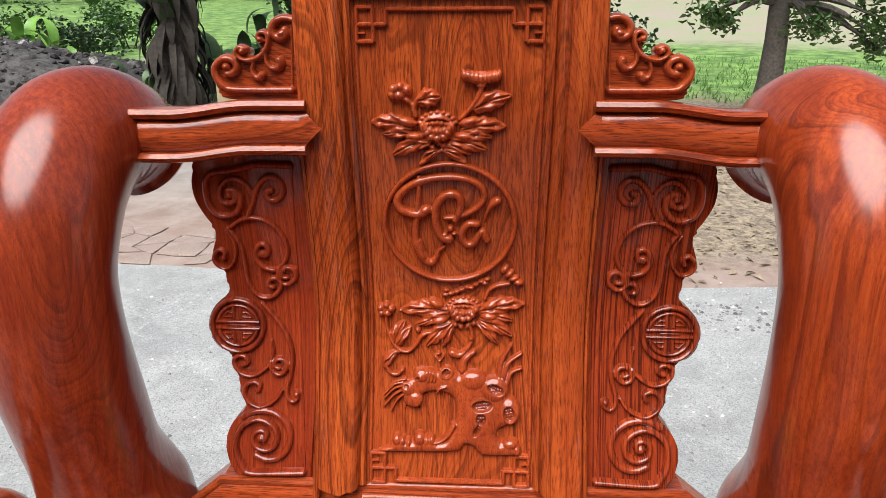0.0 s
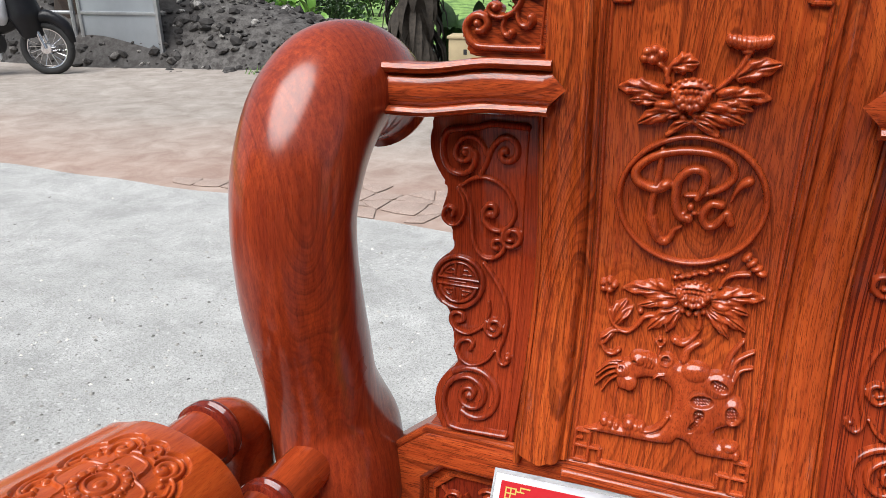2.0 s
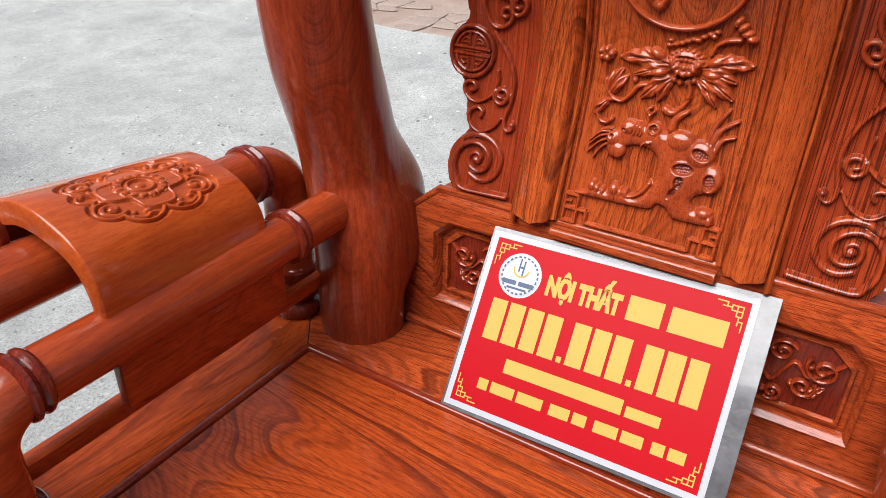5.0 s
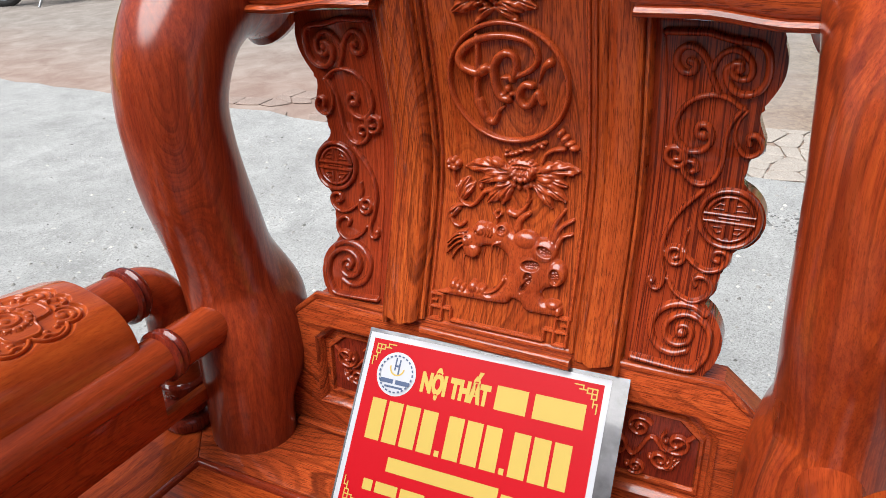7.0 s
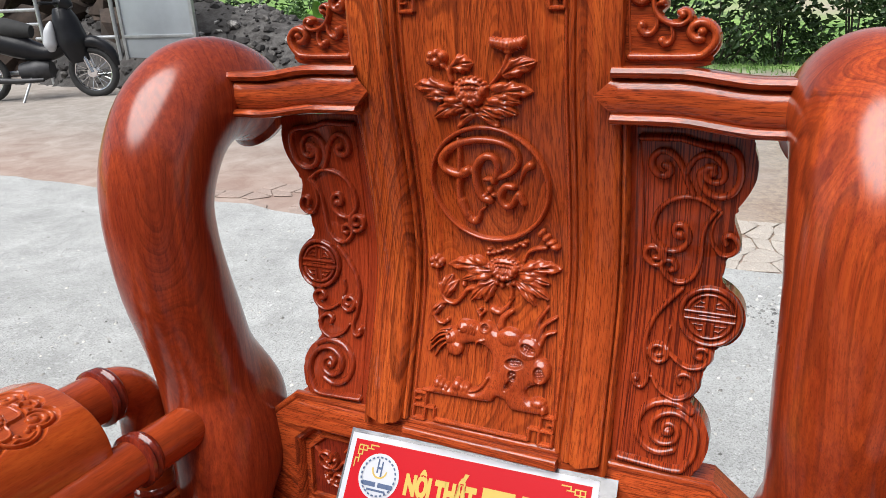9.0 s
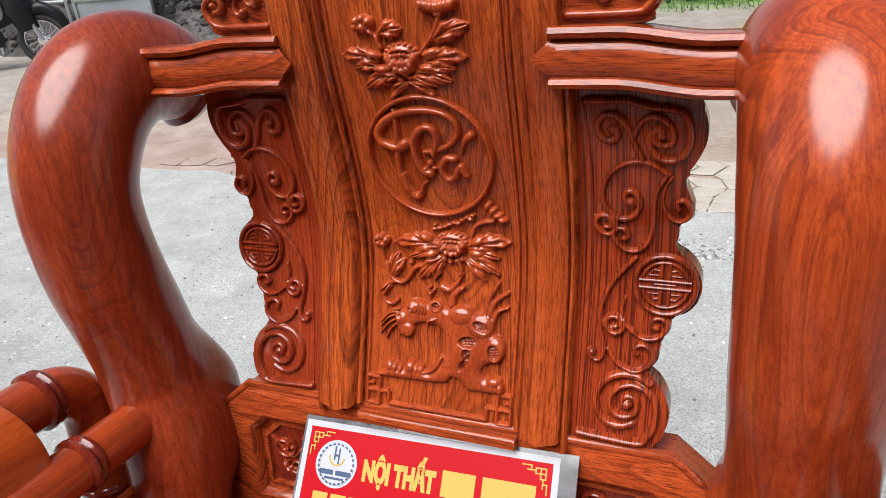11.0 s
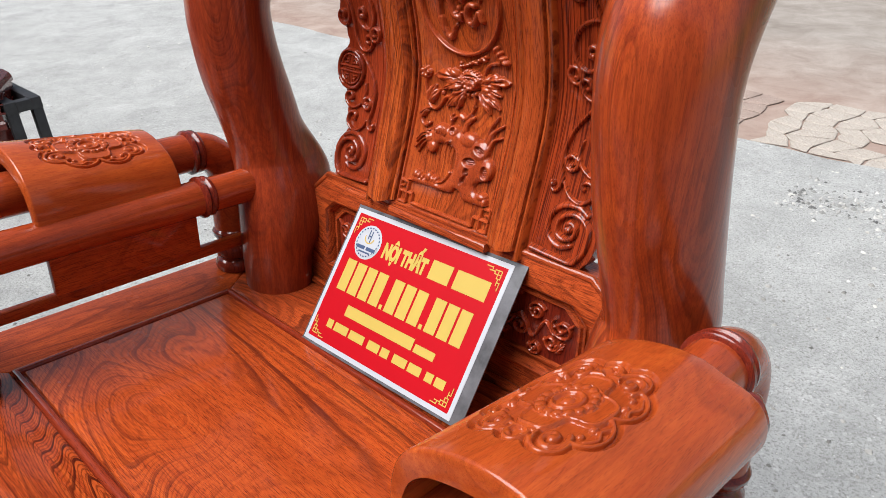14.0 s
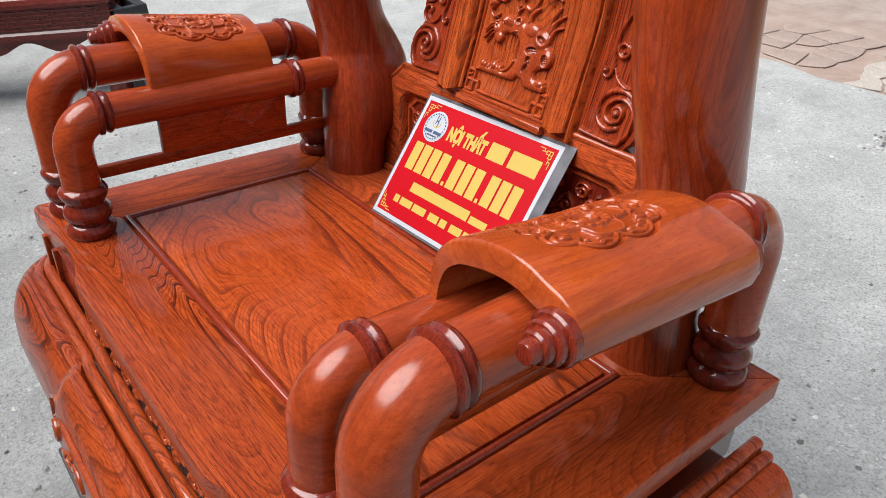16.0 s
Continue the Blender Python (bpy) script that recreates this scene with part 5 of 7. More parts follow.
KNOB = [(0.024, -0.002), (0.024, 0.008), (0.022, 0.0105), (0.0195, 0.0105), (0.0195, 0.019), (0.0175, 0.0215), (0.015, 0.0215), (0.0145, 0.030), (0.0125, 0.0325), (0.0105, 0.0325), (0.0100, 0.041), (0.0085, 0.0445), (0.004, 0.0455)]
for side in (-1, 1):
    y1, drop = (-0.180, 0.024) if side < 0 else (-0.150, 0.020)
    cap = part("arm_cap", mirrored(arm_cap(y1, drop), side), WOOD_CAP, chair, "arched arm cap with a sunk carved flower")
    for y, z, turn in ((CAP_Y0, 0.714, 90), (y1, 0.714 - drop, -90)):
        bm = bmesh.new()
        lathe(bm, [(r, 0.8 * h) for r, h in KNOB], Matrix.Translation((0.500, y, z)) @ Matrix.Rotation(radians(turn), 4, "X"))
        part("stepped_end", mirrored(bm, side), WOOD_RED, cap)

# ---- seat ----
def seat_board(outline, z0, z1, bevel=0.004):
    bm = bmesh.new()
    top = [bm.verts.new((x, y, z1)) for x, y in outline]
    low = [bm.verts.new((x, y, z0)) for x, y in outline]
    f = bm.faces.new(top)
    bm.faces.new(low[::-1])
    for i in range(len(outline)):
        bm.faces.new((low[i], low[(i + 1) % len(outline)], top[(i + 1) % len(outline)], top[i]))
    bmesh.ops.bevel(bm, geom=list(f.edges), offset=bevel, segments=2, profile=0.5, affect="EDGES")
    return bm


PX, PY0, PY1 = 0.381, -0.464, -0.106
FRONT = [(-0.506, -0.566), (-0.494, -0.574), (-0.40, -0.570), (-0.325, -0.565), (-0.275, -0.566), (-0.248, -0.575), (-0.222, -0.583), (0.0, -0.584), (0.222, -0.583), (0.248, -0.575), (0.275, -0.566), (0.325, -0.565), (0.40, -0.570), (0.494, -0.574), (0.506, -0.566)]
part("seat_front", seat_board(FRONT + [(PX, PY0), (-PX, PY0)], 0.418, 0.450, 0.003), WOOD_FRONT, chair)
part("seat_back", seat_board([(-PX, PY1), (PX, PY1), (0.506, 0.052), (-0.506, 0.052)], 0.418, 0.450, 0.003), WOOD_X, chair)
for side in (-1, 1):
    o = [(PX, PY0), (0.506, -0.566), (0.506, 0.052), (PX, PY1)]
    part("seat_side", mirrored(seat_board(o, 0.418, 0.450, 0.003), side), WOOD_Y, chair)
part("seat_panel", seat_board([(-PX + 0.015, PY0 + 0.015), (PX - 0.015, PY0 + 0.015), (PX - 0.015, PY1 - 0.015), (-PX + 0.015, PY1 - 0.015)], 0.425, 0.4515, 0.003), wood("rosewood_seat", 0, (0.60, 0.112, 0.010), (0.42, 0.060, 0.006), (0.05, 0.008, 0.003), 0.6, 0.36, 0.26, 0.70, 1.0, knots=(((-0.14, -0.345, 0.45), (0.13, 0.045, 1.0), 0.17), ((-0.03, -0.28, 0.45), (0.06, 0.025, 1.0), 0.09), ((-0.27, -0.32, 0.45), (0.10, 0.06, 1.0), -0.10))), chair, "seat panel with swirling dark grain")
bm = bmesh.new()
c = [(-PX, PY0), (PX, PY0), (PX, PY1), (-PX, PY1)]
rect = lambda d, z: [Vector((math.copysign(abs(x) - d, x), y + (d if y < -0.3 else -d), z)) for x, y in c]
loft(bm, [rect(-0.001, 0.446), rect(0.0005, 0.4470)] + [rect(0.0065 - 0.0055 * math.cos(t), 0.4480 + 0.0058 * math.sin(t)) for t in (math.pi * i / 8 for i in range(9))] + [rect(0.0130, 0.4455), rect(0.016, 0.4455)], cap=False)
part("seat_moulding", bm, WOOD_BEAD, chair, "glossy moulding round the seat panel")

# ---- apron and legs ----
bm = bmesh.new()
loft(bm, [[Vector((sx * 0.484, y, z)) for sx, y in ((-1, -0.570), (1, -0.570), (1, 0.02), (-1, 0.02))] for z in (0.418, 0.320)])
frieze = part("apron", bm, WOOD_RED, chair, "recessed carved apron under the seat")
frontlay = lambda x, z, h: Vector((x, -0.570 - h * 0.8, z))
bm = bmesh.new()
for i in range(19):
    x = -0.203 + i * 0.0226
    stroke(bm, spiral(x, 0.388 + (0.007 if i % 2 else -0.007), 0.0155, 1.5, i * 2.1, 1 if i % 2 else -1), 0.0030, 0.011, frontlay, 6)
    dome(bm, x + 0.011, 0.388 + (-0.012 if i % 2 else 0.012), 0.008, 0.006, 0.012, frontlay, i * 1.3, 3, 10)
part("apron_carving", bm, WOOD_CARVED, frieze)
for side in (-1, 1):
    for x in (0.222, 0.238, 0.395, 0.455):
        bm = bmesh.new()
        block(bm, (x - 0.006, -0.577, 0.345), (x + 0.006, -0.568, 0.4175), 0.002)
        part("apron_stile", mirrored(bm, side), WOOD_X, frieze)


def step(x):
    """The apron's mouldings break forward in the middle of the front."""
    s = min(max((0.185 - abs(x)) / 0.026, 0), 1)
    return s * s * (3 - 2 * s)


def run(prof, ahead=0.011, drop=0.007):
    """A moulding along the front and both sides, rounded at the corners. prof: how far out from the seat's edge, and height."""
    stops = [(0.496, y, 1.0, 0.0) for y in (0.034, -0.16, -0.34, -0.46)]
    for i in range(9):
        t = math.pi / 2 * i / 8
        stops.append((0.440 + 0.056 * math.cos(t), -0.510 - 0.056 * math.sin(t), math.cos(t), -math.sin(t)))
    stops += [(x, -0.566, 0.0, -1.0) for x in [0.34, 0.28, 0.22] + [0.214 - 0.004 * i for i in range(11)] + [0.15, 0.08]]
    stops = stops + [(0.0, -0.566, 0.0, -1.0)] + [(-x, y, -nx, ny) for x, y, nx, ny in reversed(stops)]
    bm = bmesh.new()
    loft(bm, [[Vector((x + nx * d, y + ny * d - ahead * step(x) * -ny, z - drop * (1 - step(x) * -ny))) for d, z in prof] for x, y, nx, ny in stops])
    return bm


def bead(d, z, r):
    """A half-round rib with small quirks at its foot."""
    return [(d - r * 1.05, z - 0.022)] + [(d - r * math.cos(t), z - r * 0.72 + r * 0.72 * math.sin(t)) for t in (math.pi * i / 10 for i in range(11))] + [(d + r * 1.05, z - 0.026)]


RIBS = ((bead(0.015, 0.366, 0.0085), 0.003, 0.003), (bead(0.0325, 0.356, 0.0080), 0.005, 0.004))
BELLY = [(0.034, 0.325), (0.036, 0.340), (0.040, 0.3465), (0.047, 0.348), (0.056, 0.3455), (0.066, 0.337), (0.075, 0.323), (0.083, 0.302), (0.088, 0.275), (0.0895, 0.245), (0.087, 0.215), (0.080, 0.188), (0.068, 0.166), (0.050, 0.156), (0.030, 0.156)]
for prof, ahead, drop in RIBS:
    part("moulding", run(prof, ahead, drop), WOOD_X, frieze)
skirt = part("skirt", run(BELLY), WOOD_FRONT, chair, "bellied skirt with a rounded shoulder")


def skirtlay(x, z, h):
    d = float(np.interp(-z, [-p[1] for p in BELLY[6:13]], [p[0] for p in BELLY[6:13]]))
    return Vector((x, -0.566 - d - 0.011 * step(x) - h, z - 0.007 * (1 - step(x))))


for sx in (-1, 1):
    for x, z, r, t, s in ((0.05, 0.250, 0.022, 0.3, 1), (0.11, 0.235, 0.020, 1.8, -1), (0.155, 0.262, 0.018, 0.8, 1), (0.19, 0.235, 0.018, 2.6, -1)):
        bm = bmesh.new()
        stroke(bm, [(sx * a, b) for a, b in spiral(x, z, r, 1.6, t, s)], 0.0036, 0.0045, skirtlay)
        part("carved_scroll", bm, WOOD_CARVED, skirt)
    for x, z, r in ((0.08, 0.262, 0.016), (0.135, 0.225, 0.015), (0.175, 0.272, 0.012)):
        bm = bmesh.new()
        for j in range(6):
            t = math.tau * j / 6
            dome(bm, sx * x + r * 0.6 * math.cos(t), z + r * 0.6 * math.sin(t), r * 0.5, r * 0.34, 0.0040, skirtlay, t, 3, 10)
        dome(bm, sx * x, z, r * 0.3, r * 0.3, 0.0055, skirtlay, 0, 3, 10)
        part("carved_flower", bm, WOOD_CARVED, skirt)
# a raised border frames the carved middle of the skirt
bm = bmesh.new()
rim = [(-0.215, 0.20), (-0.222, 0.235), (-0.210, 0.262), (-0.216, 0.285), (-0.19, 0.300), (-0.10, 0.303), (0.0, 0.303)]
stroke(bm, rim + [(-a, b) for a, b in rim[-2::-1]], 0.0030, 0.006, skirtlay)
part("carved_border", bm, WOOD_CARVED, skirt)


def leg(front):
    bm = bmesh.new()
    y = -0.570 if front else -0.030
    g = -1 if front else 1
    rings = []
    for z, out, w in ((0.318, -0.004, 0.046), (0.312, 0.000, 0.052), (0.298, 0.004, 0.058), (0.262, 0.010, 0.062), (0.215, 0.010, 0.062), (0.150, 0.002, 0.056), (0.085, -0.012, 0.050), (0.040, -0.012, 0.049), (0.015, -0.004, 0.054), (0.0, 0.0, 0.054)):
        cx, cy = 0.486 + out, y + g * out
        pts = []
        for a in range(36):
            t = math.tau * a / 36
            ca, sa = math.cos(t), math.sin(t)
            k = 1 / max(abs(ca) ** 4 + abs(sa) ** 4, 1e-6) ** 0.25
            pts.append(Vector((cx + w * k * ca, cy + w * k * sa, 0.318 - (0.318 - z) * 1.34)))
        rings.append(pts)
    loft(bm, rings)
    return bm


for side in (-1, 1):
    for front in (True, False):
        part("leg", mirrored(leg(front), side), WOOD_POST, chair, "bulging horse-hoof leg")

# blocks under the legs
for x, y in ((-0.48, -0.57), (0.48, -0.57), (-0.48, -0.03), (0.48, -0.03)):
    base = LEANBACK @ Vector((x, y, -0.108))
    bm = bmesh.new()
    block(bm, (-0.085, -0.075, 0), (0.085, 0.075, base.z - GROUND - 0.010), 0.006)
    ob = part("support_block", bm, BLOCKWOOD)
    ob.location = (base.x, base.y, GROUND)
    tagged(ob, "dark squared timber block holding up the armchair", "block", "blocks under the armchair")

# ---- the laminated sign that leans on the back ----
A, B, C = Vector((-0.1590, -0.1120, 0.4560)), Vector((0.1490, -0.1105, 0.4660)), Vector((-0.168, 0.013, 0.632))
ux = (B - A).normalized()
uz = (C - A)
uz = (uz - ux * uz.dot(ux)).normalized()
un = ux.cross(uz)
SW, SH = 0.3080, 0.2180
sign_m = Matrix(((ux.x, uz.x, un.x, A.x), (ux.y, uz.y, un.y, A.y), (ux.z, uz.z, un.z, A.z), (0, 0, 0, 1)))
sign = root("sign_card", LEANBACK @ sign_m, "laminated red and white advertising card leaning on the chair back", "sign")


def card(name, x0, z0, x1, z1, h0, h1, material, parent=sign, label="", r=0.0):
    bm = bmesh.new()
    block(bm, (x0, z0, h0), (x1, z1, h1), min(r, (h1 - h0) * 0.4))
    return part(name, bm, material, parent, label, False)


card("laminate", -0.003, -0.004, SW + 0.019, SH + 0.005, -0.0016, 0.0, FILM, label="wrinkled clear laminate with a wide right margin")
card("white_border", 0, 0, SW, SH, 0.0, 0.0006, WHITE)
card("red_field", 0.0070, 0.0070, SW - 0.0070, SH - 0.0070, 0.0006, 0.0010, RED)


def flatshape(name, polys, h, material, parent=sign, label=""):
    bm = bmesh.new()
    for poly in polys:
        vs = [bm.verts.new((x, y, h + 0.00006 * polys.index(poly))) for x, y in poly]
        bm.faces.new(vs)
    return part(name, bm, material, parent, label, False)


def rectpoly(x0, y0, x1, y1):
    return [(x0, y0), (x1, y0), (x1, y1), (x0, y1)]


def circle(cx, cy, r, n=40):
    return [(cx + r * math.cos(math.tau * i / n), cy + r * math.sin(math.tau * i / n)) for i in range(n)]


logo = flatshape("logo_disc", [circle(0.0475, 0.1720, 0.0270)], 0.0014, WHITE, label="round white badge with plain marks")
flatshape("logo_mark", [rectpoly(0.0435, 0.176, 0.0455, 0.192), rectpoly(0.0490, 0.172, 0.0510, 0.190), rectpoly(0.0455, 0.1805, 0.0490, 0.1830)], 0.0018, NAVY, logo)
flatshape("logo_arc", [[(0.0475 + r * math.cos(a), 0.180 + r * math.sin(a)) for r, seq in ((0.0105, np.linspace(3.0, 6.2, 14).tolist()), (0.0085, np.linspace(6.2, 3.0, 14).tolist())) for a in seq]], 0.0018, YELLOW, logo)
flatshape("logo_bars", [rectpoly(0.0275, 0.1595, 0.0455, 0.1650), rectpoly(0.0485, 0.1595, 0.0680, 0.1650), rectpoly(0.0350, 0.1545, 0.0600, 0.1570)] + [[(0.0475 + r * math.cos(a + d), 0.1720 + r * math.sin(a + d)) for r, d in ((0.0235, 0), (0.0235, 0.14), (0.0215, 0.14), (0.0215, 0))] for a in np.linspace(0, math.tau, 26).tolist()[:-1] if not 3.6 < a < 3.7], 0.0018, NAVY, logo)


def lettering(text, x, y, width, height, h, material, bold=0.07):
    cu = bpy.data.curves.new("lettering", "FONT")
    cu.body, cu.size, cu.offset = text, 1.0, bold
    tmp = bpy.data.objects.new("lettering", cu)
    scene.collection.objects.link(tmp)
    deps = bpy.context.evaluated_depsgraph_get()
    me = bpy.data.meshes.new_from_object(tmp.evaluated_get(deps))
    bpy.data.objects.remove(tmp)
    xs = [v.co.x for v in me.vertices]
    ys = [v.co.y for v in me.vertices]
    x0, x1, y0, y1 = min(xs), max(xs), min(ys), max(ys)
    for v in me.vertices:
        v.co = (x + (v.co.x - x0) / (x1 - x0) * width, y + (v.co.y - y0) / (y1 - y0) * height, h)
    me.materials.clear()
    me.materials.append(material)
    ob = new("lettering", me)
    ob.parent = sign
    return ob


lettering("N\u1ed8I TH\u1ea4T", 0.0830, 0.1520, 0.0900, 0.0440, 0.0014, YELLOW)
# the trade name, number and address as plain bars
word = lambda x0, x1, y0, y1: rectpoly(x0, y0, x1, y1)
flatshape("name_bar", [word(0.180, 0.2185, 0.158, 0.186), word(0.2265, 0.2855, 0.158, 0.186)], 0.0014, YELLOW, label="yellow bars")
digits = []
x = 0.0235
for group in (4, 3, 3):
    for i in range(group):
        digits.append(word(x, x + 0.0198, 0.089, 0.139))
        x += 0.0238
    digits.append(word(x, x + 0.0060, 0.089, 0.096))
    x += 0.0105
for poly in digits[:-1]:
    flatshape("number_bar", [poly], 0.0014, YELLOW)
flatshape("web_bar", [word(0.062, 0.205, 0.057, 0.074), word(0.209, 0.247, 0.057, 0.069)], 0.0014, YELLOW)
for poly in (word(0.036, 0.049, 0.030, 0.043), word(0.053, 0.083, 0.030, 0.043), word(0.087, 0.119, 0.030, 0.043), word(0.128, 0.152, 0.030, 0.043), word(0.156, 0.172, 0.030, 0.043), word(0.181, 0.208, 0.030, 0.043), word(0.212, 0.236, 0.030, 0.043), word(0.245, 0.259, 0.030, 0.043), word(0.263, 0.281, 0.030, 0.043)):
    flatshape("address_bar", [poly], 0.0014, YELLOW)
for cx, cy, sx, sy in ((0.0135, SH - 0.0135, 1, -1), (SW - 0.0135, SH - 0.0135, -1, -1), (0.0135, 0.0135, 1, 1), (SW - 0.0135, 0.0135, -1, 1)):
    lines = [(0, 0, 0.011, 0), (0, 0, 0, 0.011), (0.0055, 0, 0.0055, 0.011), (0, 0.0055, 0.011, 0.0055), (0.011, 0, 0.011, 0.0055), (0, 0.011, 0.0055, 0.011), (0.011, 0.0025, 0.020, 0.0025), (0.016, 0.0025, 0.016, -0.002), (0.016, -0.002, 0.026, -0.002), (0.0025, 0.011, 0.0025, 0.020), (0.0025, 0.016, -0.002, 0.016), (-0.002, 0.016, -0.002, 0.026)]
    polys = []
    for a, b, c2, d2 in lines:
        w = 0.0007
        polys.append([(cx + sx * q, cy + sy * r) for q, r in rectpoly(min(a, c2) - w, min(b, d2) - w, max(a, c2) + w, max(b, d2) + w)])
    flatshape("corner_fret", polys, 0.0014, YELLOW)

# ---- ground and surroundings ----
def rise(x, y):
    """The yard is level; beyond it the land rises gently."""
    d = math.hypot(x, y) if y > 0 else abs(x) * 0.8
    return GROUND + float(np.interp(d, (0, 12, 18, 30, 80, 200), (0, 0, 0.12, 0.5, 1.6, 4.0)))


def place(az, dist, lift=0.0):
    """A spot on the ground at a bearing from the chair, degrees to the right of straight ahead."""
    x, y = dist * math.sin(radians(az)), dist * math.cos(radians(az)) - 0.6
    return Vector((x, y, rise(x, y) + lift))


def land():
    """Earth, then leaf litter and grass, then a fallow field."""
    k = Nodes("earth_and_field")
    obj = k.add("ShaderNodeTexCoord").outputs["Object"]
    sep = k.add("ShaderNodeSeparateXYZ", {0: obj}).outputs
    d = k.add("ShaderNodeVectorMath", {0: obj}, operation="LENGTH").outputs["Value"]
    wob = k.noise(obj, 0.5, 4.0, 0.6)
    grit = k.noise(obj, 60.0, 6.0, 0.7)
    mid = k.noise(obj, 4.0, 8.0, 0.65, 0.5)
    dist = k.math("ADD", d, k.math("MULTIPLY", k.math("SUBTRACT", wob, 0.5), 3.5))
    earth = k.mix(k.ramp(mid, (0.3, (0, 0, 0)), (0.7, (1, 1, 1))), (0.20, 0.175, 0.15), (0.34, 0.31, 0.28))
    red = k.mix(k.ramp(mid, (0.35, (0, 0, 0)), (0.7, (1, 1, 1))), (0.30, 0.17, 0.13), (0.42, 0.30, 0.24))
    near = k.ramp(k.math("MULTIPLY", k.math("ADD", sep[1], k.math("MULTIPLY", wob, 1.6)), 0.1), (0.40, (0.55,) * 3), (0.55, (0.05,) * 3))
    earth = k.mix(near, earth, red)
    litter = k.mix(k.ramp(k.noise(obj, 22.0, 8.0, 0.75, 0.6), (0.4, (0, 0, 0)), (0.62, (1, 1, 1))), (0.13, 0.10, 0.075), (0.40, 0.32, 0.22))
    right = k.ramp(k.math("MULTIPLY", k.math("ADD", sep[0], k.math("MULTIPLY", wob, 1.5)), 0.1), (0.08, (0, 0, 0)), (0.15, (1, 1, 1)))
    far2 = k.ramp(k.math("MULTIPLY", sep[1], 0.1), (0.27, (0, 0, 0)), (0.31, (1, 1, 1)))
    earth = k.mix(k.math("MULTIPLY", right, far2), earth, litter)
    grass = k.mix(k.ramp(k.noise(obj, 3.0, 8.0, 0.7), (0.40, (0, 0, 0)), (0.60, (1, 1, 1))), (0.065, 0.14, 0.03), (0.22, 0.36, 0.09))
    field = k.mix(k.ramp(k.noise(obj, 0.6, 8.0, 0.7), (0.4, (0, 0, 0)), (0.6, (1, 1, 1))), (0.36, 0.30, 0.24), (0.29, 0.33, 0.18))
    dist = k.math("SUBTRACT", dist, k.math("MULTIPLY", k.ramp(k.math("MULTIPLY", sep[0], -0.1), (0.42, (0, 0, 0)), (0.60, (1, 1, 1))), 5.0))
    col = k.mix(k.ramp(k.math("MULTIPLY", dist, 0.01), (0.085, (0, 0, 0)), (0.097, (1, 1, 1))), earth, grass)
    open_field = k.ramp(k.math("MULTIPLY", k.math("ADD", sep[0], k.math("MULTIPLY", wob, 4.0)), 0.1), (0.0, (0, 0, 0)), (0.25, (1, 1, 1)))
    col = k.mix(k.math("MULTIPLY", k.ramp(k.math("MULTIPLY", dist, 0.01), (0.155, (0, 0, 0)), (0.175, (1, 1, 1))), open_field), col, field)
    col = k.mix(k.ramp(grit, (0.55, (0, 0, 0)), (0.78, (0.4,) * 3)), col, (0.12, 0.10, 0.08))
    return k.out(Base_Color=col, Roughness=0.92, Normal=k.bump(k.math("ADD", grit, k.math("MULTIPLY", mid, 2.0)), 0.6, 0.006))


bm = bmesh.new()
radii = [0.0, 1, 2, 3, 4, 5, 6, 7, 8, 9, 10, 11, 12, 13, 14.5, 16, 19, 23, 30, 40, 55, 80, 120, 200, 900]
rows = []
for r in radii[1:]:
    rows.append([Vector((r * math.cos(a), r * math.sin(a), rise(r * math.cos(a), r * math.sin(a)) if r < 300 else 4.0)) for a in (math.tau * i / 96 for i in range(96))])
vs = loft(bm, rows, cap=False)
mid = bm.verts.new((0, 0, GROUND))
for i in range(96):
    bm.faces.new((mid, vs[0][i], vs[0][(i + 1) % 96]))
tagged(part("ground", bm, land()), "packed reddish earth with leaf litter, grass and a fallow field", "ground", kind="structure")

# the concrete yard ends in a ragged edge
bm = bmesh.new()
rnd = random.Random(4)
edge = [(x, 2.62 - 0.055 * x * (1 if x < 0 else 0) + 0.03 * math.sin(x * 1.7) + rnd.uniform(-0.035, 0.035) - (0.12 if x > 0.7 else 0)) for x in np.linspace(-13, 7, 90).tolist()]
low = [(7, -4.4), (-13, -4.4)]
top = [bm.verts.new((x, y, GROUND + 0.012)) for x, y in edge + low]
bot = [bm.verts.new((x, y, GROUND - 0.02)) for x, y in edge + low]
bm.faces.new(top[::-1])
for i in range(len(top)):
    j = (i + 1) % len(top)
    bm.faces.new((top[i], top[j], bot[j], bot[i]))
tagged(part("pavement", bm, CONCRETE, smooth=False), "worn pale concrete yard with grit and stains", "pavement", kind="structure")

# grit and chips of stone on the concrete
bm = bmesh.new()
rnd = random.Random(7)
for i in range(5200):
    x, y = (rnd.uniform(-5, 2.5), rnd.uniform(-1.5, 2.6)) if i % 3 else (rnd.uniform(0.3, 2.2), rnd.uniform(-0.6, 2.4)) if i % 2 else (rnd.uniform(-2.6, -0.5), rnd.uniform(-1.2, 1.6))
    if -0.7 < x < 0.7 and -0.8 < y < 0.2:
        continue
    s = 0.0022 + 0.0085 * rnd.random() ** 4
    c = Vector((x, y, GROUND + 0.0115))
    ps = [bm.verts.new(c + Vector((s * math.cos(a) * rnd.uniform(0.6, 1.3), s * math.sin(a) * rnd.uniform(0.6, 1.3), 0))) for a in (0, 1.3, 2.5, 3.8, 5.0)]
    t = bm.verts.new(c + Vector((0, 0, s * 0.7)))
    for a, b in zip(ps, ps[1:] + ps[:1]):
        bm.faces.new((a, b, t))
k = Nodes("stone_chips")
isle = k.add("ShaderNodeNewGeometry").outputs["Random Per Island"]
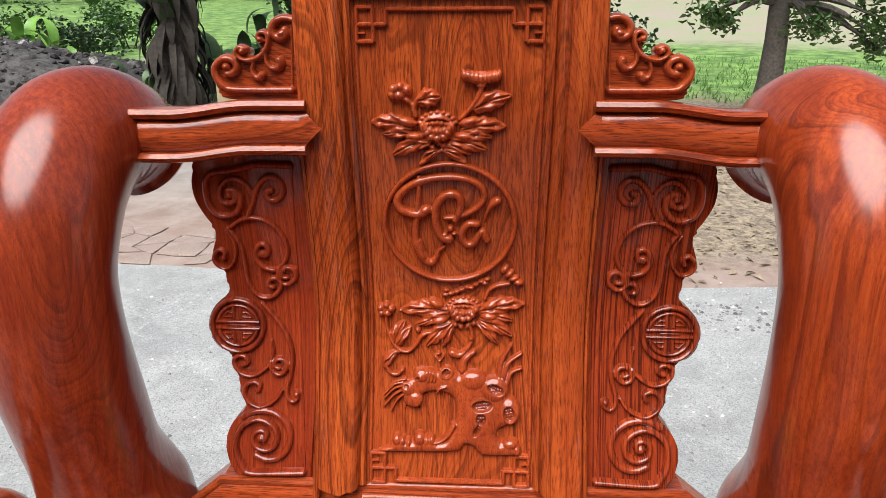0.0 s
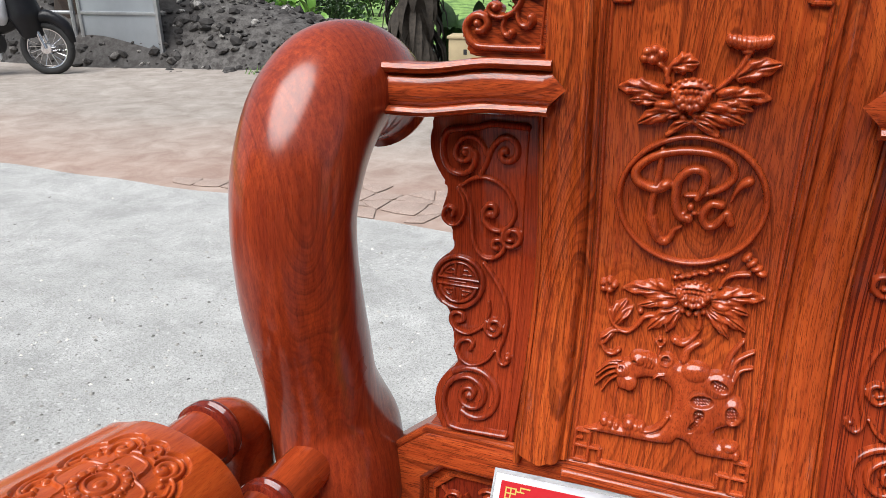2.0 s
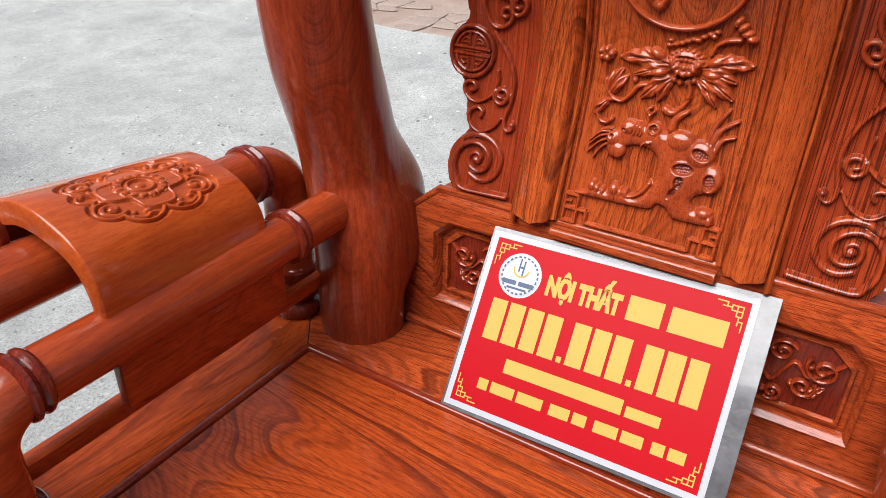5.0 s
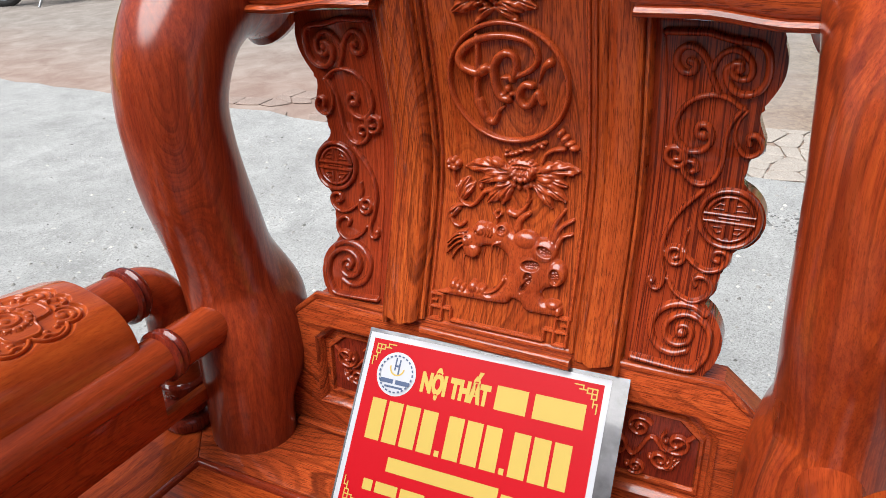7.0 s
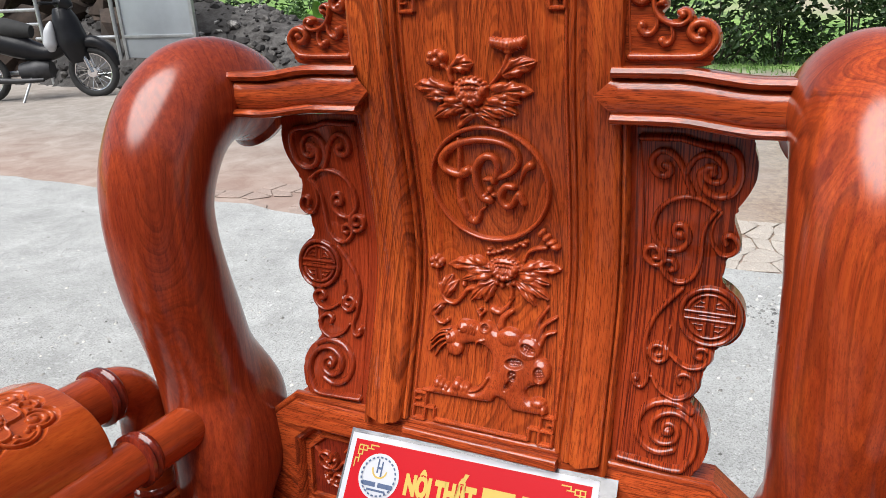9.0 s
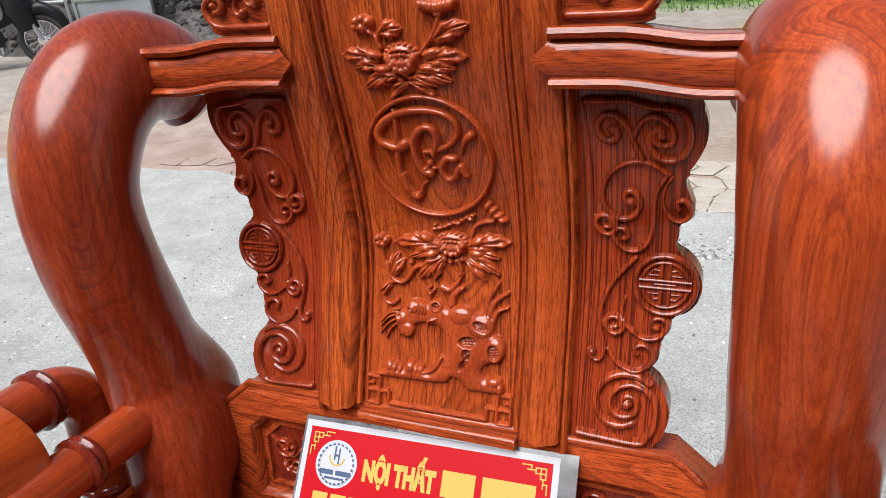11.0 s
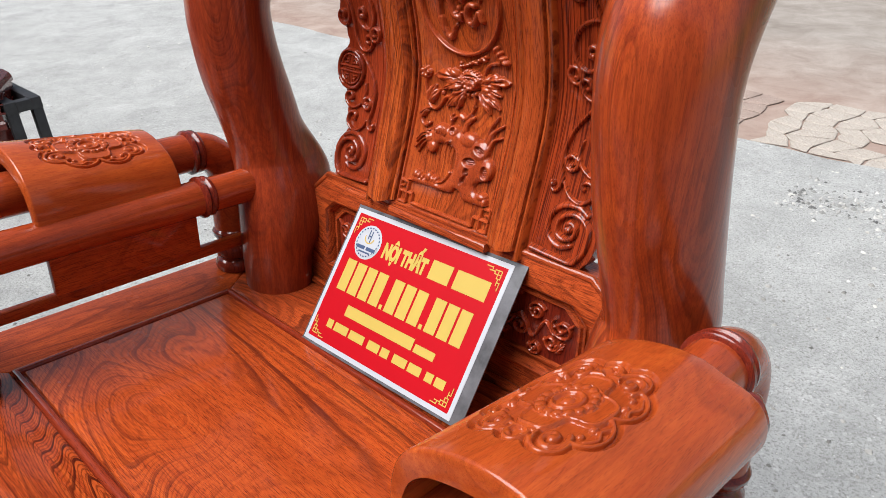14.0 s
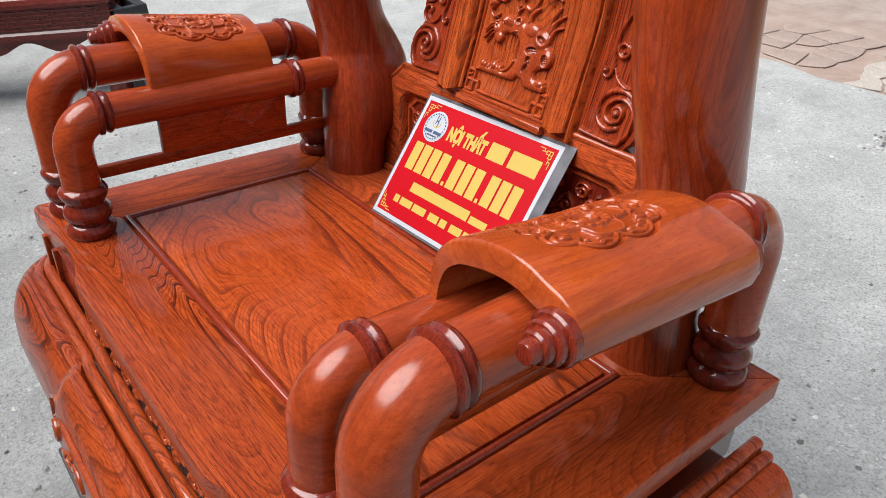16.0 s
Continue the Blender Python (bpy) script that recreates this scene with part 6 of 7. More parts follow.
grit = k.out(Base_Color=k.ramp(isle, (0.0, (0.10, 0.10, 0.095)), (0.45, (0.30, 0.29, 0.27)), (0.75, (0.45, 0.44, 0.41)), (0.95, (0.62, 0.60, 0.55))), Roughness=0.9)
tagged(part("grit", bm, grit, smooth=False), "scattered pale and dark stone chips on the concrete", "gravel", kind="stuff")

# broken paving at the yard's edge
rnd = random.Random(11)
paving = root("broken_paving", Matrix.Translation((0, 0, 0)), "patch of cracked paving at the edge of the yard", "paving", kind="structure")
BRICK_RED = concrete("broken_brick_paving", (0.42, 0.33, 0.28), (0.36, 0.24, 0.20), (0.20, 0.14, 0.12))


def crazy_paving(x0, x1, y0, y1, cell, gap, material, skip):
    """Irregular slabs between jittered corners."""
    nx, ny = int((x1 - x0) / cell), int((y1 - y0) / cell)
    corner = {(i, j): Vector((x0 + (i + rnd.uniform(-0.36, 0.36)) * cell, y0 + (j + rnd.uniform(-0.36, 0.36)) * cell * 0.8, 0)) for i in range(nx + 1) for j in range(ny + 1)}
    for i in range(nx):
        for j in range(ny):
            if rnd.random() < skip:
                continue
            q = [corner[i, j], corner[i + 1, j], corner[i + 1, j + 1], corner[i, j + 1]]
            mid_q = sum(q, Vector()) / 4
            q = [p - mid_q for p in q]
            ring_pts = []
            for k in range(4):
                a, b = q[k], q[(k + 1) % 4]
                ring_pts += [a * 0.94, a.lerp(b, 0.5) * rnd.uniform(0.92, 1.08)]
            s = 1 - gap / cell
            bm = bmesh.new()
            loft(bm, [[p * s for p in ring_pts], [p * s + Vector((0, 0, 0.003)) for p in ring_pts], [p * s * 0.95 + Vector((0, 0, 0.005)) for p in ring_pts]])
            ob = part("paving_piece", bm, material, paving, smooth=False)
            ob.location = (mid_q.x, mid_q.y, GROUND + 0.004)
            ob.rotation_euler = (rnd.uniform(-0.007, 0.007), rnd.uniform(-0.007, 0.007), 0)


crazy_paving(-0.55, 0.95, 2.62, 3.6, 0.13, 0.004, BRICK, 0.04)
crazy_paving(-3.2, -0.6, 2.75, 3.5, 0.17, 0.005, BRICK_RED, 0.30)

# a band of dark gravel washed up along the yard's edge
bm = bmesh.new()
rnd = random.Random(17)
for i in range(2600):
    x = rnd.uniform(-0.2, 2.6)
    y = 2.18 + 0.06 * math.sin(x * 2.3) + rnd.gauss(0, 0.07)
    s = 0.003 + 0.011 * rnd.random() ** 3
    c = Vector((x, y, GROUND + 0.011))
    ps = [bm.verts.new(c + Vector((s * math.cos(a) * rnd.uniform(0.6, 1.3), s * math.sin(a) * rnd.uniform(0.6, 1.3), 0))) for a in (0, 1.3, 2.5, 3.8, 5.0)]
    t = bm.verts.new(c + Vector((rnd.uniform(-0.3, 0.3) * s, rnd.uniform(-0.3, 0.3) * s, s * 0.8)))
    for a, b in zip(ps, ps[1:] + ps[:1]):
        bm.faces.new((a, b, t))
k = Nodes("dark_gravel")
tagged(part("gravel", bm, k.out(Base_Color=k.ramp(k.add("ShaderNodeNewGeometry").outputs["Random Per Island"], (0.0, (0.09, 0.09, 0.09)), (0.6, (0.22, 0.22, 0.21)), (0.9, (0.45, 0.44, 0.42))), Roughness=0.9), smooth=False), "dark gravel along the edge of the concrete", "gravel", kind="stuff")

# twigs and dry leaves on the earth
bm = bmesh.new()
rnd = random.Random(5)
for i in range(1500):
    x, y = rnd.uniform(0.7, 4.0), rnd.uniform(2.6, 6.5)
    c = Vector((x, y, rise(x, y) + 0.008))
    a = rnd.uniform(0, 6.28)
    l, w = rnd.uniform(0.012, 0.05), rnd.uniform(0.002, 0.014)
    u, v = Vector((math.cos(a), math.sin(a), rnd.uniform(-0.1, 0.25))), Vector((-math.sin(a), math.cos(a), rnd.uniform(-0.2, 0.3)))
    q = [c - u * l, c + v * w + Vector((0, 0, 0.01)), c + u * l, c - v * w + Vector((0, 0, 0.004))]
    bm.faces.new([bm.verts.new(p) for p in q])
tagged(part("leaf_litter", bm, LEAFLITTER, smooth=False), "dry curled leaves and twigs on the earth", "leaf litter", kind="stuff")

# loose grit and small stones on the concrete round the chair
GRAVEL = plain("loose_stone", (0.42, 0.41, 0.385), 0.9, 0, 0.7, 9.0, 0.3)
bm = bmesh.new()
rnd = random.Random(12)
for i in range(2600):
    x, y = rnd.uniform(-2.6, 3.2), rnd.uniform(-1.4, 2.5)
    s = 0.0022 + 0.0075 * rnd.random() ** 3.5
    up = [bm.verts.new((x + s * rnd.uniform(0.6, 1.5) * math.cos(a), y + s * rnd.uniform(0.6, 1.3) * math.sin(a), GROUND + 0.0118)) for a in (math.tau * (j + rnd.uniform(-0.3, 0.3)) / 6 for j in range(6))]
    tip = [bm.verts.new(Vector((x, y, GROUND + 0.012 + s * rnd.uniform(0.5, 0.9))).lerp(v.co, 0.45) + Vector((0, 0, s * 0.3))) for v in up]
    for j in range(6):
        bm.faces.new((up[j], up[(j + 1) % 6], tip[(j + 1) % 6], tip[j]))
    bm.faces.new(tip)
tagged(part("loose_gravel", bm, GRAVEL, smooth=False), "scattered grit and small stones on the concrete", "gravel", kind="stuff")


# the rubble heap
def lumps(bm, spots, rnd):
    for c, s in spots:
        r = bmesh.ops.create_icosphere(bm, subdivisions=1, radius=s)
        sc = Vector((rnd.uniform(0.7, 1.5), rnd.uniform(0.6, 1.2), rnd.uniform(0.4, 0.9)))
        rot = Euler((rnd.uniform(-0.6, 0.6), rnd.uniform(-0.6, 0.6), rnd.uniform(0, 6))).to_matrix()
        for v in r["verts"]:
            v.co = c + rot @ Vector([a * b for a, b in zip(v.co * rnd.uniform(0.8, 1.2), sc)])


def heap_height(x, y, cx, cy, rx, ry, h):
    d = math.hypot((x - cx) / rx, (y - cy) / ry)
    return h * max(0.0, 1 - d * d) * (1 + 0.25 * noise.noise(Vector((x * 0.9, y * 0.9, 3))))


heaps = [(*place(-37.5, 11.41)[:2], 2.6, 1.4, 0.90), (*place(-29.5, 11.07)[:2], 1.9, 1.1, 0.46), (*place(-43.5, 12.2)[:2], 2.8, 1.5, 1.15)]
bm = bmesh.new()
for cx, cy, rx, ry, h in heaps:
    n = 26
    rows = []
    for i in range(n + 1):
        row = []
        for j in range(n + 1):
            x, y = cx + rx * (2 * i / n - 1), cy + ry * (2 * j / n - 1)
            row.append(Vector((x, y, rise(x, y) - 0.03 + heap_height(x, y, cx, cy, rx, ry, h))))
        rows.append(row)
    loft(bm, rows, cap=False, closed=False)
rnd = random.Random(3)
spots = []
for i in range(2600):
    cx, cy, rx, ry, h = heaps[i % 3]
    x, y = cx + rx * rnd.uniform(-1, 1), cy + ry * rnd.uniform(-1, 0.4)
    spots.append((Vector((x, y, rise(x, y) - 0.03 + heap_height(x, y, cx, cy, rx, ry, h))), 0.018 + 0.085 * rnd.random() ** 3))
lumps(bm, spots, rnd)
tagged(part("rubble_heap", bm, RUBBLE, smooth=False), "low heap of dark grey rubble and earth behind the yard", "rubble heap", kind="stuff")


# ---- plants ----
SMALL = Matrix.Diagonal((0.62, 0.62, 0.62, 1))


def blade(bm, c, u, up, l, w, droop=0.3, n=4):
    """A leaf blade, curved and folded along its middle."""
    side = u.cross(up).normalized()
    prev = None
    for i in range(n + 1):
        s = i / n
        p = c + u * l * s + up * (l * droop * (math.sin(s * 2.2) - 0.9 * s * s))
        h = w * math.sin(math.pi * (0.08 + 0.92 * s) ** 0.7) if i < n else 0.02 * w
        row = [bm.verts.new(p - side * h + up * h * 0.25), bm.verts.new(p), bm.verts.new(p + side * h + up * h * 0.25)]
        if prev:
            bm.faces.new((prev[0], prev[1], row[1], row[0]))
            bm.faces.new((prev[1], prev[2], row[2], row[1]))
        prev = row


def rand_dir(rnd, zlo=-0.4, zhi=0.8):
    a = rnd.uniform(0, math.tau)
    z = rnd.uniform(zlo, zhi)
    r = math.sqrt(max(0.0, 1 - z * z))
    return Vector((r * math.cos(a), r * math.sin(a), z))


def leafy(bm, centres, count, length, width, rnd):
    for c, r in centres:
        for i in range(count):
            p = c + Vector((rnd.gauss(0, r), rnd.gauss(0, r), rnd.gauss(0, r * 0.7)))
            u = rand_dir(rnd)
            up = u.orthogonal().normalized()
            blade(bm, p, u, up, length * rnd.uniform(0.6, 1.3), width * rnd.uniform(0.6, 1.3), 0.3, 2)


def tree(name, label, spot, height, r, centres, leaf_l, leaf_w, count, bark, leafmat, rnd, lean=(0, 0)):
    t = root(name, Matrix.Translation(spot) @ SMALL, label, "tree")
    bm = bmesh.new()
    pts = [Vector((lean[0] * s * height + 0.05 * math.sin(s * 5), lean[1] * s * height, height * s)) for s in (0, 0.04, 0.1, 0.25, 0.5, 0.75, 1)]
    tube(bm, pts, [r * 1.5, r * 1.2, r * 1.02, r * 0.95, r * 0.85, r * 0.75, r * 0.6], 16)
    part("trunk", bm, bark, t)
    bm = bmesh.new()
    top = pts[-2]
    for c, cr in centres:
        mid_p = top.lerp(c, 0.5) + Vector((0, 0, 0.15))
        tube(bm, spline([top, mid_p, c], 4), [r * 0.4] * 3 + [r * 0.25] * 3 + [r * 0.12] * 3, 7)
    part("limb", bm, bark, t)
    bm = bmesh.new()
    leafy(bm, centres, count, leaf_l, leaf_w, rnd)
    part("crown", bm, leafmat, t, smooth=False)
    return t


rnd = random.Random(21)
spot = place(20.5, 8.55, -0.05)
cents = [(Vector((rnd.uniform(-1.9, 1.9), rnd.uniform(-1.2, 1.2), rnd.uniform(2.1, 3.6))), 0.32) for i in range(12)]
cents += [(Vector((-0.95, -0.4, 1.62)), 0.13), (Vector((-1.15, -0.3, 1.75)), 0.16), (Vector((0.42, -0.3, 1.60)), 0.17), (Vector((0.62, -0.4, 1.50)), 0.15), (Vector((1.55, -0.3, 1.42)), 0.15), (Vector((1.65, -0.2, 1.20)), 0.14), (Vector((1.5, -0.3, 1.7)), 0.2)]
tree("tree", "young tree with a smooth grey-brown trunk beside the field", spot, 2.6, 0.215, cents, 0.13, 0.035, 130, BARK, LEAF, rnd, (0.045, 0))

# the banana-like plant with hanging dead leaves
spot = place(-22.9, 9.2, -0.05)
stump = root("banana_plant", Matrix.Translation(spot) @ SMALL, "dark old plant trunk wrapped in hanging dead leaves", "plant")
bm = bmesh.new()
tube(bm, [(0, 0, 0), (-0.02, 0, 0.5), (0.02, 0, 1.0), (0.05, 0, 1.8), (0.06, 0, 2.6)], [0.42, 0.36, 0.30, 0.24, 0.2], 16)
part("trunk", bm, BARK_DARK, stump)
bm = bmesh.new()
for i in range(110):
    a = rnd.uniform(0, math.tau)
    z = rnd.uniform(0.5, 2.5)
    u = Vector((0.35 * math.cos(a), 0.35 * math.sin(a), -1)).normalized()
    blade(bm, Vector((0.24 * math.cos(a), 0.24 * math.sin(a), z)), u, Vector((math.cos(a), math.sin(a), 0)), rnd.uniform(0.5, 1.1), rnd.uniform(0.05, 0.13), 0.25)
part("dead_leaf", bm, BARK_DARK, stump)
bm = bmesh.new()
for i in range(26):
    a = rnd.uniform(0, math.tau)
    u = Vector((math.cos(a), math.sin(a), rnd.uniform(0.1, 0.9))).normalized()
    blade(bm, Vector((0, 0, rnd.uniform(1.3, 2.6))), u, Vector((0, 0, 1)), rnd.uniform(0.8, 1.6), rnd.uniform(0.1, 0.2), 0.3, 6)
part("crown", bm, LEAF_DARK, stump)


def clump(name, label, az, dist, n, length, width, spread, material, seed, zmax=1.0, category="plant"):
    """A clump of broad upright leaves."""
    r = random.Random(seed)
    bm = bmesh.new()
    for i in range(n):
        a = r.uniform(0, math.tau)
        u = Vector((math.cos(a) * r.uniform(0.2, 0.9), math.sin(a) * r.uniform(0.2, 0.9), r.uniform(0.4, 1.1))).normalized()
        c = Vector((r.gauss(0, spread), r.gauss(0, spread * 0.5), abs(r.gauss(0, zmax * 0.45))))
        blade(bm, c, u, (Vector((0, 0, 1)) - u * u.z).normalized(), length * r.uniform(0.6, 1.2), width * r.uniform(0.7, 1.2), 0.35, 5)
    ob = part(name, bm, material)
    ob.matrix_world = Matrix.Translation(place(az, dist, -0.02)) @ SMALL
    return tagged(ob, label, category)


clump("broadleaf_plant", "broad-leaved dark green plant behind the boxes", -17.0, 9.47, 46, 0.62, 0.15, 0.5, LEAF_DARK, 1, 1.0)
clump("broadleaf_plant", "broad-leaved dark green plant behind the boxes", -14.0, 9.2, 50, 0.60, 0.14, 0.55, LEAF_DARK, 2, 1.1)
clump("broadleaf_plant", "broad-leaved plant by the dark trunk", -19.7, 9.75, 26, 0.70, 0.16, 0.3, LEAF, 3, 0.7)
clump("taro_plant", "bright green taro-like plant in the grass", -26.0, 9.47, 14, 0.45, 0.13, 0.25, LEAF, 4, 0.5)
clump("young_palm", "clump of light green upright leaves in the grass", -31.5, 13.0, 30, 0.9, 0.16, 0.4, LEAF_BRIGHT, 5, 0.8)
clump("weed_clump", "bright green weed clump at the edge of the field", 24.0, 10.3, 40, 0.35, 0.06, 0.35, LEAF_BRIGHT, 6, 0.3)


def bush(az, dist, w, h, seed, material, label):
    r = random.Random(seed)
    b = root("bush", Matrix.Translation(place(az, dist, -0.03)) @ SMALL, label, "bush")
    bm = bmesh.new()
    cs = [(Vector((r.uniform(-w, w), r.uniform(-0.6, 0.6), r.uniform(0.15, h))), 0.26) for i in range(16)]
    for c, cr in cs[:8]:
        tube(bm, spline([(c.x * 0.3, 0, 0), (c.x * 0.7, c.y * 0.6, c.z * 0.6), c], 3), 0.02, 6)
    part("stem", bm, BARK_DARK, b)
    bm = bmesh.new()
    leafy(bm, cs, 75, 0.16, 0.05, r)
    part("foliage", bm, material, b, smooth=False)


for i, (az, dist, w, h) in enumerate(((-12.0, 10.3, 1.0, 2.2), (-7.5, 10.68, 1.3, 2.3), (-3.0, 10.3, 1.3, 2.1), (1.5, 10.3, 1.2, 2.2), (6.0, 10.68, 1.2, 2.4), (9.5, 11.41, 0.9, 1.5))):
    bush(az, dist, w, h, 40 + i, LEAF_DARK, "dense dark green bush behind the yard")

for i, (az, dist, w, h) in enumerate(((-39.0, 15.0, 1.6, 1.9), (-33.5, 16.5, 1.2, 1.4), (-29.5, 15.5, 0.9, 0.9), (-26.0, 17.0, 1.4, 1.3))):
    bush(az, dist, w, h, 60 + i, LEAF if i % 2 else LEAF_DARK, "leafy green bush on the far side of the bank")

# tufts of grass on the bank and before the field
bm = bmesh.new()
rnd = random.Random(9)
for i in range(9000):
    az, dist = rnd.uniform(-36, 30), rnd.uniform(9.2, 14.5)
    p = place(az, dist, -0.02)
    a = rnd.uniform(0, math.tau)
    h = rnd.uniform(0.04, 0.12)
    u = Vector((math.cos(a), math.sin(a), 0)) * rnd.uniform(0.008, 0.018)
    tip = p + Vector((rnd.gauss(0, 0.04), rnd.gauss(0, 0.04), h))
    bm.faces.new([bm.verts.new(q) for q in (p - u, p + u, tip)])
tagged(part("grass", bm, GRASS, smooth=False), "bright green grass on the bank and field edge", "grass", kind="stuff")

# far trees close the view
bm = bmesh.new()
rnd = random.Random(12)
for i in range(240):
    az, dist = rnd.uniform(-75, 60), rnd.uniform(34, 52)
    x, y = dist * math.sin(radians(az)), dist * math.cos(radians(az))
    leafy(bm, [(Vector((x, y, rise(x, y) + rnd.uniform(0.2, 2.8))), 0.8)], 24, 0.8, 0.3, rnd)
tagged(part("far_woods", bm, LEAF, smooth=False), "distant line of green trees beyond the field", "woods", kind="stuff")


# ---- things about the yard ----
def hive(az, dist, turn, w, h):
    b = root("wooden_box", Matrix.Translation(place(az, dist)) @ Matrix.Rotation(turn, 4, "Z"), "buff wooden box on the ground under the plants", "box", "boxes under the plants")
    bm = bmesh.new()
    block(bm, (-w / 2, -w * 0.42, 0.0), (w / 2, w * 0.42, h * 0.94), 0.008)
    part("body", bm, CARDBOARD, b)
    bm = bmesh.new()
    block(bm, (-w * 0.54, -w * 0.46, h * 0.94), (w * 0.54, w * 0.46, h), 0.006)
    part("lid", bm, CARDBOARD, b)
    bm = bmesh.new()
    block(bm, (-0.02, -w * 0.42 - 0.004, h * 0.58), (0.02, -w * 0.42 + 0.004, h * 0.70), 0.002)
    part("slot", bm, IRON, b, "small dark entrance slot")


hive(-18.9, 8.65, 0.15, 0.39, 0.49)
hive(-13.5, 8.77, 0.45, 0.45, 0.54)

# the metal gate leaf beside the motorcycle
gate = root("metal_gate", Matrix.Translation((-7.47, 7.13, GROUND)) @ Matrix.Rotation(radians(6), 4, "Z"), "grey galvanised sheet gate leaf with a steel frame", "gate")
bm = bmesh.new()
block(bm, (-0.58, -0.01, 0.05), (0.58, 0.01, 2.3), 0.003)
part("sheet", bm, SHEET, gate)
for x0, x1, z0, z1 in ((-0.61, -0.56, -0.05, 2.35), (0.56, 0.61, -0.05, 2.35), (-0.58, 0.58, 0.01, 0.06), (-0.58, 0.58, 0.64, 0.68), (-0.58, 0.58, 1.3, 1.34)):
    bm = bmesh.new()
    block(bm, (x0, -0.03, z0), (x1, 0.03, z1), 0.004)
    part("frame_bar", bm, STEEL, gate)
fence = root("pipe_rail", Matrix.Translation((-8.12, 7.06, GROUND)) @ Matrix.Rotation(radians(6), 4, "Z"), "low pipe railing beside the gate", "railing")
for z in (0.66, 0.86, 1.06, 1.5):
    bm = bmesh.new()
    tube(bm, [(-3.4 if z > 0.7 else -1.5, 0, z), (-1.37 if z > 0.7 else -0.03, 0, z)], 0.025, 10)
    part("rail", bm, STEEL, fence)
for x in (-3.35, -1.37, -0.06):
    bm = bmesh.new()
    tube(bm, [(x, 0, -0.05), (x, 0, 2.0)], 0.03, 10)
    part("rail_post", bm, STEEL, fence)
bm = bmesh.new()
rnd = random.Random(31)
lumps(bm, [(Vector((rnd.uniform(-2.2, 1.5), rnd.uniform(-0.4, 0.9), rnd.uniform(0, 1.5))), rnd.uniform(0.25, 0.5)) for i in range(80)], rnd)
ob = part("earth_heap", bm, plain("brown_earth", (0.045, 0.030, 0.022), 0.9, 0, 0.5, 9.0, 0.6))
ob.location = (-9.6, 8.0, GROUND - 0.1)
tagged(ob, "dark brown earth heap behind the railing", "earth heap", kind="stuff")


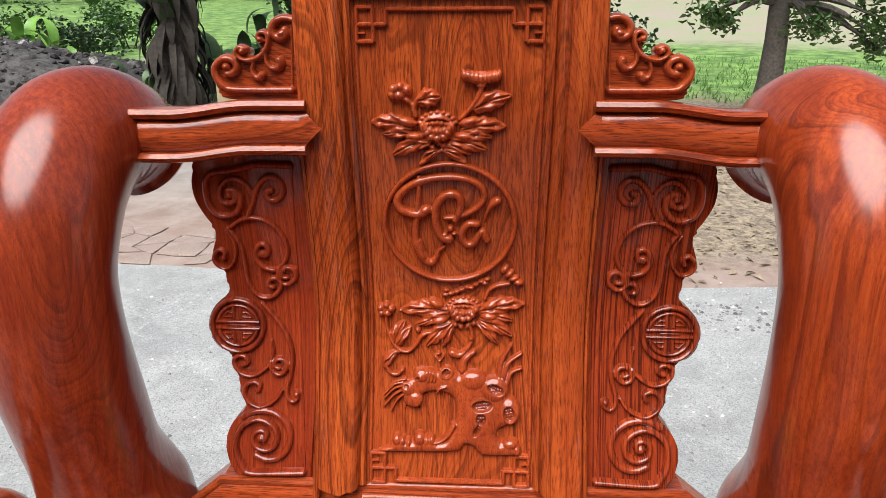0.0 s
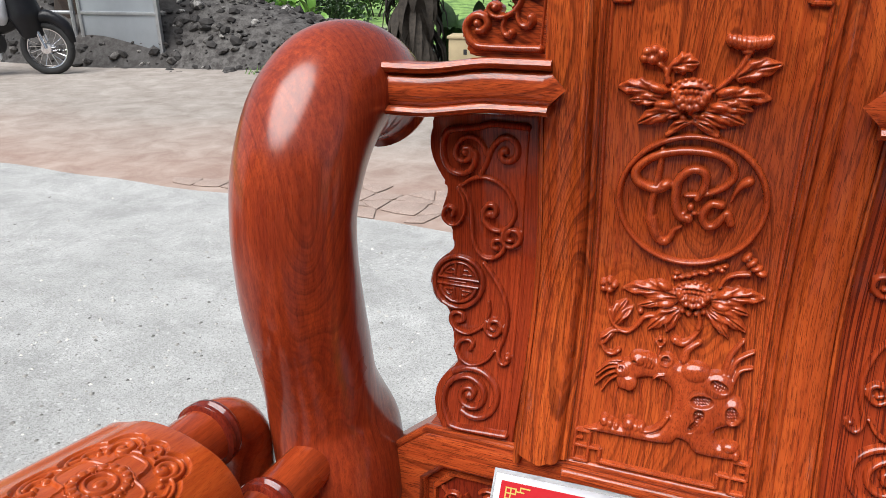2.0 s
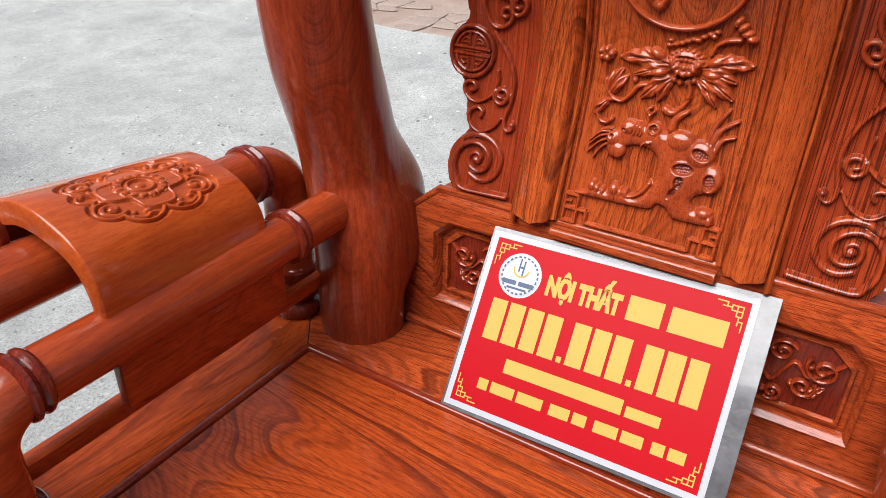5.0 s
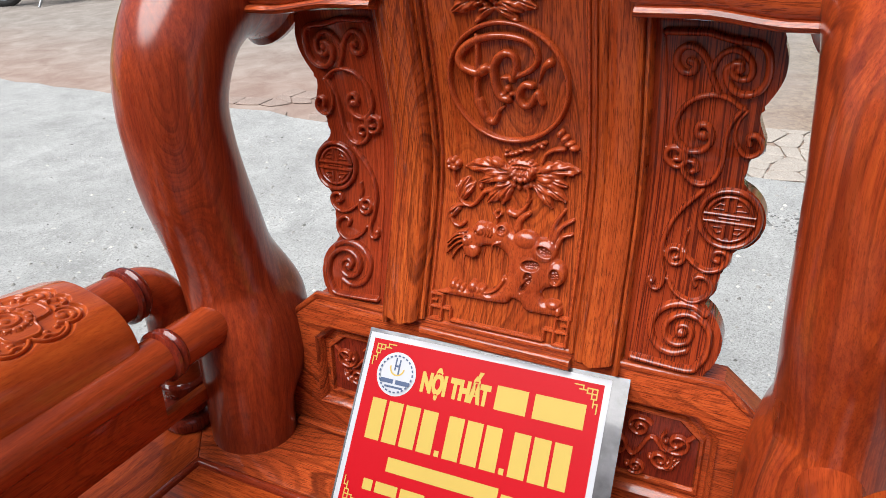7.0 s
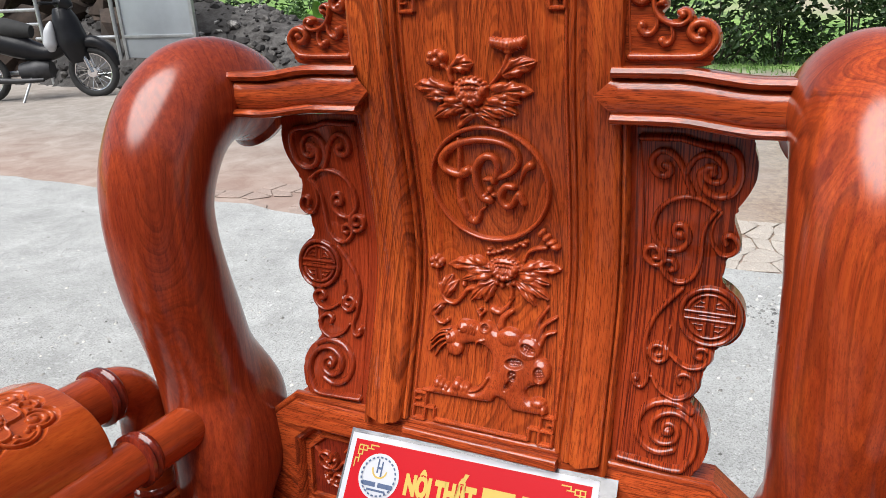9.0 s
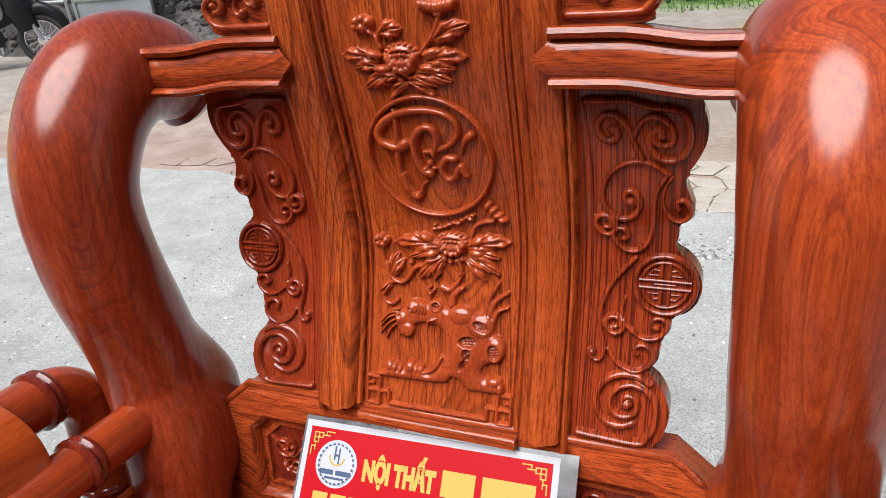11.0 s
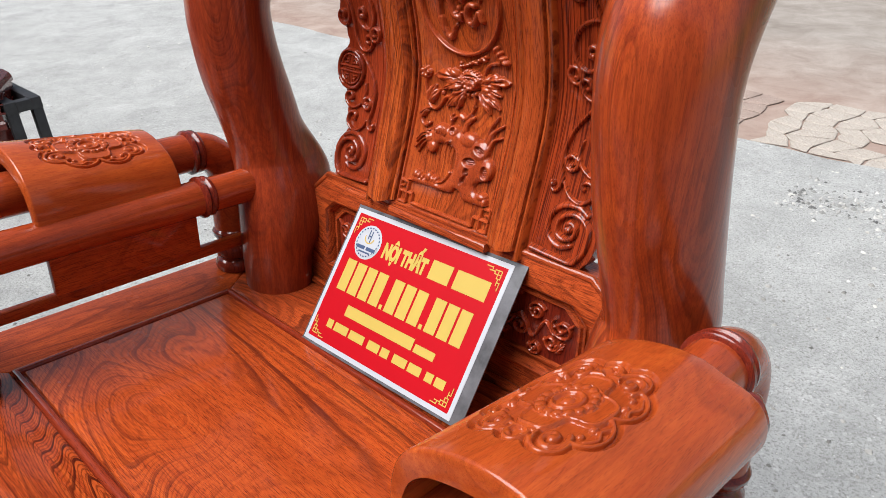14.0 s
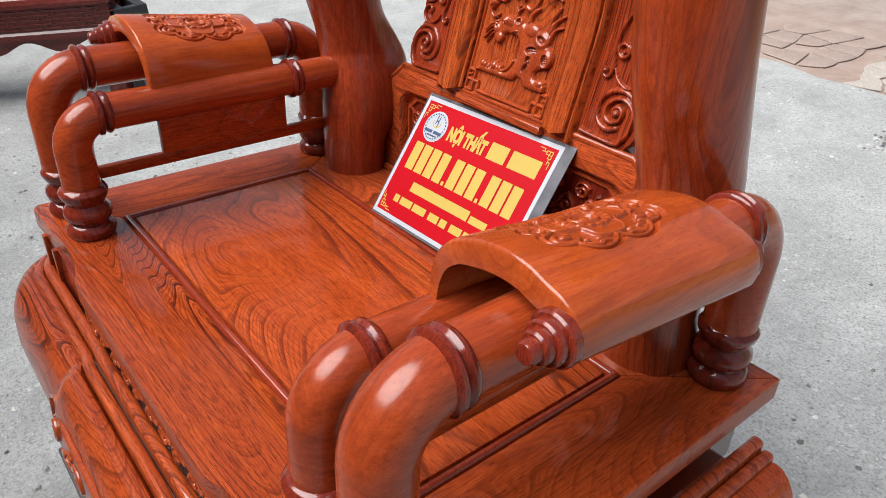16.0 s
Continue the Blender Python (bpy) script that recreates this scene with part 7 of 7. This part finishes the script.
def motorcycle():
    """A small black step-through motorcycle, its front wheel turned to the right of its own length."""
    m = root("motorcycle", Matrix.Translation((-8.37, 5.88, GROUND - 0.012)) @ Matrix.Rotation(radians(26), 4, "Z") @ Matrix.Diagonal((1.12, 1.12, 1.12, 1)), "parked black step-through motorcycle with chrome wheels", "motorcycle")
    for x in (0.62, -0.62):
        w = part("wheel", wheel_rim(x), CHROME, m, "chrome spoked wheel")
        bm = bmesh.new()
        ringpts = [(x + 0.245 * math.cos(a), 0, 0.285 + 0.245 * math.sin(a)) for a in (math.tau * i / 36 for i in range(37))]
        tube(bm, ringpts, 0.040, 12, cap=False)
        part("tyre", bm, RUBBER, w)
        for i in range(18):
            a = math.tau * i / 18
            bm = bmesh.new()
            tube(bm, [(x + 0.05 * math.cos(a), 0.03 * (-1) ** i, 0.285 + 0.05 * math.sin(a)), (x + 0.21 * math.cos(a + 0.25), 0, 0.285 + 0.21 * math.sin(a + 0.25))], 0.0035, 5)
            part("spoke", bm, CHROME, w)
    def swept(name, pts, rr, material, label="", seg=12):
        bm = bmesh.new()
        line = spline(pts, 5)
        tube(bm, line, np.interp(np.arange(len(line)) / 5, range(len(rr)), rr).tolist(), seg)
        return part(name, bm, material, m, label)
    for y in (-0.06, 0.06):
        swept("fork", [(0.62, y, 0.285), (0.52, y, 0.62), (0.44, y, 0.92)], [0.02, 0.024, 0.024], CHROME)
    swept("leg_shield", [(0.50, 0, 0.40), (0.46, 0, 0.62), (0.42, 0, 0.86), (0.40, 0, 1.0)], [0.10, 0.17, 0.14, 0.08], BLACK)
    swept("headlamp_cowl", [(0.50, 0, 0.98), (0.44, 0, 1.04), (0.36, 0, 1.05)], [0.05, 0.10, 0.06], BLACK)
    swept("handlebar", [(0.34, -0.34, 1.06), (0.40, -0.15, 1.05), (0.40, 0.15, 1.05), (0.34, 0.34, 1.06)], [0.018, 0.016, 0.016, 0.018], BLACK)
    swept("mudguard", [(0.90, 0, 0.34), (0.84, 0, 0.52), (0.66, 0, 0.62), (0.46, 0, 0.55)], [0.03, 0.06, 0.07, 0.05], BLACK)
    swept("body", [(0.40, 0, 0.62), (0.15, 0, 0.52), (-0.15, 0, 0.60), (-0.45, 0, 0.70), (-0.85, 0, 0.78)], [0.08, 0.09, 0.13, 0.14, 0.07], BLACK)
    swept("saddle", [(0.02, 0, 0.76), (-0.25, 0, 0.80), (-0.55, 0, 0.84), (-0.80, 0, 0.83)], [0.07, 0.12, 0.12, 0.07], RUBBER)
    swept("engine", [(0.16, 0, 0.34), (0.02, 0, 0.34), (-0.18, 0, 0.32)], [0.09, 0.13, 0.10], IRON)
    swept("exhaust", [(0.10, -0.13, 0.24), (-0.35, -0.15, 0.25), (-0.75, -0.16, 0.34)], [0.02, 0.035, 0.045], IRON)
    swept("swing_arm", [(-0.62, 0.09, 0.285), (-0.2, 0.09, 0.32)], [0.02, 0.025], STEEL)
    swept("side_stand", [(-0.05, -0.10, 0.26), (-0.12, -0.26, 0.01)], [0.014, 0.014], STEEL)
    swept("plastic_bag", [(0.30, -0.08, 0.86), (0.27, -0.10, 0.76), (0.25, -0.10, 0.62), (0.25, -0.09, 0.54)], [0.015, 0.06, 0.075, 0.03], BAG, "white plastic bag hanging from a hook")


def wheel_rim(x):
    bm = bmesh.new()
    tube(bm, [(x + 0.212 * math.cos(a), 0, 0.285 + 0.212 * math.sin(a)) for a in (math.tau * i / 32 for i in range(33))], 0.018, 8, cap=False)
    lathe(bm, [(0.01, -0.05), (0.055, -0.05), (0.055, 0.05), (0.01, 0.05)], Matrix.Translation((x, 0, 0.285)) @ Matrix.Rotation(radians(90), 4, "X"), 16)
    return bm


motorcycle()


def side_bench():
    """The base of another carved seat with a stepped top, standing beyond the armchair."""
    b = root("carved_bench", pose(-3.19, 0.02, GROUND + 0.012, 0, 0, -31), "carved rosewood bench base of another suite", "bench")
    bm = bmesh.new()
    prof = ((0.00, 0.565), (0.19, 0.565), (0.205, 0.56), (0.21, 0.545), (0.225, 0.54), (0.24, 0.53), (0.245, 0.515), (0.26, 0.51), (0.275, 0.50), (0.28, 0.485), (0.30, 0.48), (0.325, 0.465), (0.335, 0.445), (0.335, 0.43), (0.322, 0.425), (0.322, 0.325), (0.33, 0.315), (0.33, 0.29), (0.10, 0.28))
    loft(bm, [[Vector((x, y, z)) for x, y in ((min(0.06, r), -0.95), (r, -0.95), (r, 0.40 - (0.33 - r) * 0.75), (min(0.06, r), 0.40 - (0.33 - r) * 0.75))] for r, z in prof])
    body = part("body", bm, WOOD_BENCH, b, smooth=False)
    bm = bmesh.new()
    sidelay = lambda u, v, h: Vector((0.3215 + h, u, v))
    for row, z in enumerate((0.338, 0.357, 0.376, 0.395, 0.414)):
        for i in range(14):
            y = -0.90 + i * 0.092 + (0.046 if row % 2 else 0)
            stroke(bm, [(y, z), (y + 0.070, z)], 0.0045, 0.008, sidelay, 4)
            if row < 4:
                stroke(bm, [(y + (0.0 if i % 2 else 0.070), z), (y + (0.0 if i % 2 else 0.070), z + 0.019)], 0.0045, 0.008, sidelay, 4)
    part("fret_carving", bm, WOOD_BENCH, body)
    bm = bmesh.new()
    endlay = lambda u, v, h: Vector((u, 0.393 + h, v))
    stroke(bm, spiral(0.22, 0.375, 0.045, 1.8, 0.5, 1), 0.006, 0.008, endlay, 5)
    part("end_scroll", bm, WOOD_BENCH, body)
    bm = bmesh.new()
    lathe(bm, [(0.105, 0.0), (0.120, 0.015), (0.124, 0.030), (0.112, 0.045), (0.095, 0.052), (0.088, 0.065), (0.098, 0.080), (0.096, 0.095), (0.080, 0.108), (0.078, 0.30), (0.085, 0.60)], Matrix.Translation((0.16, 0.19, 0.545)), 28)
    part("post", bm, WOOD_BENCH, b)
    for y in (-0.86, 0.33):
        bm = bmesh.new()
        tube(bm, [(0.20, y, 0.31), (0.25, y, 0.20), (0.23, y, 0.08), (0.24, y, 0.0)], [0.09, 0.07, 0.055, 0.062], 14)
        part("leg", bm, WOOD_BENCH, b)
    bm = bmesh.new()
    loft(bm, [[Vector((x, y, z)) for x, z in ((0.29, 0.295), (0.31, 0.295), (0.31, 0.25 + 0.025 * math.cos(y * 22)), (0.29, 0.25 + 0.025 * math.cos(y * 22)))] for y in np.linspace(-0.85, 0.32, 40).tolist()])
    part("scalloped_apron", bm, WOOD_BENCH, b)


side_bench()
stand = root("iron_stand", pose(-2.68, 0.35, GROUND + 0.012, 0, 0, 0), "black iron stand beside the carved bench", "stand")
for lo, hi in (((-0.62, -0.045, 0.35), (0, 0, 0.40)), ((-0.62, -0.145, 0.35), (0, -0.100, 0.40)), ((-0.045, -0.102, 0.352), (0.002, -0.043, 0.398)), ((-0.62, -0.102, 0.352), (-0.575, -0.043, 0.398))):
    bm = bmesh.new()
    block(bm, lo, hi, 0.004)
    part("rail", bm, IRON, stand)
for x, y in ((-0.595, -0.023), (-0.024, -0.023), (-0.595, -0.122), (-0.024, -0.122)):
    bm = bmesh.new()
    block(bm, (x - 0.021, y - 0.021, 0), (x + 0.021, y + 0.021, 0.352), 0.003)
    part("leg", bm, IRON, stand)

# the workshop wall behind the camera, unseen: added to block low sky and darken reflections
bm = bmesh.new()
block(bm, (-7, -3.1, GROUND - 0.05), (9, -2.9, 3.0), 0.01)
tagged(part("wall_south", bm, WALLPAINT), "plain unseen workshop wall, added to block low sky before the chair", "wall", kind="structure")
